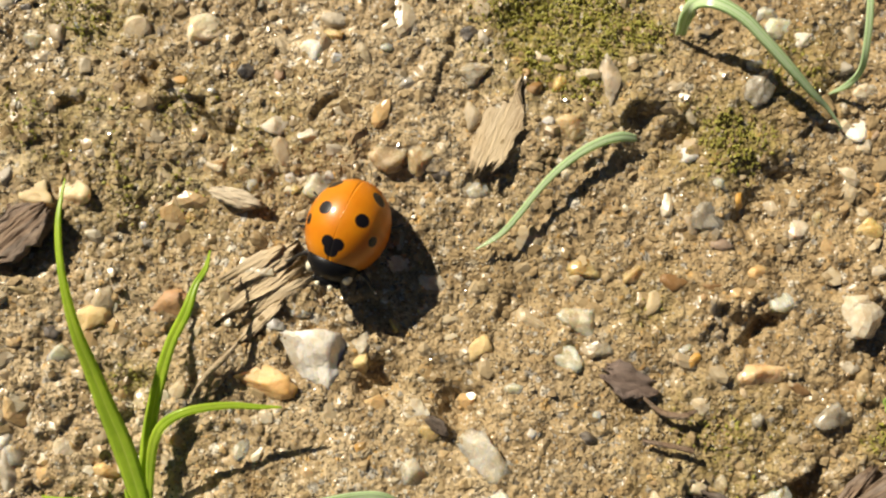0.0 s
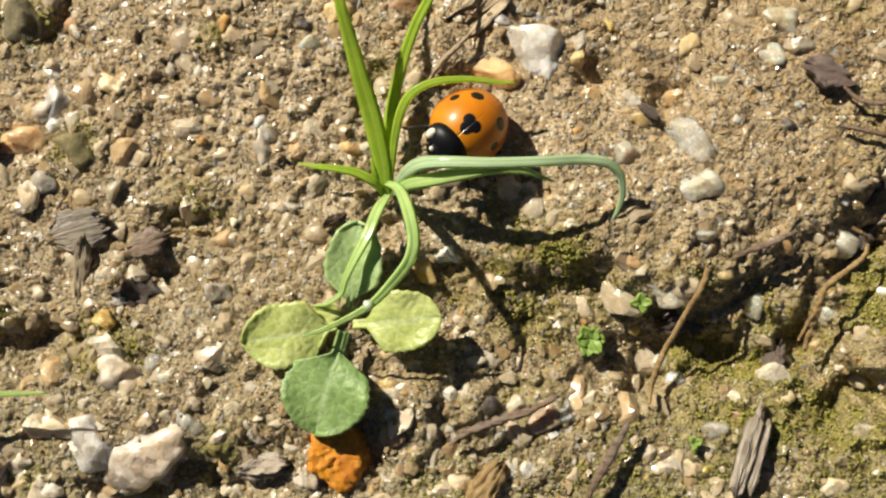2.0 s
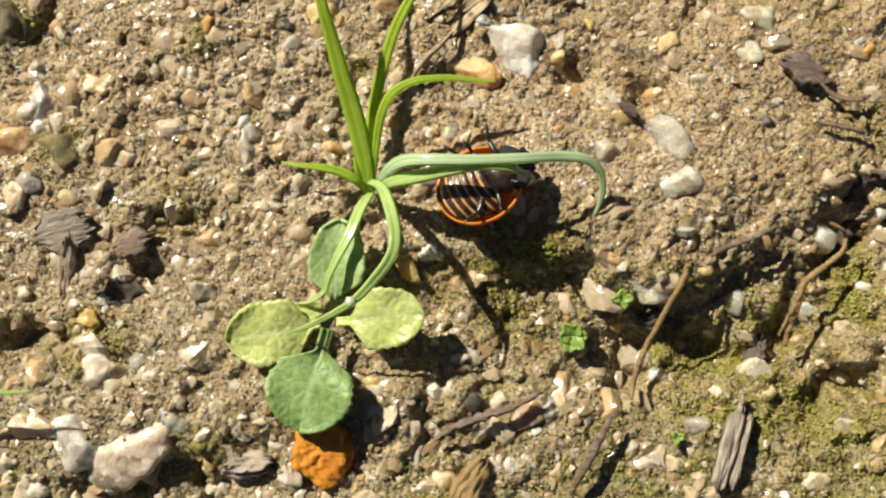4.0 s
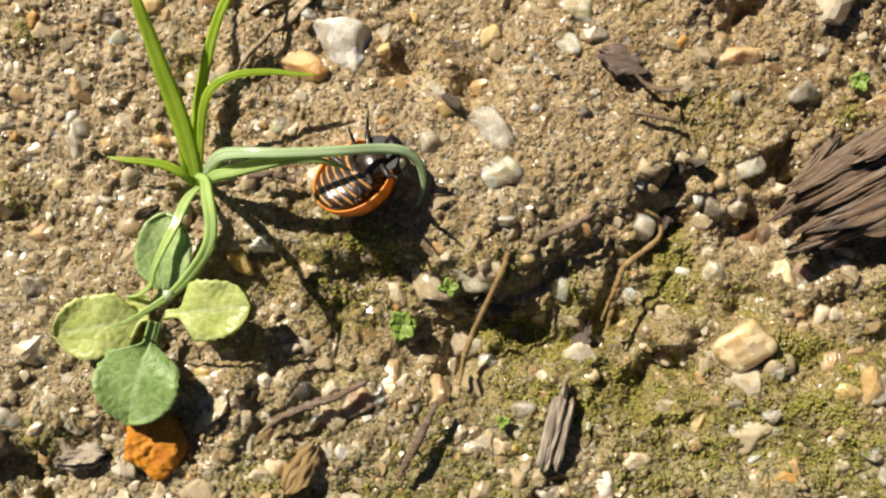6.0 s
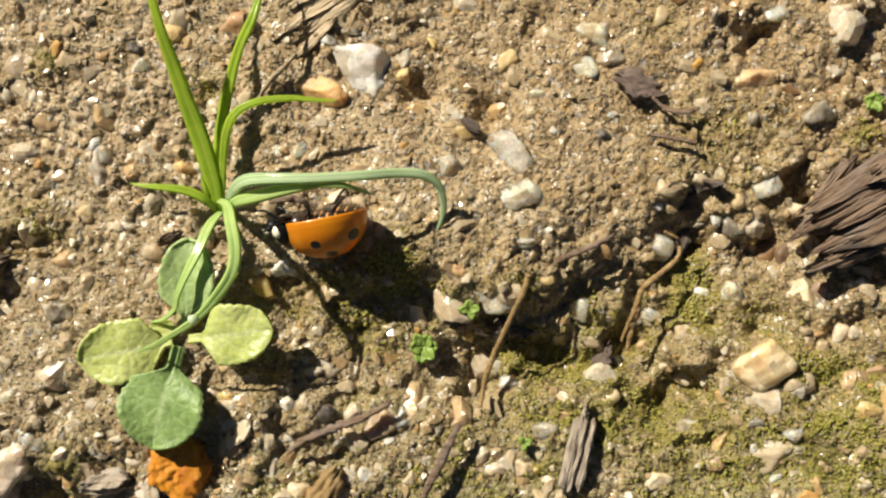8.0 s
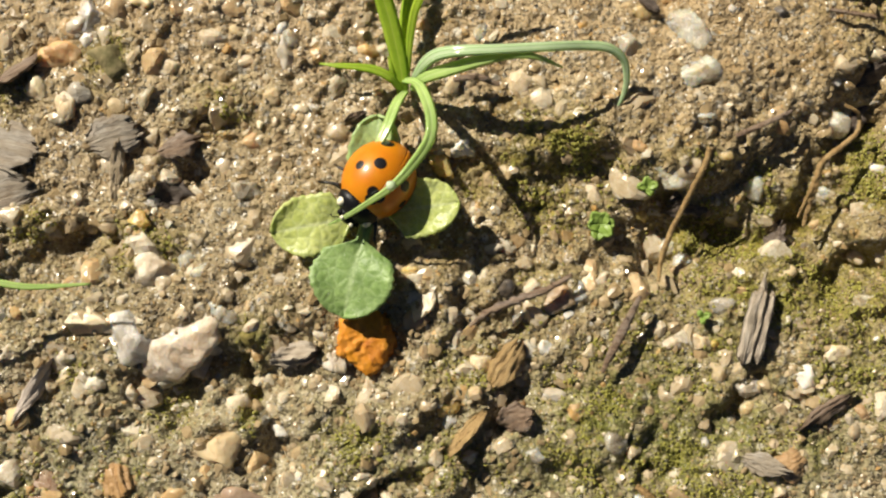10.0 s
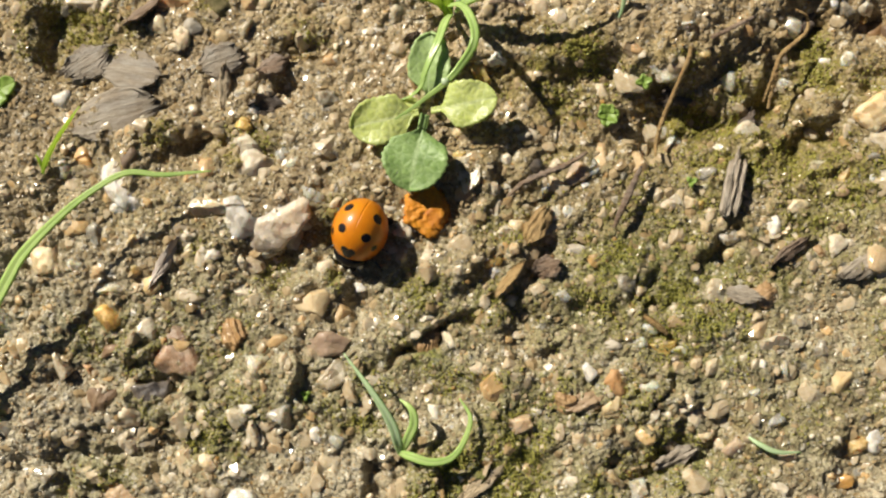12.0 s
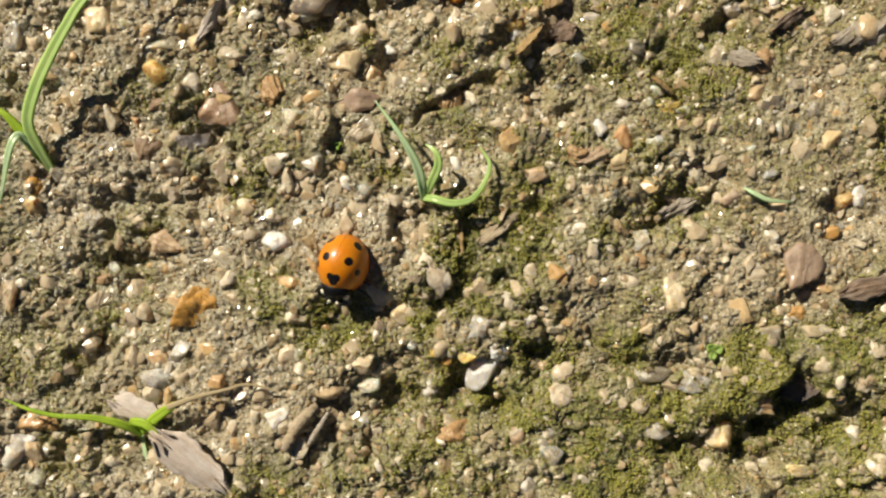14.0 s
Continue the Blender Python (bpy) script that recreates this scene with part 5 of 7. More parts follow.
def spline(points, n):
    """Smooth line of n points through rows of (x, y, z, width)."""
    p = np.array(points, float)
    p = np.vstack([2 * p[0] - p[1], p, 2 * p[-1] - p[-2]])
    out = []
    for t in np.linspace(0, len(p) - 3 - 1e-6, n):
        i, u = int(t), t - int(t)
        a, b, c, d = p[i:i + 4]
        out.append(0.5 * (2 * b + (c - a) * u + (2 * a - 5 * b + 4 * c - d) * u * u + (3 * b - 3 * c + d - a) * u ** 3))
    return np.array(out)


def finish(ob, parent=None, label=""):
    if parent is not None:
        ob.parent = parent
        ob.matrix_parent_inverse = parent.matrix_basis.inverted()
    if label:
        ob["label"] = label
    return ob


def base_at(name, x, y, z=0.0):
    ob = new(name)
    ob.empty_display_size = 0.002
    ob.matrix_basis = pose(x * MM, y * MM, z * MM)
    return ob


def blade(points, material, parent, name="blade", label="", fold=0.35, lean=0.0, thick=0.16, rest=True):
    """A grass blade along points (mm) with widths: a folded, tapering strip with thickness. fold: depth of the keel by half-width."""
    p = spline(points, 9 * len(points))
    if rest:
        p[:, 2] += float(ground_z(points[0][0], points[0][1]))
    n = len(p)
    t = np.gradient(p[:, :3], axis=0)
    t /= np.linalg.norm(t, axis=1, keepdims=True)
    side = np.cross(t, np.array([0, 0, 1.0]))
    ln = np.linalg.norm(side, axis=1, keepdims=True)
    side = np.where(ln > 0.05, side / np.maximum(ln, 1e-6), np.array([[1.0, 0, 0]]))
    up = np.cross(side, t)
    c, s = math.cos(lean), math.sin(lean)
    side, up = side * c + up * s, up * c - side * s
    w = np.maximum(p[:, 3:4], 0.03) / 2
    co, ac = [], []
    for q in (-1, -0.55, -0.12, 0.12, 0.55, 1, 0.55, 0.12, -0.12, -0.55):
        k = len(co)
        th = 0 if abs(q) == 1 else np.minimum(thick, w * 0.6) * (1 if k < 6 else 0)
        co.append(p[:, :3] + side * w * q + up * (abs(q) * w * fold + th))
        ac.append(np.full(n, q))
    co = np.stack(co, 1).reshape(-1, 3)
    ac = np.stack(ac, 1).ravel()
    faces = []
    for i in range(n - 1):
        for j in range(10):
            a, b = i * 10 + j, i * 10 + (j + 1) % 10
            faces.append((a, a + 10, b + 10, b))
    faces += [tuple(range(10)), tuple(range(n * 10 - 1, n * 10 - 11, -1))]
    org = parent.matrix_basis.translation if parent is not None else Vector((0, 0, 0))
    me = mesh_from(name, co * MM, faces, material)
    me.attributes.new("across", 'FLOAT', 'POINT').data.foreach_set("value", ac.astype(np.float32))
    return finish(new(name, me), parent, label)


def tube(points, material, name, parent=None, label="", flat=0.75, rough=0.12, seed=1, sides=9):
    """A twig or root along points (mm) with diameters, uneven and a little flattened."""
    rnd = np.random.RandomState(seed)
    p = spline(points, 10 * len(points))
    p[:, 2] += ground_z(p[:, 0], p[:, 1]) * 0.45
    n = len(p)
    t = np.gradient(p[:, :3], axis=0)
    t /= np.linalg.norm(t, axis=1, keepdims=True)
    side = np.cross(t, np.array([0, 0, 1.0]))
    side /= np.maximum(np.linalg.norm(side, axis=1, keepdims=True), 1e-6)
    up = np.cross(side, t)
    a = np.linspace(0, 2 * np.pi, sides, endpoint=False)
    ridge = 1 + rough * rnd.randn(sides)[None] + 0.6 * rough * rnd.randn(n, sides)
    r = np.maximum(p[:, 3:4], 0.06) / 2 * ridge
    co = p[:, None, :3] + side[:, None] * (np.cos(a) * r)[..., None] + up[:, None] * (np.sin(a) * r * flat)[..., None]
    faces = [(i * sides + j, i * sides + (j + 1) % sides, (i + 1) * sides + (j + 1) % sides, (i + 1) * sides + j) for i in range(n - 1) for j in range(sides)]
    faces += [tuple(range(sides - 1, -1, -1)), tuple(range((n - 1) * sides, n * sides))]
    return finish(new(name, mesh_from(name, co.reshape(-1, 3) * MM, faces, material)), parent, label)


def slab(name, x, y, length, width, turn, material, height=0.5, z=0.0, seed=1, warp=0.25, ragged=0.25, parent=None, label="", tilt=0.0, taper=0.0, blunt=0.0):
    """A broken flake or splinter: ragged outline, ridged along its length, warped; x, y its centre."""
    rnd = np.random.RandomState(seed)
    nu, nv = 40, 14 if width < 3 else 34
    u, v = np.meshgrid(np.linspace(-1, 1, nu), np.linspace(-1, 1, nv), indexing='ij')
    rows = rnd.randn(nv) * ragged * 0.5
    edge = 1 - 0.5 * (1 - blunt) * np.abs(u) ** 3 - ragged * 0.5 * (np.sin(u * 5 + rnd.rand() * 6) * 0.5 + np.sin(u * 13 + rnd.rand() * 6) * 0.3) - taper * (u + 1) / 2
    px = (u * (1 + rows[None] * np.abs(u)) * (1 - 0.15 * v ** 2)) * length / 2
    py = v * edge * width / 2
    ridges = rnd.randn(nv) * (0.07 if width < 3 else 0.05)
    wig = (0.07 if width < 3 else 0.02) * np.sin(u * (3 + rnd.rand(nv)[None] * 7) + rnd.rand(nv)[None] * 6)
    dome = np.sqrt(np.clip(1 - (0.92 * v) ** 2, 0, 1)) * (1 - 0.5 * u ** 4)
    top = height * (0.55 + 0.45 * dome + ridges[None] + wig) + warp * (u * rnd.randn() + v * rnd.randn() + u * v * rnd.randn())
    bot = top - height * (0.35 + 0.9 * dome) - 0.1
    co = np.concatenate([np.stack([px, py, top], -1).reshape(-1, 3), np.stack([px, py, bot], -1).reshape(-1, 3)])
    idx = lambda i, j, k: k * nu * nv + i * nv + j
    faces = []
    for i in range(nu - 1):
        for j in range(nv - 1):
            faces += [(idx(i, j, 0), idx(i + 1, j, 0), idx(i + 1, j + 1, 0), idx(i, j + 1, 0)), (idx(i, j, 1), idx(i, j + 1, 1), idx(i + 1, j + 1, 1), idx(i + 1, j, 1))]
        faces += [(idx(i, 0, 0), idx(i, 0, 1), idx(i + 1, 0, 1), idx(i + 1, 0, 0)), (idx(i, nv - 1, 0), idx(i + 1, nv - 1, 0), idx(i + 1, nv - 1, 1), idx(i, nv - 1, 1))]
    for j in range(nv - 1):
        faces += [(idx(0, j, 0), idx(0, j + 1, 0), idx(0, j + 1, 1), idx(0, j, 1)), (idx(nu - 1, j, 0), idx(nu - 1, j, 1), idx(nu - 1, j + 1, 1), idx(nu - 1, j + 1, 0))]
    ob = new(name, mesh_from(name, co * MM, faces, material))
    ob.matrix_basis = pose(x * MM, y * MM, (z + seat(x, y, 0.3 * length)) * MM, 0, tilt, turn)
    return finish(ob, parent, label)


def broad_leaf(base, tip, width, zs, material, parent, label="", teeth=9, cup=0.12, roll=0.0, seed=1, petiole=0.07):
    """A rounded leaf from base to tip (mm x, y), zs its heights at base and tip; toothed margin, midrib, slight cup."""
    rnd = np.random.RandomState(seed)
    b, e = np.array([*base, zs[0]]), np.array([*tip, zs[1]])
    L = np.linalg.norm(e - b)
    f = (e - b) / L
    s = np.cross(f, [0, 0, 1.0])
    s /= np.linalg.norm(s)
    up = np.cross(s, f)
    c, k = math.cos(roll), math.sin(roll)
    s, up = s * c + up * k, up * c - s * k
    nu, nv = 46, 17
    u, v = np.meshgrid(np.linspace(0, 1, nu), np.linspace(-1, 1, nv), indexing='ij')
    w = np.where(u < petiole, 0.13, 0)
    q = np.clip((u - petiole) / (1 - petiole), 0, 1)
    body = np.clip(1 - np.abs(2 * q ** 0.92 - 1) ** 2.3, 0, 1) ** 0.55
    tooth = 0.06 * np.abs(np.sin(q * np.pi * teeth)) + 0.03 * np.sin(q * 11 + rnd.rand() * 6)
    half = np.maximum(np.where(q < 0.1, 0.12, w), body * (1 - tooth) * np.minimum(1, 0.12 + q * 4) + 0.06 * (1 - q)) * width / 2
    px, py = u * L, v * half
    wave = 0.05 * width * np.sin(q * 9 + v * 2 + rnd.rand() * 6) * np.abs(v)
    pz = cup * width * (v ** 2 - 0.3) * np.minimum(1, q * 3) + wave + 0.05 * L * np.sin(np.pi * q) - 0.05 * np.exp(-(v * 9) ** 2)
    co = b + px[..., None] * f + py[..., None] * s + pz[..., None] * up
    i = (np.arange(nu - 1)[:, None] * nv + np.arange(nv - 1)[None]).ravel()
    me = mesh_from("leaf", co.reshape(-1, 3) * MM, np.stack([i, i + 1, i + nv + 1, i + nv], 1), material)
    me.attributes.new("across", 'FLOAT', 'POINT').data.foreach_set("value", v.ravel().astype(np.float32))
    ob = new("leaf", me)
    sol = ob.modifiers.new("thickness", 'SOLIDIFY')
    sol.thickness, sol.offset = 0.22 * MM, 0
    return finish(ob, parent, label)


# ---- the grass tuft and the seedling under it ----
tuft = tagged(base_at("grass_tuft", -18.81, -13.31), "fresh green grass tuft with arching blades", "grass")
blade([(-18.76, -13.44, 0.9, 0.85), (-18.78, -11.86, 1.6, 1.15), (-19.18, -9.65, 2.4, 1.33), (-19.71, -7.49, 3.2, 1.31), (-20.27, -5.56, 4, 1.14), (-20.74, -3.69, 4.8, 0.98), (-21.39, -1.06, 6, 0.71), (-21.90, 2.05, 6.8, 0.47), (-22.25, 4.90, 6.6, 0.38), (-22.18, 7.47, 6, 0.10)], GRASS, tuft, label="broad upright blade", fold=0.25)
blade([(-18.53, -13.17, 0.9, 0.54), (-18.60, -10.27, 1.2, 0.77), (-18.42, -7.96, 1.4, 0.85), (-17.73, -4.75, 1.9, 0.80), (-16.72, -2.07, 2.8, 0.71), (-15.77, -0.28, 3.2, 0.67), (-15.28, 1.36, 3, 0.44), (-14.79, 2.38, 2.6, 0.34), (-14.69, 3.54, 2, 0.10)], GRASS, tuft, fold=0.55)
blade([(-18.39, -12.58, 0.9, 0.39), (-18.00, -9.58, 2, 0.57), (-17.45, -7.73, 3, 0.64), (-16.66, -6.68, 3.5, 0.60), (-15.24, -6.01, 3.6, 0.52), (-13.20, -5.75, 3.3, 0.45), (-11.52, -5.84, 3.1, 0.34), (-9.95, -5.89, 3, 0.11)], GRASS, tuft, fold=0.4)
blade([(-18.93, -13.17, 0.9, 0.39), (-19.54, -12.46, 1.6, 0.65), (-20.68, -11.92, 1.9, 0.65), (-22.22, -11.68, 2, 0.50), (-23.39, -11.58, 2, 0.38), (-24.67, -11.36, 1.9, 0.11)], GRASS, tuft, fold=0.5)
blade([(-19.17, -12.79, 0.9, 0.23), (-19.42, -11.94, 1.5, 0.35), (-19.66, -10.93, 1.8, 0.11)], GRASS, tuft, fold=0.4)
blade([(-17.83, -12.55, 1.6, 0.46), (-16.91, -11.81, 3, 0.83), (-15.89, -11.46, 4.2, 0.92), (-14.26, -11.42, 5.1, 0.83), (-11.34, -11.45, 5.5, 0.72), (-8.10, -11.26, 5.1, 0.69), (-5.52, -11.00, 4, 0.70), (-3.93, -11.10, 3.4, 0.67), (-2.94, -11.81, 2.8, 0.56), (-2.65, -12.99, 2.1, 0.46), (-2.86, -14.09, 1.4, 0.31), (-3.32, -15.03, 0.9, 0.12)], GRASS_PALE, tuft, label="long pale blade with a drooping tip", fold=0.22)
blade([(-18.02, -13.30, 1.2, 0.39), (-16.98, -12.73, 2.2, 0.84), (-15.30, -12.47, 3.5, 0.97), (-13.19, -12.11, 4.5, 0.88), (-10.98, -11.79, 4.9, 0.65), (-9.17, -11.90, 4.8, 0.44), (-7.23, -12.48, 3.8, 0.11)], GRASS_MID, tuft, fold=0.22)
blade([(-18.63, -12.58, 0.9, 0.46), (-17.61, -13.08, 2.6, 0.72), (-16.81, -14.35, 4.8, 0.85), (-16.25, -16.15, 6.0, 0.84), (-16.41, -17.69, 6.4, 0.79), (-17.66, -19.39, 6.0, 0.69), (-18.96, -20.71, 5.9, 0.55), (-20.61, -21.70, 5.2, 0.41), (-22.22, -22.50, 4.0, 0.34), (-23.90, -23.14, 2.7, 0.11)], GRASS_MID, tuft, label="kinked blade bent down", fold=0.45, lean=0.3)
blade([(-18.53, -13.44, 0.9, 0.54), (-18.95, -14.41, 2.2, 0.84), (-19.55, -16.17, 3, 0.83), (-20.43, -18.00, 3.2, 0.64), (-21.01, -19.23, 3, 0.53), (-21.37, -20.20, 2.6, 0.45), (-22.40, -20.94, 2, 0.30), (-23.46, -21.14, 1.6, 0.12)], GRASS_MID, tuft, fold=0.5, lean=-0.3)

tube([(-18.76, -20.51, 5.9, 0.4), (-18.95, -20.70, 6.0, 0.75), (-19.13, -20.85, 5.9, 0.4)], GRASS_PALE, "node", tuft, "pale swollen node", 1.0, 0.05)

seedling = tagged(base_at("seedling", -21.26, -21.68), "small broad-leaved seedling with rounded toothed leaves", "seedling")
broad_leaf((-21.79, -22.47), (-28.13, -23.69), 4.51, (0.9, 1.9), LEAF, seedling, "yellow-green rounded leaf", 9, 0.04, 0.05, 3)
broad_leaf((-20.68, -22.35), (-14.56, -21.61), 4.28, (0.8, 1.7), LEAF, seedling, "yellow-green rounded leaf", 8, 0.04, 0.0, 5, 0.14)
broad_leaf((-21.16, -22.77), (-22.91, -29.79), 6.02, (1.5, 1.9), LEAF_TURNED, seedling, "rounded leaf in a darker, shaded green", 10, 0.06, -0.05, 8, 0.20)
broad_leaf((-20.93, -21.16), (-20.32, -15.27), 3.93, (0.9, 1.5), LEAF_SHADE, seedling, "green leaf in the shade of the grass", 7, 0.08, 0.0, 9)
broad_leaf((-21.51, -21.86), (-23.47, -21.38), 1.34, (0.3, 0.6), LEAF, seedling, "small pale leaf", 3, 0.05, 0.0, 11)
tube([(-21.30, -21.92, -0.2, 1.0), (-21.19, -21.28, 0.5, 0.9), (-21.13, -20.49, 0.7, 0.8), (-21.06, -20.09, 0.6, 0.6)], STEM, "stem", seedling, "short yellowish stem")

# ---- other grasses ----
grass_a = tagged(base_at("grass_plant", 14.64, 17.38), "young grass with one long blade bent to the soil", "grass")
blade([(14.56, 17.29, 0.3, 0.70), (14.61, 17.97, 1.6, 0.83), (14.97, 18.37, 2.8, 0.88), (15.97, 18.10, 3.6, 0.86), (17.37, 17.22, 3.8, 0.79), (18.72, 16.00, 3.5, 0.73), (20.45, 14.47, 2.8, 0.67), (22.11, 13.12, 1.9, 0.51), (23.30, 12.33, 1.2, 0.31), (24.49, 11.10, 0.6, 0.10)], GRASS_PALE, grass_a, fold=0.4)
blade([(15.03, 18.10, 1.2, 0.48), (14.72, 19.20, 2.2, 0.68), (14.37, 20.67, 3, 0.34)], GRASS, grass_a, fold=0.4)
blade_a = tagged(base_at("single_grass", 23.95, 13.48), "single thin green grass blade curving to the soil", "grass")
blade([(25.01, 19.25, 4, 0.43), (24.94, 17.27, 3.8, 0.46), (24.95, 15.56, 3.2, 0.47), (24.97, 14.42, 2.3, 0.44), (24.58, 13.76, 1.4, 0.41), (23.66, 13.32, 0.7, 0.10)], GRASS_PALE, blade_a, fold=0.4, rest=False)
blade_c = tagged(base_at("single_grass", 11.80, 10.76), "single curved pale grass blade lying on the soil", "grass")
blade([(11.74, 10.70, 0.3, 0.49), (10.71, 10.67, 0.9, 0.66), (9.50, 10.30, 1.4, 0.59), (8.14, 9.58, 1.7, 0.55), (6.68, 8.47, 1.7, 0.48), (5.37, 7.10, 1.5, 0.41), (4.29, 5.75, 1.1, 0.42), (3.15, 4.55, 0.8, 0.35), (1.66, 3.66, 0.5, 0.11)], GRASS_PALE, blade_c, fold=0.4)
curl = tagged(base_at("grass_sprout", -24.95, -53.94), "small grass sprout with curled yellowing blades", "grass")
blade([(-24.90, -53.88, 0.4, 0.48), (-24.89, -52.44, 1.8, 0.89), (-25.25, -50.75, 2.6, 0.94), (-26.15, -48.83, 3.2, 0.72), (-27.50, -46.69, 3.4, 0.46), (-29.28, -44.25, 3.2, 0.16)], GRASS_PALE, curl, fold=0.5)
blade([(-24.80, -53.88, 0.4, 0.43), (-23.91, -52.28, 2, 0.84), (-23.19, -50.79, 2.8, 0.88), (-23.37, -49.46, 3, 0.62), (-24.42, -48.58, 2.7, 0.16)], GRASS_MID, curl, fold=0.5)
blade([(-25.01, -53.77, 0.4, 0.48), (-23.79, -53.89, 1.8, 0.84), (-21.92, -54.40, 2.2, 0.79), (-20.07, -54.07, 2.3, 0.63), (-18.81, -52.58, 2.1, 0.52), (-18.17, -50.56, 1.8, 0.42), (-19.11, -48.84, 1.5, 0.16)], GRASS_MID, curl, fold=0.4)
grass_f = tagged(base_at("grass_plant", -63.58, -50.52), "tall grass with a long blade arching over the soil", "grass")
blade([(-63.43, -50.55, 0.3, 0.79), (-64.31, -48.16, 1.6, 1.12), (-64.91, -45.43, 2.8, 1.32), (-63.59, -42.21, 3.8, 1.42), (-61.59, -39.04, 4.6, 1.30), (-59.81, -36.40, 5, 1.18), (-58.09, -34.00, 5.2, 1.07), (-54.48, -30.73, 5.3, 0.76), (-51.34, -28.52, 5.2, 0.61), (-48.33, -27.12, 5, 0.56), (-44.95, -27.43, 4.8, 0.46), (-40.64, -27.25, 4.6, 0.15)], GRASS_MID, grass_f, fold=0.45)
blade([(-63.67, -50.07, 0.3, 0.57), (-64.88, -48.39, 1.2, 0.90), (-66.23, -46.03, 2, 1.11), (-67.78, -44.33, 2.4, 0.66), (-69.97, -43.21, 2.2, 0.17)], GRASS, grass_f, fold=0.3)
blade([(-63.91, -49.95, 0.3, 0.51), (-64.97, -47.97, 1.6, 0.78), (-66.03, -46.80, 2.6, 0.94), (-66.78, -48.26, 3, 0.82), (-67.51, -51.37, 2.8, 0.50), (-68.22, -53.62, 2.4, 0.17)], GRASS_PALE, grass_f, fold=0.4)
tiny = tagged(base_at("grass_sprout", -58.34, -26.17), "tiny bright green grass sprout", "grass")
blade([(-58.30, -26.26, 0.2, 0.32), (-57.63, -25.26, 0.8, 0.59), (-56.21, -23.39, 1.5, 0.47), (-54.73, -21.73, 1.9, 0.37), (-53.64, -20.33, 2, 0.10)], GRASS, tiny, fold=0.5)
blade([(-58.18, -26.10, 0.2, 0.27), (-58.19, -25.23, 0.8, 0.37), (-58.48, -24.54, 1.1, 0.11)], GRASS, tiny, fold=0.5)
grass_v = tagged(base_at("grass_plant", -54.96, -77.84), "spreading grass seedling beside a dead leaf", "grass")
blade([(-54.39, -77.58, 1.4, 0.61), (-55.97, -76.29, 2.5, 0.88), (-58.90, -75.51, 3.1, 0.66), (-62.30, -75.30, 3.3, 0.49), (-65.21, -74.68, 3.3, 0.44), (-67.90, -73.67, 3.2, 0.16)], GRASS, grass_v, fold=0.4)
blade([(-54.51, -77.40, 1.4, 0.67), (-52.48, -75.67, 2.5, 1.10), (-50.30, -74.26, 3.2, 0.71), (-50.07, -74.04, 3.2, 0.16)], GRASS, grass_v, fold=0.3)
blade([(-54.62, -77.18, 1.4, 0.56), (-54.85, -76.08, 2.4, 0.83), (-53.20, -76.28, 2.9, 0.99), (-52.10, -77.76, 2.5, 0.72), (-51.64, -79.35, 1.9, 0.17)], GRASS, grass_v, fold=0.3)
blade([(-54.76, -77.75, 0.5, 0.45), (-54.26, -79.68, 0.9, 0.51), (-54.07, -81.96, 1, 0.45), (-54.12, -84.88, 0.8, 0.17)], GRASS_PALE, grass_v, fold=0.4)
blade([(-50.78, -74.42, 2.2, 0.61), (-48.07, -73.47, 1.8, 0.45), (-45.00, -72.74, 1.4, 0.34), (-42.71, -72.30, 0.9, 0.28), (-39.19, -73.30, 0.4, 0.17)], STRAW, grass_v, label="dry straw-coloured blade tip", fold=0.3, rest=False)
shoot = tagged(base_at("single_grass", 6.84, -53.29), "tiny green grass shoot lying on the soil", "grass")
blade([(6.79, -53.30, 0.2, 0.28), (7.58, -53.85, 0.7, 0.51), (9.01, -54.54, 0.8, 0.45), (11.27, -54.72, 0.4, 0.11)], GRASS_PALE, shoot, fold=0.3)


def sprout(x, y, size, lobes, seed, label):
    """A rosette of small round lobes."""
    rnd = np.random.RandomState(seed)
    z = float(ground_z(x, y))
    root = tagged(base_at("sprout", x, y, z), label, "sprout")
    for i in range(lobes):
        a = 6.283 * (i + 0.3 * rnd.rand()) / lobes
        r = size * rnd.uniform(0.42, 0.58)
        tip = (x + r * math.cos(a), y + r * math.sin(a))
        broad_leaf((x, y), tip, size * rnd.uniform(0.42, 0.6), (z + 0.35, z + rnd.uniform(0.5, 0.8)), SPROUT, root, "", 2, 0.12, 0.0, seed + i)
    return root


sprout(-4.24, -23.12, 2.0, 6, 21, "bright green lobed liverwort sprout on damp soil")
sprout(-0.90, -20.39, 1.3, 4, 22, "small bright green sprout on damp soil")
sprout(2.95, -29.95, 0.9, 3, 23, "tiny green sprout on soil")
sprout(3.76, -69.40, 1.6, 3, 24, "tiny pale green two-leaved sprout")
sprout(27.50, -5.94, 1.3, 5, 25, "bright green moss sprout")
sprout(-62.53, -17.89, 3.4, 3, 27, "bluish green rounded young plant")
sprout(-33.58, -48.21, 0.8, 3, 28, "tiny green sprout on soil")

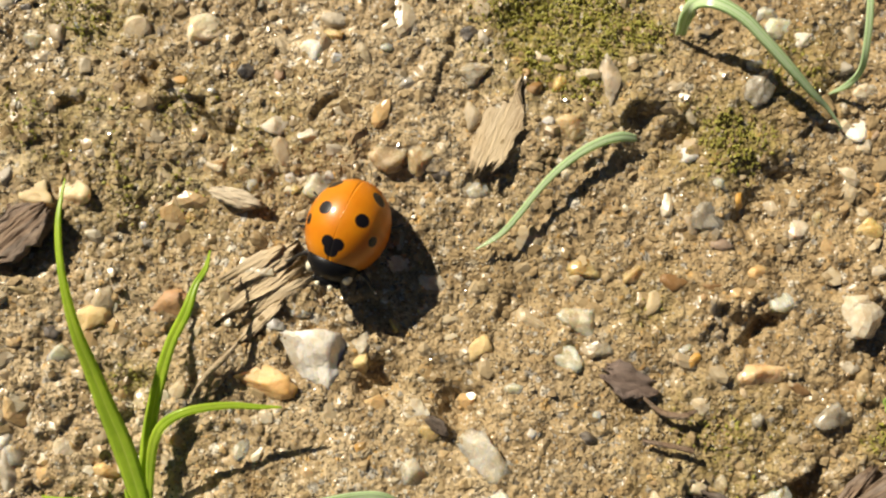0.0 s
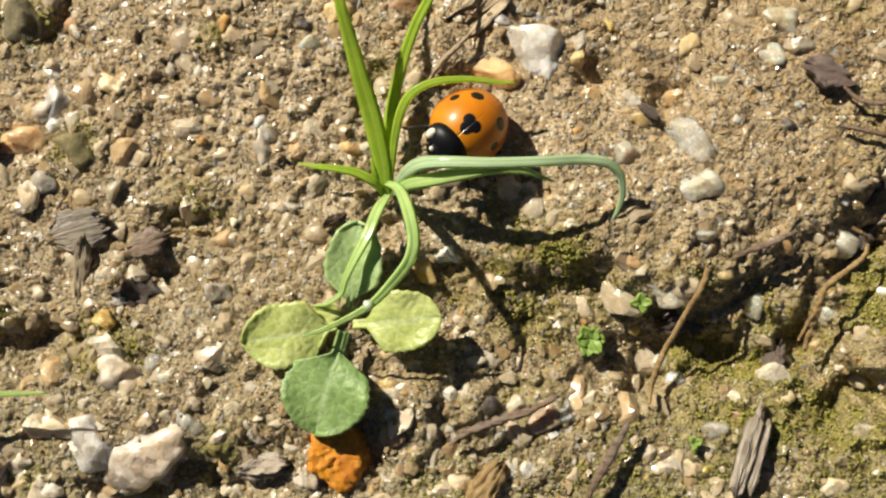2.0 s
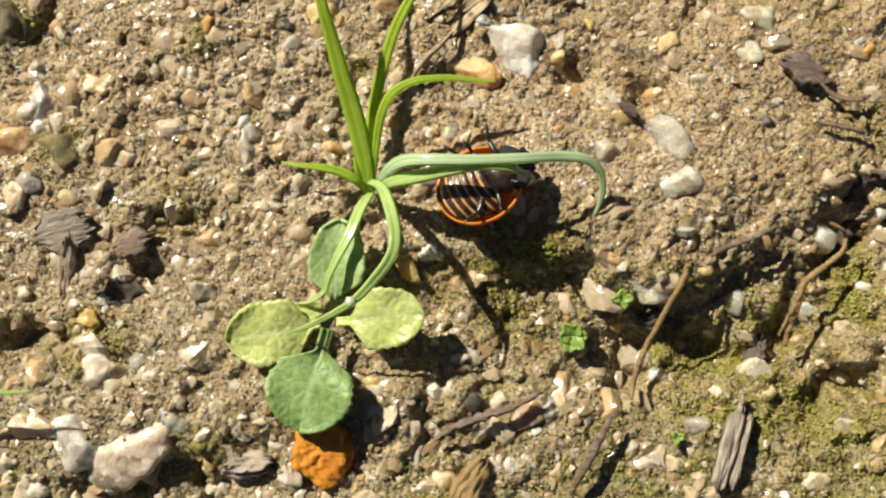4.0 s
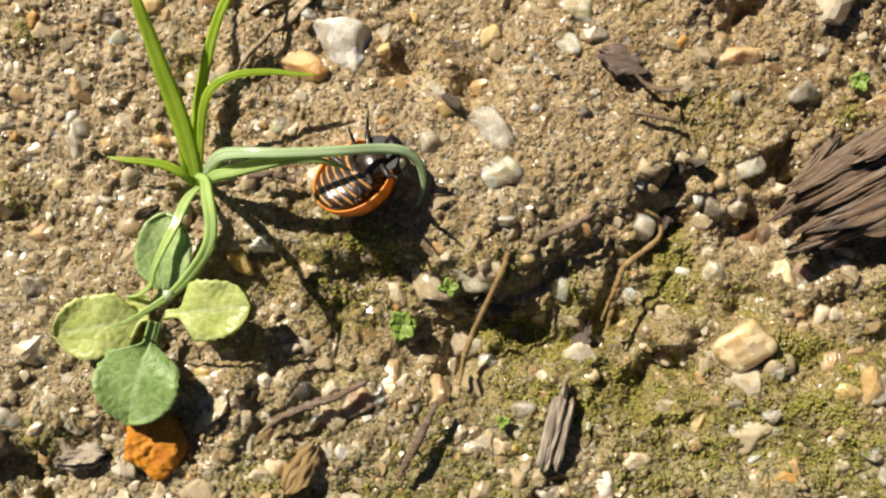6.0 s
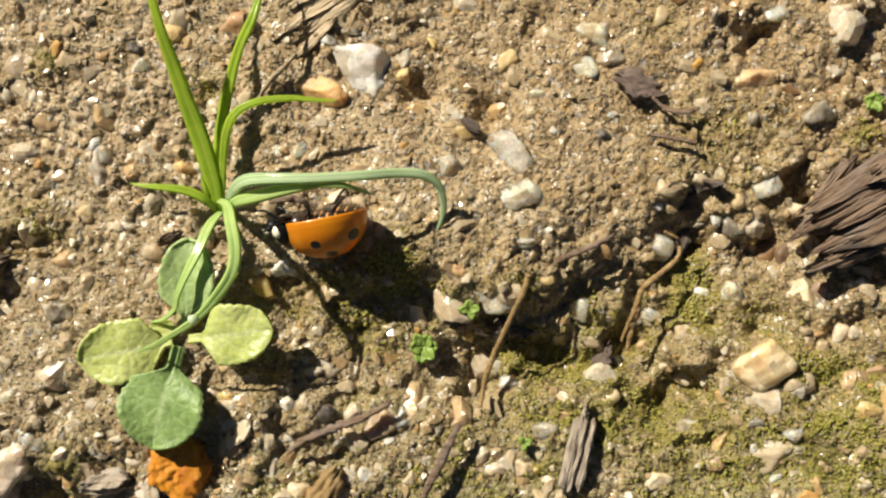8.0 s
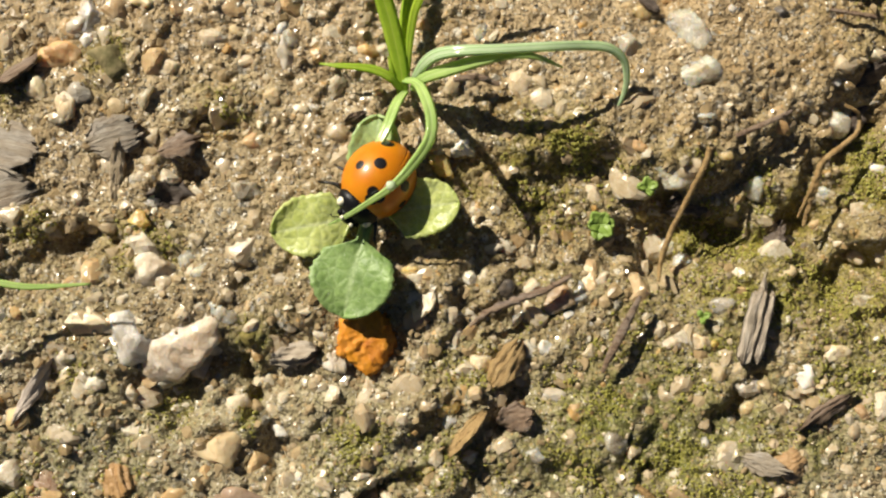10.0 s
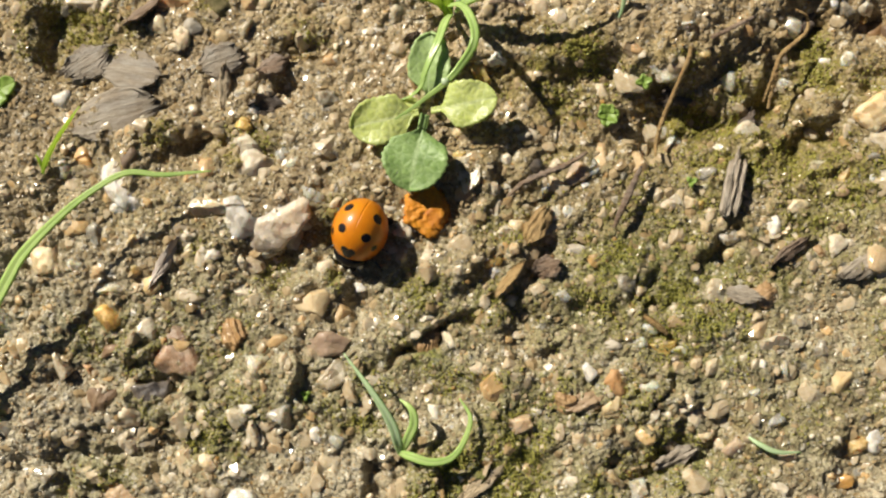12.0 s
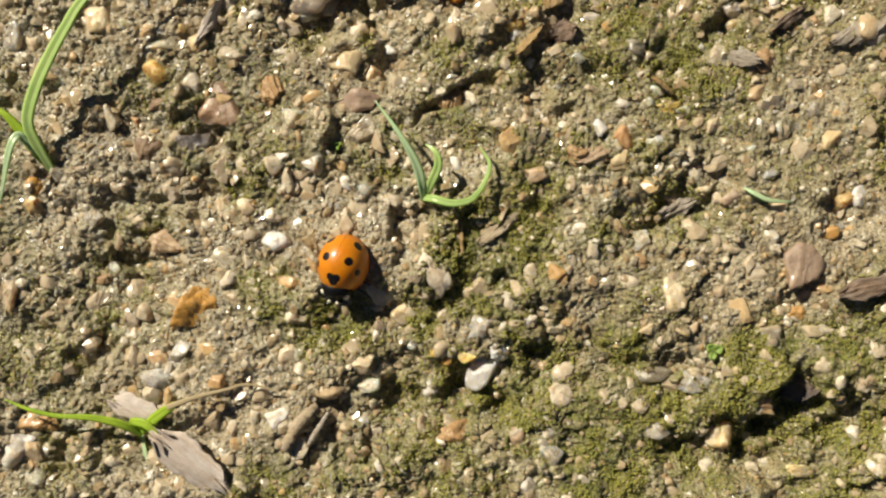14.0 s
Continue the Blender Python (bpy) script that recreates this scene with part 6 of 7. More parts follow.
# ---- wood, roots and litter ----
chunk = tagged(base_at("wood_chunk", 27.59, -13.09), "dark weathered chunk of wood with a splintered end", "wood")
slab("wood_core", 29.89, -12.39, 12.5, 6.4, 27, WOOD_DARK, 2.2, 0.1, 31, 0.2, 0.22, chunk, taper=-0.25)
slab("splinter", 26.83, -10.95, 9.6, 1.5, 31, WOOD_DARK, 0.6, 1.55, 32, 0.1, 0.3, chunk)
slab("splinter", 26.08, -12.85, 9.2, 1.4, 30, WOOD_DARK, 0.5, 1.6, 33, 0.1, 0.3, chunk)
slab("splinter", 27.21, -14.38, 9.4, 1.5, 27, WOOD_DARK, 0.6, 1.5, 34, 0.1, 0.3, chunk)
slab("splinter", 26.84, -16.09, 8.0, 1.5, 22, WOOD_DARK, 0.9, 1.2, 35, 0.1, 0.3, chunk)
slab("splinter", 24.56, -11.52, 4.6, 0.9, 50, WOOD_DARK, 0.7, 1.0, 36, 0.1, 0.3, chunk)
slab("splinter", 23.62, -13.99, 4.2, 0.9, 42, WOOD_DARK, 0.7, 1.1, 37, 0.1, 0.3, chunk)
slab("splinter", 29.47, -9.62, 6.4, 1.6, 33, WOOD_DARK, 0.9, 1.8, 38, 0.1, 0.3, chunk)

for k in range(9):
    r = np.random.RandomState(300 + k)
    u, v = r.uniform(-3.4, 2.6), -2.6 + 0.62 * k
    slab("splinter", 28.2 + u * 0.87 - v * 0.49, -12.6 + u * 0.49 + v * 0.87, r.uniform(4.5, 8.0), r.uniform(0.4, 0.7), 28 + r.uniform(-4, 4), WOOD_DARK, 0.4, 1.75 + 0.2 * r.rand(), 310 + k, 0.06, 0.25, chunk)

stick = tagged(base_at("stick", 6.62, -30.85), "short split grey stick on mossy soil", "stick")
slab("splinter", 6.35, -30.62, 5.6, 1.1, 76, WOOD_GREY, 0.8, 0.5, 41, 0.1, 0.12, stick, blunt=0.9)
slab("splinter", 7.25, -30.73, 5.0, 0.6, 77, WOOD_GREY, 0.7, 0.45, 42, 0.1, 0.12, stick, blunt=0.9)
slab("splinter", 7.17, -28.38, 2.6, 0.5, 80, WOOD_GREY, 0.6, 0.6, 43, 0.1, 0.2, stick)

root_a = tagged(base_at("root", 2.25, -20.89), "thin dry brown root on damp soil", "root")
tube([(3.24, -17.88, 0.9, 0.50), (2.87, -19.11, 1, 0.46), (2.07, -20.84, 1, 0.43), (1.29, -22.59, 0.9, 0.43), (0.48, -24.53, 0.8, 0.47), (0.07, -26.08, 0.7, 0.39), (-0.17, -27.36, 0.4, 0.23)], ROOT, "strand", root_a, seed=51)
root_b = tagged(base_at("root", 11.74, -18.86), "forked dry root hanging over a hollow", "root")
tube([(12.68, -14.93, 1.2, 0.23), (13.83, -15.66, 1.3, 0.27), (13.78, -16.79, 1.3, 0.35), (12.73, -17.75, 1.2, 0.39), (11.42, -18.84, 1, 0.43), (10.84, -20.25, 0.9, 0.39), (10.37, -21.60, 0.7, 0.31), (10.04, -22.78, 0.4, 0.20)], ROOT, "strand", root_b, seed=52, rough=0.2)
tube([(11.02, -19.87, 0.9, 0.43), (10.78, -21.21, 0.8, 0.43), (10.39, -23.44, 0.5, 0.27)], ROOT, "strand", root_b, seed=53)
tagged(tube([(-22.81, -18.14, 0.3, 0.31), (-22.48, -19.31, 0.6, 0.35), (-22.10, -20.29, 0.6, 0.31)], ROOT, "root", seed=54), "thin pale root beside the seedling", "root")
tagged(tube([(-21.34, -55.70, 0.3, 0.48), (-21.13, -57.28, 0.4, 0.48), (-21.05, -59.39, 0.4, 0.37)], ROOT, "root", seed=55), "thin reddish brown root", "root")
tagged(tube([(-13.92, -30.52, 0.5, 0.28), (-12.48, -29.41, 0.7, 0.55), (-10.49, -28.60, 0.8, 0.66), (-8.52, -27.93, 0.8, 0.62), (-6.50, -26.85, 0.6, 0.34)], WOOD_DARK, "twig", seed=56, rough=0.38), "split dark brown twig on damp soil", "twig")
tagged(tube([(-1.67, -28.36, 0.9, 0.20), (-2.30, -29.54, 0.9, 0.43), (-3.09, -31.13, 0.8, 0.55), (-3.81, -32.53, 0.7, 0.47), (-4.42, -33.87, 0.5, 0.24)], WOOD_DARK, "twig", seed=57, rough=0.2), "pointed grey-brown twig on soil", "twig")
tagged(tube([(-16.01, -5.55, 0.5, 0.25), (-14.91, -4.14, 0.8, 0.45), (-13.86, -3.10, 0.9, 0.42), (-13.08, -2.17, 0.9, 0.21)], WOOD_PALE, "twig", seed=58, rough=0.2), "thin pale splinter leaning on a pebble", "twig")
tagged(tube([(11.98, -5.52, 0.5, 0.21), (12.99, -6.37, 0.6, 0.38), (14.17, -6.63, 0.7, 0.45), (15.26, -6.31, 0.5, 0.21)], WOOD_DARK, "twig", seed=59), "short dark curved twig", "twig")
tagged(tube([(-2.01, -42.04, 0.4, 0.45), (-0.94, -42.93, 0.5, 0.62), (0.00, -43.77, 0.4, 0.40)], ROOT, "twig", seed=60), "tiny brown twig on soil", "twig")
tagged(tube([(-39.25, -78.90, 0.4, 0.79), (-38.29, -77.13, 0.7, 1.13), (-37.10, -75.69, 0.8, 1.24), (-35.97, -74.47, 0.6, 0.68)], WOOD_PALE, "twig", seed=61, rough=0.25), "broken pale stalk on mossy soil", "twig")
tagged(tube([(-36.93, -78.61, 0.4, 0.51), (-36.01, -77.14, 0.6, 0.68), (-34.85, -75.28, 0.5, 0.45)], WOOD_GREY, "twig", seed=62), "thin brown stalk on mossy soil", "twig")
tagged(tube([(5.14, -17.02, 0.5, 0.35), (6.57, -16.43, 0.7, 0.47), (7.93, -15.85, 0.8, 0.39), (9.12, -15.26, 0.6, 0.24)], WOOD_DARK, "twig", seed=63), "thin dark twig over a hollow", "twig")
tagged(tube([(13.42, -8.41, 0.5, 0.20), (14.96, -8.74, 0.6, 0.35), (11.86, -8.13, 0.5, 0.24)], WOOD_DARK, "twig", seed=64), "tiny dark twig on soil", "twig")
tagged(tube([(-14.93, -12.72, 1, 0.35), (-13.37, -12.51, 1.1, 0.54), (-11.63, -13.04, 0.7, 0.31)], WOOD_DARK, "twig", seed=65), "dark glossy curved twig under the grass", "twig")


def litter(name, x, y, length, width, turn, material, label, category, height=0.5, z=0.1, seed=1, warp=0.3, tilt=0.0, ragged=0.35, taper=0.0):
    return tagged(slab(name, x, y, length, width, turn, material, height, z, seed, warp, ragged, tilt=tilt, taper=taper), label, category)


def fibres(name, x, y, length, width, turn, material, label, category, count, seed):
    """Flaking bark: thin torn fibres side by side."""
    r = np.random.RandomState(seed)
    root = tagged(base_at(name, x, y, float(ground_z(x, y))), label, category)
    c, s = math.cos(radians(turn)), math.sin(radians(turn))
    for i in range(count):
        u, v = r.uniform(-0.22, 0.22) * length, ((i + 0.5) / count - 0.5) * width
        slab("fibre", x + u * c - v * s, y + u * s + v * c, length * r.uniform(0.45, 0.85), 1.6 * width / count * r.uniform(0.8, 1.5), turn + r.uniform(-11, 11), material, 0.26, -0.08 + 0.15 * r.rand(), seed + i, 0.12, 0.35, root)
    return root


litter("wood_chip", -13.44, 6.94, 3.4, 1.15, -16, CHIP_PALE, "short pale split wood chip", "wood chip", 0.7, 0.25, 71, 0.08, 0.0, 0.2)
fibres("bark_flake", -12.01, 1.08, 7.2, 3.6, 38, BARK_TAN, "pale flaking fibrous bark on the soil", "bark", 8, 172)
litter("wood_chip", -27.01, 4.80, 4.4, 3.2, 40, WOOD_DARK, "dark broken wood chip", "wood chip", 1.1, 0.4, 75)
litter("leaf_scrap", 3.22, 11.41, 6.0, 3.0, 66, BARK_TAN, "torn pinkish tan dead leaf scrap", "dead leaf", 0.3, 0.0, 176, 0.15, 0.0, 0.3, 0.35)
litter("humus_lump", 11.23, -4.42, 3.4, 2.3, -15, HUMUS_BROWN, "dark purplish crumbly humus lump", "humus", 0.7, -0.15, 178, 0.4, ragged=0.35)
litter("bark_flake", -49.45, -16.65, 5.8, 4.0, -10, SLATE, "grey striped bark flake on soil", "bark", 0.45, -0.1, 78, 0.25, 0.0, 0.22)
litter("bark_flake", -51.26, -20.95, 8.6, 4.8, 12, SLATE, "flat grey-brown bark flake edged with moss", "bark", 0.5, -0.3, 79, 0.25, 0.0, 0.14)
litter("bark_flake", -53.67, -15.75, 4.4, 3.2, 30, SLATE, "dark bark flake on soil", "bark", 0.6, 0.1, 80)
litter("bark_flake", -35.48, -17.06, 3.0, 2.0, 20, WOOD_DARK, "dark ridged bark flake", "bark", 0.7, 0.2, 81)
litter("bark_flake", -40.67, -16.28, 4.0, 3.0, 15, SLATE, "flat pale brown litter flake", "litter", 0.5, 0.1, 82)
litter("wood_chip", -40.33, -18.94, 4.2, 0.9, 85, WOOD_PALE, "flat pale wood sliver", "wood chip", 0.35, 0.3, 83)
litter("bark_flake", -47.87, -11.13, 4.0, 1.3, 35, WOOD_DARK, "reddish dark bark flake", "bark", 0.6, 0.3, 84)
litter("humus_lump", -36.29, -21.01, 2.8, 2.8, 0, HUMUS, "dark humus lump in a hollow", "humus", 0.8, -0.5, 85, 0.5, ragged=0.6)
litter("leaf_scrap", -46.56, -35.27, 4.6, 1.0, 60, DEAD_LEAF, "narrow reddish dead leaf scrap", "dead leaf", 0.3, 0.3, 86)
litter("wood_chip", -26.85, -32.31, 3.0, 1.3, 5, WOOD_GREY, "grey weathered wood chip", "wood chip", 0.7, 0.3, 87)
litter("wood_chip", -14.20, -38.13, 3.6, 1.0, 48, ROOT, "wedge of olive brown wood on mossy soil", "wood chip", 0.6, 0.4, 88)
litter("bark_flake", -11.28, -33.33, 4.0, 2.0, 55, ROOT, "brown bark flake on mossy soil", "bark", 0.9, 0.3, 89)
litter("leaf_scrap", 6.88, -40.42, 3.2, 1.6, -15, SLATE, "crumpled brown leaf scrap", "dead leaf", 0.5, 0.2, 90, 0.6)
litter("bark_flake", 11.47, -36.66, 3.6, 1.2, 35, WOOD_DARK, "dark thin bark flake", "bark", 0.5, 0.3, 91)
litter("bark_flake", -10.71, -37.29, 2.6, 2.2, 20, WOOD_DARK, "purplish dark bark flake", "bark", 0.8, 0.3, 92)
litter("dead_leaf", -48.75, -80.15, 8.2, 3.7, -42, DEAD_LEAF, "curled greyish pink dead leaf", "dead leaf", 0.35, 1.0, 93, 0.4, 6)
litter("dead_leaf", -54.63, -74.94, 5.4, 2.6, -25, DEAD_LEAF, "folded brown dead leaf", "dead leaf", 0.35, 0.8, 94, 0.5, -6)
fibres("wood_chip", -17.26, -56.60, 6.2, 1.5, 46, WOOD_PALE, "olive weathered wood sliver", "wood chip", 3, 195)
litter("wood_chip", 18.42, -63.20, 6.2, 2.0, 12, WOOD_DARK, "dark weathered wood chip", "wood chip", 1.0, 0.4, 96)
fibres("wood_chip", 18.01, -38.06, 5.6, 1.5, 32, SLATE, "brown wood sliver on soil", "wood chip", 3, 197)
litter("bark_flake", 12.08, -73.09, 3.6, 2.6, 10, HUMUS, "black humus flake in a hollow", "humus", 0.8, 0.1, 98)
litter("wood_chip", -26.96, -32.76, 3.2, 1.6, 8, WOOD_GREY, "dark grey weathered wood chip", "wood chip", 0.8, 0.3, 99)
litter("bark_flake", 0.34, -55.19, 3.6, 1.5, 25, SLATE, "dark fibrous litter on soil", "humus", 0.7, 0.0, 100, 0.5, ragged=0.6)
litter("leaf_scrap", -0.70, -7.31, 1.6, 0.8, -40, HUMUS, "dark curled leaf scrap", "dead leaf", 0.5, 0.4, 101)
litter("leaf_scrap", -22.33, -15.15, 1.6, 0.7, 35, WOOD_DARK, "dark purplish leaf scrap", "dead leaf", 0.3, 0.3, 102)


# black humus lumps; their black also deepens the shade of these hollows
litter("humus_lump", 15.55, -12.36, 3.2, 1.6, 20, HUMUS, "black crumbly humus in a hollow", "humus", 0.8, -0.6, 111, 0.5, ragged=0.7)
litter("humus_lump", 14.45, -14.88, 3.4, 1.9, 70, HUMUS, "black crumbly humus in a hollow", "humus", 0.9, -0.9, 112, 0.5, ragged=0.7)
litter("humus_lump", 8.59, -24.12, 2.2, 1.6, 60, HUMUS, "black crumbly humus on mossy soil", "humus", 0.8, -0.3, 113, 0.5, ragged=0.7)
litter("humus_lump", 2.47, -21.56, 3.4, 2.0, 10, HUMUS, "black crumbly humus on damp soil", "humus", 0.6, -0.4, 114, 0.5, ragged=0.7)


# ---- moss cushions ----
def moss_cushions(count, seed):
    """Low granular moss: many tiny rounded tufts heaped where the moss patches are."""
    r = np.random.RandomState(seed)
    bv = np.array([(1, 0, 0), (-1, 0, 0), (0, 1, 0), (0, -1, 0), (0, 0, 1), (0, 0, -1)], float)
    bf = np.array([(0, 2, 4), (2, 1, 4), (1, 3, 4), (3, 0, 4), (2, 0, 5), (1, 2, 5), (3, 1, 5), (0, 3, 5)])
    x, y = r.uniform(-72, 35, count * 16), r.uniform(-88, 24, count * 16)
    lump = crumbs(x, y, 1.1, 2)
    patchy = np.clip(0.5 + 1.4 * vnoise(x / 1.9, y / 1.9, 4), 0, 1)
    keep = r.rand(len(x)) < np.clip(moss_at(x, y) * 1.35 - 0.30, 0, 1) ** 1.2 * (0.1 + lump) * patchy
    x, y, lump = x[keep][:count], y[keep][:count], lump[keep][:count]
    n = len(x)
    s = r.uniform(0.035, 0.115, n)
    v = bv[None] * (1 + 0.7 * r.randn(n, len(bv), 1).clip(-1.1, 2.2)) * s[:, None, None]
    a = r.rand(n) * 6.28
    p, q = v[..., 0].copy(), v[..., 1].copy()
    v[..., 0], v[..., 1] = p * np.cos(a)[:, None] - q * np.sin(a)[:, None], p * np.sin(a)[:, None] + q * np.cos(a)[:, None]
    v += np.stack([x, y, ground_z(x, y) + 0.22 * lump * r.rand(n)], 1)[:, None]
    f = (bf[None] + (np.arange(n) * len(bv))[:, None, None]).reshape(-1, 3)
    return tagged(new("moss", mesh_from("moss", v.reshape(-1, 3) * MM, f, MOSS_GREEN, False)), "low olive green moss on damp soil", "moss", kind="stuff")


moss_cushions(50000, 5)


# ---- the ladybird ----
def shell_material():
    """Glossy orange wing case with the black spots, in the shell's own millimetres."""
    m, nt, s = nodes_of("orange wing case")
    c = nt.nodes.new("ShaderNodeTexCoord")
    sep = nt.nodes.new("ShaderNodeSeparateXYZ")
    link(nt, c.outputs["Object"], sep.inputs[0])
    k = 1 / MM
    ax = calc(nt, 'MULTIPLY', calc(nt, 'ABSOLUTE', sep.outputs[0]), k)
    ay, az = calc(nt, 'MULTIPLY', sep.outputs[1], k), calc(nt, 'MULTIPLY', sep.outputs[2], k)
    wob = calc(nt, 'MULTIPLY_ADD', noise_node(nt, 0.5, 3), 0.22, -0.11)
    mask = None
    for x, y, r, sx in ((1.2, -0.25, 0.42, 1.15), (2.08, 0.60, 0.34, 1.0), (1.45, -2.0, 0.46, 1.2), (0.30, 1.62, 0.42, 1.0), (0.0, 2.0, 0.50, 0.9)):
        z = dome_z(x, y)
        d = None
        for v, o, w in ((ax, x, 1 / sx), (ay, y, 1.0), (az, z, 1.0)):
            q = calc(nt, 'POWER', calc(nt, 'MULTIPLY', calc(nt, 'SUBTRACT', v, o), w), 2.0)
            d = q if d is None else calc(nt, 'ADD', d, q)
        e = calc(nt, 'DIVIDE', calc(nt, 'SUBTRACT', calc(nt, 'SQRT', d), r), 0.05)
        mask = e if mask is None else calc(nt, 'MINIMUM', mask, e)
    mask = calc(nt, 'ADD', mask, calc(nt, 'MULTIPLY', wob, 6.0))
    f = nt.nodes.new("ShaderNodeMath")
    f.operation, f.use_clamp = 'MULTIPLY_ADD', True
    link(nt, mask, f.inputs[0])
    f.inputs[1].default_value, f.inputs[2].default_value = -1.0, 0.5
    col = ramp(nt, noise_node(nt, 1.8, 4), [(0.3, (0.71, 0.23, 0.004)), (0.7, (0.85, 0.34, 0.010))])
    col = mix(nt, f.outputs[0], col, (0.010, 0.008, 0.010))
    link(nt, col, s.inputs["Base Color"])
    s.inputs["Roughness"].default_value = 0.38
    s.inputs["Specular IOR Level"].default_value = 0.4
    s.inputs["Coat Weight"].default_value, s.inputs["Coat Roughness"].default_value = 0.6, 0.16
    bump(nt, s, noise_node(nt, 0.09, 2), 0.012, 0.5)
    tr = nt.nodes.new("ShaderNodeBsdfTranslucent")
    link(nt, mix(nt, f.outputs[0], (1.0, 0.42, 0.02), (0.01, 0.01, 0.01)), tr.inputs[0])
    mx = nt.nodes.new("ShaderNodeMixShader")
    mx.inputs[0].default_value = 0.3
    link(nt, s.outputs[0], mx.inputs[1])
    link(nt, tr.outputs[0], mx.inputs[2])
    link(nt, mx.outputs[0], nt.nodes["Material Output"].inputs[0])
    return m


A_W, A_F, A_R, A_H = 2.58, 3.0, 3.0, 2.9      # wing cases: half width, front and rear length, height (mm)


def dome_z(x, y):
    b = A_F if y > 0 else A_R
    q = 1 - (x / A_W) ** 2 - (y / b) ** 2
    return A_H * max(q, 0.0) ** 0.46


def plain(name, col, rough=0.3, coat=0.0, vary=0.25):
    m, nt, s = nodes_of(name)
    c = ramp(nt, noise_node(nt, 0.7, 4), [(0.3, tuple(v * (1 - vary) for v in col)), (0.7, tuple(min(1, v * (1 + vary)) for v in col))])
    link(nt, c, s.inputs["Base Color"])
    s.inputs["Roughness"].default_value = rough
    s.inputs["Coat Weight"].default_value, s.inputs["Coat Roughness"].default_value = coat, 0.12
    bump(nt, s, noise_node(nt, 0.12, 2), 0.02, 0.6)
    return m


SHELL = shell_material()
BLACK = plain("black chitin", (0.006, 0.006, 0.007), 0.4, 0.0)
BLACK.node_tree.nodes["Principled BSDF"].inputs["Specular IOR Level"].default_value = 0.2
CREAM = plain("cream chitin", (0.80, 0.74, 0.55), 0.35, 0.4)
LEG_BLACK = plain("leg chitin", (0.018, 0.014, 0.012), 0.35, 0.4)
BELLY_BROWN = plain("brown belly edge", (0.50, 0.25, 0.085), 0.3, 0.6, 0.5)
BELLY_DARK = plain("dark belly", (0.030, 0.018, 0.012), 0.26, 0.6, 0.8)


def part(name, co, faces, material, parent, label="", smooth=True):
    """Links one mesh (mm, in its thing's space) under a thing or a part."""
    ob = new(name, mesh_from(name, np.asarray(co, float) * MM, faces, material, smooth))
    ob.parent = parent
    if label:
        ob["label"] = label
    return ob


def blob(center, half, level=3, squash=None):
    v, f = BALLS[level]
    v = v.copy()
    if squash is not None:
        v = squash(v)
    return v * np.array(half) + np.array(center), f


def elytron(side):
    """One wing case: half a dome from the suture to the rim, the rim slightly flared."""
    nu, nv = 40, 44
    co = []
    for i in range(nu + 1):
        rho = math.sin(0.5 * math.pi * i / nu)
        for j in range(nv + 1):
            a = -math.pi / 2 + math.pi * j / nv
            x, y = math.cos(a) * rho, math.sin(a) * rho
            b = A_F if y > 0 else A_R
            px, py = side * A_W * x, b * y
            q = max(0.0, 1 - rho * rho)
            z = A_H * q ** 0.46
            if rho > 0.985:
                px, py, z = px * 1.012, py * 1.012, z - 0.05
            co.append((px, py, z))
    faces = []
    for i in range(nu):
        for j in range(nv):
            a = i * (nv + 1) + j
            q = (a, a + nv + 1, a + nv + 2, a + 1)
            faces.append(q if side > 0 else q[::-1])
    ob = part("wing_case", co, faces, SHELL, beetle, "glossy orange wing case with black spots")
    sol = ob.modifiers.new("thickness", 'SOLIDIFY')
    sol.thickness, sol.offset = 0.13 * MM, -1
    return ob


def rod(points, material, name, parent, label="", sides=8):
    """A jointed rod through rows of (x, y, z, diameter)."""
    p = spline(points, 6 * len(points))
    t = np.gradient(p[:, :3], axis=0)
    t /= np.linalg.norm(t, axis=1, keepdims=True)
    ref = np.where(np.abs(t[:, 2:3]) > 0.9, np.array([[1.0, 0, 0]]), np.array([[0, 0, 1.0]]))
    s = np.cross(t, ref)
    s /= np.linalg.norm(s, axis=1, keepdims=True)
    u = np.cross(s, t)
    a = np.linspace(0, 2 * np.pi, sides, endpoint=False)
    r = np.maximum(p[:, 3:4], 0.03) / 2
    co = p[:, None, :3] + s[:, None] * (np.cos(a) * r)[..., None] + u[:, None] * (np.sin(a) * r)[..., None]
    n = len(p)
    faces = [(i * sides + j, i * sides + (j + 1) % sides, (i + 1) * sides + (j + 1) % sides, (i + 1) * sides + j) for i in range(n - 1) for j in range(sides)]
    faces += [tuple(range(sides - 1, -1, -1)), tuple(range((n - 1) * sides, n * sides))]
    return part(name, co.reshape(-1, 3), faces, material, parent, label)


beetle = tagged(new("ladybird"), "orange seven-spotted ladybird beetle with black head", "ladybird")
beetle.empty_display_size = 0.004
elytron(1), elytron(-1)

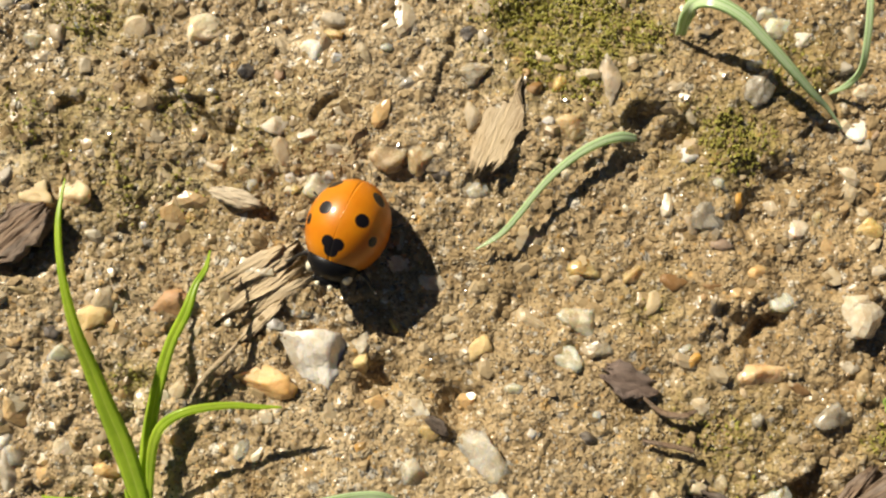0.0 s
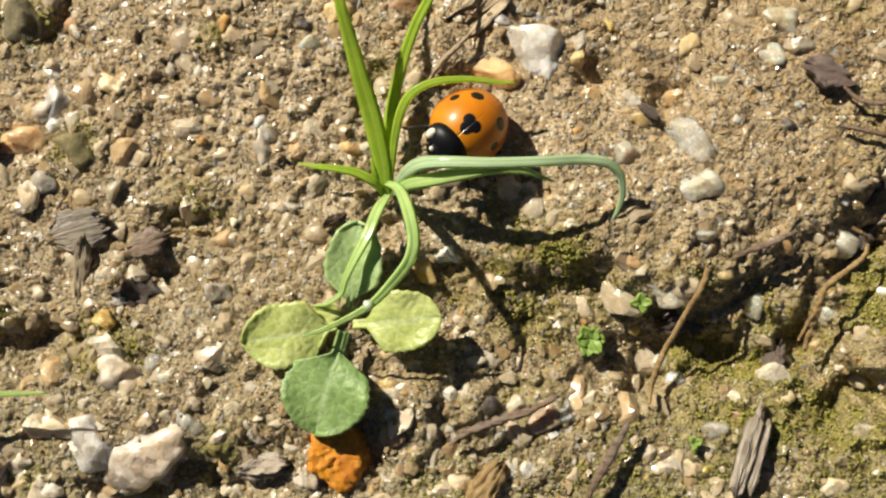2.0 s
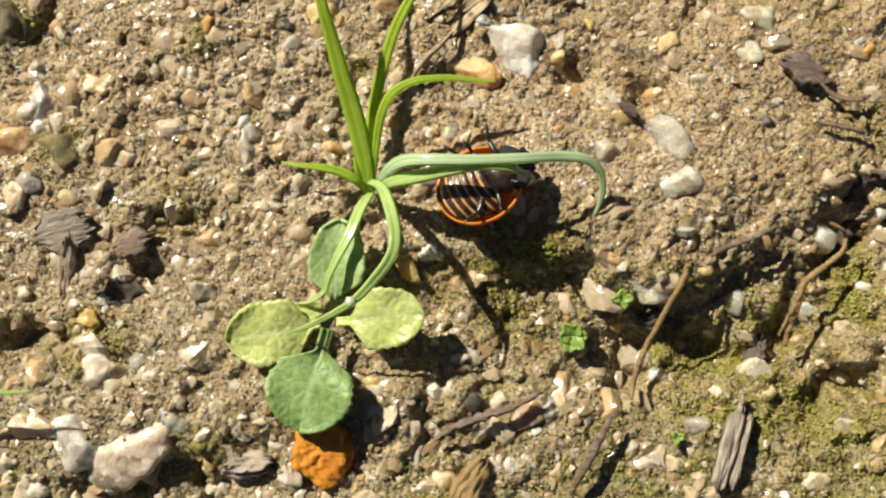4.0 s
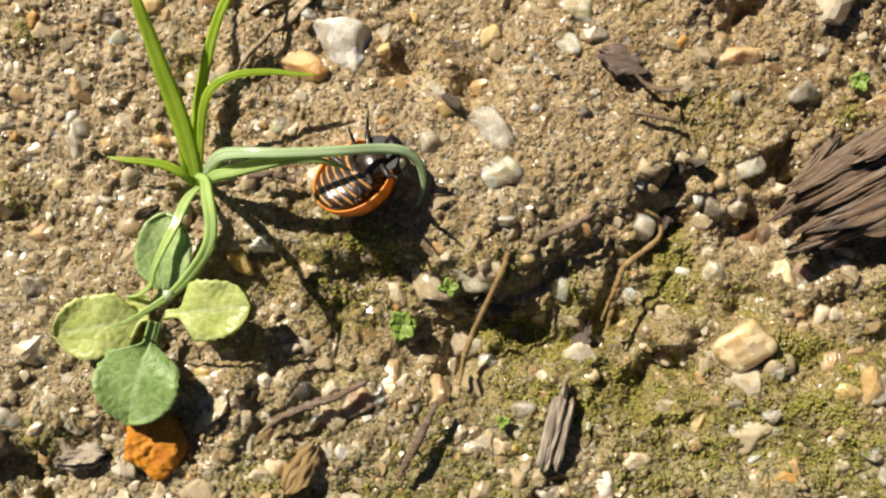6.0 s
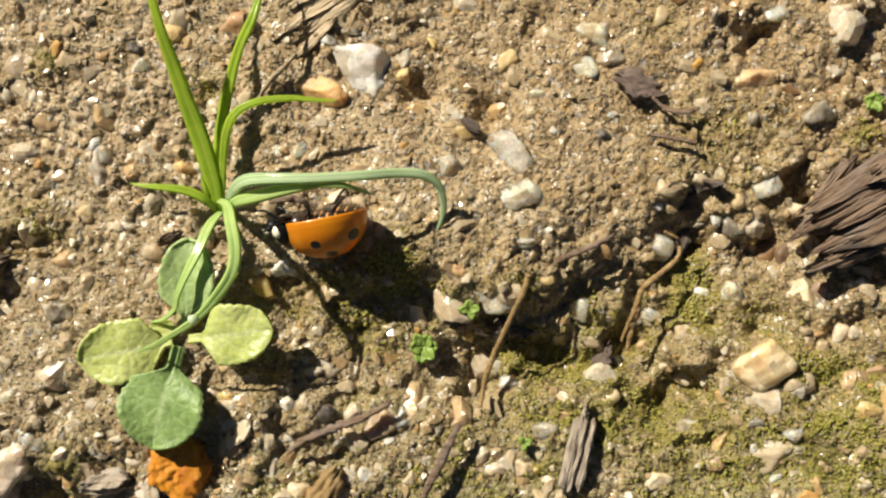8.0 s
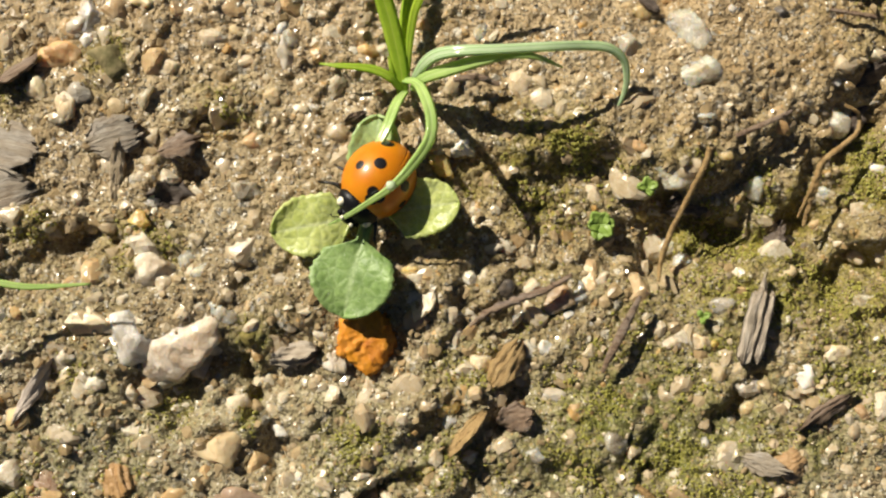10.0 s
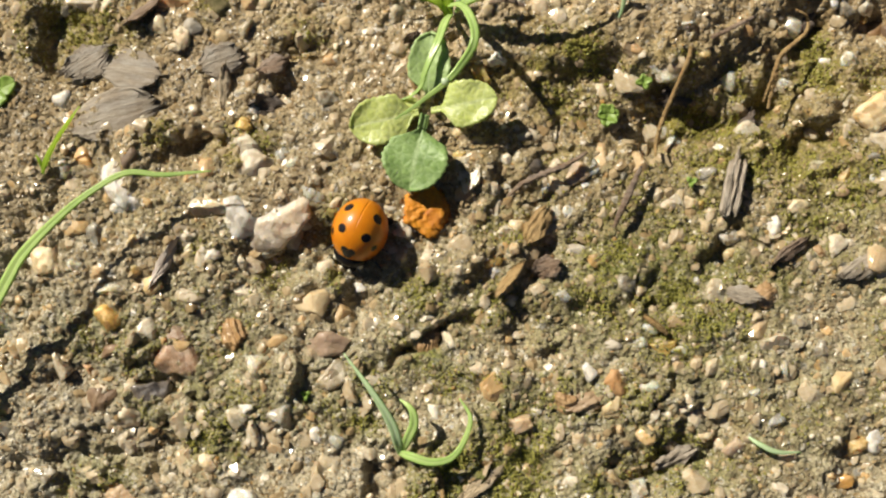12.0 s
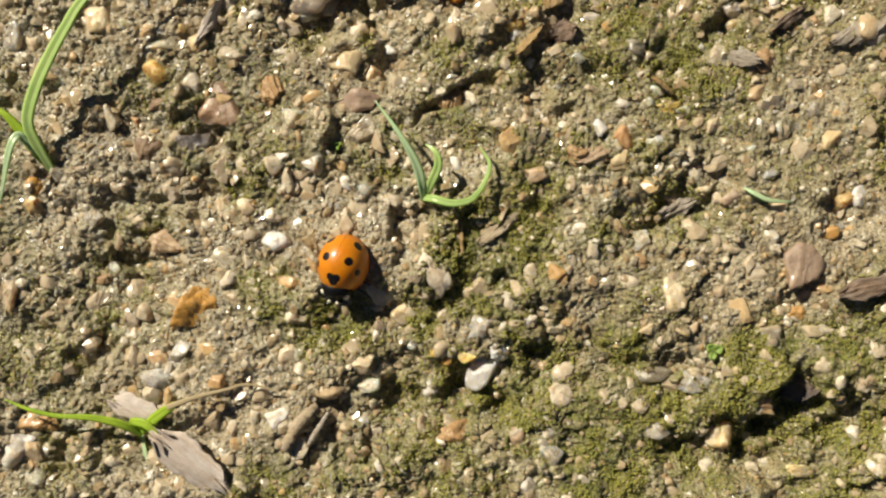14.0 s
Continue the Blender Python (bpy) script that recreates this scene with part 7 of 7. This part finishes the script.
pv, pf = blob((0, 2.62, 0.22), (1.66, 1.02, 1.40), 4, lambda v: np.stack([v[:, 0] * (1 - 0.12 * v[:, 1]), v[:, 1], np.maximum(v[:, 2], -0.25)], 1))
pronotum = part("pronotum", pv, pf, BLACK, beetle, "shiny black neck shield")
for side in (1, -1):
    cv, cf = blob((side * 1.17, 3.05, 0.42), (0.34, 0.40, 0.46), 3)
    part("white_patch", cv, cf, CREAM, pronotum, "cream white corner patch")
hv, hf = blob((0, 3.45, 0.05), (0.84, 0.60, 0.60), 3)
head = part("head", hv, hf, BLACK, beetle, "small black head")
for side in (1, -1):
    ev, ef = blob((side * 0.74, 3.66, 0.18), (0.20, 0.24, 0.24), 2)
    part("eye", ev, ef, BLACK, head)
    sv, sf = blob((side * 0.42, 3.95, 0.42), (0.17, 0.16, 0.14), 2)
    part("white_dot", sv, sf, CREAM, head, "cream white dot")
    rod([(side * 0.55, 4.0, 0.0, 0.10), (side * 0.80, 4.2, 0.02, 0.07), (side * 0.98, 4.28, 0.05, 0.08), (side * 1.12, 4.25, 0.06, 0.15)], LEG_BLACK, "antenna", beetle)

# underside: thorax and belly rings
tv, tf = blob((0, 1.6, 0.08), (1.45, 1.15, 0.74), 3, lambda v: np.stack([v[:, 0], v[:, 1], np.minimum(v[:, 2], 0.3)], 1))
part("thorax", tv, tf, BELLY_DARK, beetle, "black underside of the thorax")
ab, af = blob((0, -0.85, 0.12), (2.02, 2.1, 0.66), 3, lambda v: np.stack([v[:, 0], v[:, 1], np.minimum(v[:, 2], 0.2)], 1))
abdomen = part("abdomen", ab, af, BELLY_DARK, beetle, "dark brown belly")


def belly_plate(front, hind, lift, material, name, label):
    """One plate of the belly: a curved strip across it, its hind edge a little proud, its ends swept forward."""
    co, nu, ny = [], 26, 4
    for j in range(ny + 1):
        y = front + (hind - front) * j / ny
        r = math.sqrt(max(0.02, 1 - ((y + 0.85) / 2.2) ** 2))
        for i in range(nu + 1):
            a = math.radians(-84 + 168 * i / nu)
            rise = lift * (0.4 + 0.6 * j / ny)
            co.append(((2.05 * r) * math.sin(a), y + 0.45 * math.sin(a) ** 2 * r, 0.12 - (0.67 * r + rise) * math.cos(a)))
    faces = [(j * (nu + 1) + i, j * (nu + 1) + i + 1, (j + 1) * (nu + 1) + i + 1, (j + 1) * (nu + 1) + i) for j in range(ny) for i in range(nu)]
    ob = part(name, co, faces, material, abdomen, label)
    sol = ob.modifiers.new("thickness", 'SOLIDIFY')
    sol.thickness, sol.offset = 0.07 * MM, 0
    return ob


for i in range(6):
    y = 0.62 - 0.54 * i
    belly_plate(y, y - 0.40, 0.05, BELLY_DARK, "belly_ring", "dark brown belly ring")
    belly_plate(y - 0.36, y - 0.56, 0.07, BELLY_BROWN, "ring_edge", "orange-brown hind edge of a belly ring")

LEGS = []
for side in (1, -1):
    for row, (y, fwd) in enumerate(((2.0, 0.75), (0.9, 0.0), (-0.1, -0.8))):
        leg = new("leg")
        leg.parent = beetle
        leg["label"] = "thin black jointed leg"
        leg.empty_display_size = 0.001
        home = (side * 0.95, y, -0.35)
        leg.matrix_basis = pose(*(v * MM for v in home))
        rod([(0, 0, 0, 0.30), (side * 0.55, fwd * 0.28, 0.05, 0.46), (side * 1.12, fwd * 0.6, 0.10, 0.34)], LEG_BLACK, "thigh", leg)
        rod([(side * 1.10, fwd * 0.59, 0.10, 0.26), (side * 1.45, fwd * 0.95, -0.18, 0.24), (side * 1.72, fwd * 1.3, -0.45, 0.2)], LEG_BLACK, "shin", leg)
        rod([(side * 1.70, fwd * 1.28, -0.44, 0.16), (side * 1.88, fwd * 1.5, -0.52, 0.17), (side * 2.12, fwd * 1.7, -0.50, 0.10)], LEG_BLACK, "foot", leg)
        LEGS.append((leg, side, row, home))


# ---- what moves: the ladybird walks, falls on its back, struggles, rights itself and walks on ----
# seconds; x, y, z in mm; heading, pitch and roll in degrees
BEETLE_WAY = [
    (0, -6.20, 4.99, 0.95, -111, 6, 5),
    (0.5, -7.92, -2.73, 1.00, -111, -14, -0),
    (1, -11.90, -7.02, 1.20, -131, 6, 1),
    (1.5, -14.02, -9.32, 1.80, -139, 20, -4),
    (2, -13.20, -8.90, 1.30, -134, 42, -8),
    (2.5, -14.36, -9.94, 1.50, -84, 66, 0),
    (2.6, -14.18, -9.96, 1.70, -84, 70, 0),
    (2.65, -13.60, -11.30, 2.60, -97, 118, 0),
    (2.7, -13.58, -13.12, 2.40, -110, 172, 0),
    (3, -12.87, -12.56, 2.30, -123, 180, 0),
    (3.2, -12.84, -12.38, 2.30, -126, 180, 0),
    (4.2, -10.20, -12.90, 2.30, 22, 0, 160),
    (5.3, -7.39, -12.76, 2.30, -12, 0, 134),
    (5.5, -7.36, -13.05, 2.30, -9, 0, 134),
    (6, -7.40, -12.70, 2.30, 36, 0, 150),
    (6.5, -7.46, -12.48, 2.30, 88, 2, 178),
    (6.7, -7.12, -12.39, 2.30, 118, 0, 186),
    (6.8, -7.13, -12.30, 2.30, 148, 0, 195),
    (7, -8.62, -12.44, 2.30, 176, 0, 200),
    (7.2, -8.49, -12.24, 2.30, 182, 0, 205),
    (7.7, -9.90, -13.30, 2.30, 186, 0, 215),
    (8, -10.90, -13.80, 2.30, 190, 0, 262),
    (8.3, -12.00, -14.40, 2.10, 198, 0, 318),
    (8.6, -13.40, -15.00, 2.00, 212, 0, 352),
    (9, -15.70, -15.80, 2.00, 230, 0, 350),
    (9.3, -17.23, -16.40, 2.10, -118, 2, -12),
    (9.5, -18.53, -17.68, 1.80, -124, 15, -23),
    (10, -20.35, -19.90, 1.55, -127, 16, -22),
    (10.5, -22.55, -23.60, 2.05, -139, 7, -23),
    (11, -24.91, -27.04, 1.90, -103, -25, -1),
    (11.5, -25.87, -29.78, 1.30, -101, -19, 3),
    (12, -27.66, -33.08, 1.05, -115, -15, 0),
    (12.5, -31.74, -41.00, 1.00, -88, -5, 16),
    (13, -32.97, -48.62, 1.00, -95, 8, 2),
    (13.5, -32.37, -53.85, 1.05, -85, -14, -2),
    (14, -32.93, -60.25, 1.00, -104, 5, 7),
]


def motions():
    walk(beetle, [(t, Matrix.Translation((x * MM, y * MM, z * MM)) @ pose(0, 0, 0, 0, 0, h - 90) @ pose(0, 0, 0, p, 0, 0) @ pose(0, 0, 0, 0, r, 0))
                  for t, x, y, z, h, p, r in BEETLE_WAY])
    for n, (leg, side, row, home) in enumerate(LEGS):
        rows = []
        for k in range(141):
            t = k / 10
            on_back = 2.65 < t < 8.3
            beat = 5.2 if on_back else 12.0
            phase = beat * t + math.pi * ((row + (side > 0)) % 2) + (1.7 * n if on_back else 0)
            swing = (24 if on_back else 15) * math.sin(phase)
            lift = (20 + 12 * math.sin(0.7 * phase + n)) if on_back else 4 + 7 * max(0.0, math.cos(phase))
            rows.append((t, pose(*(v * MM for v in home), 0, -side * lift if not on_back else side * lift * 0.6, side * swing)))
        walk(leg, rows)


motions()
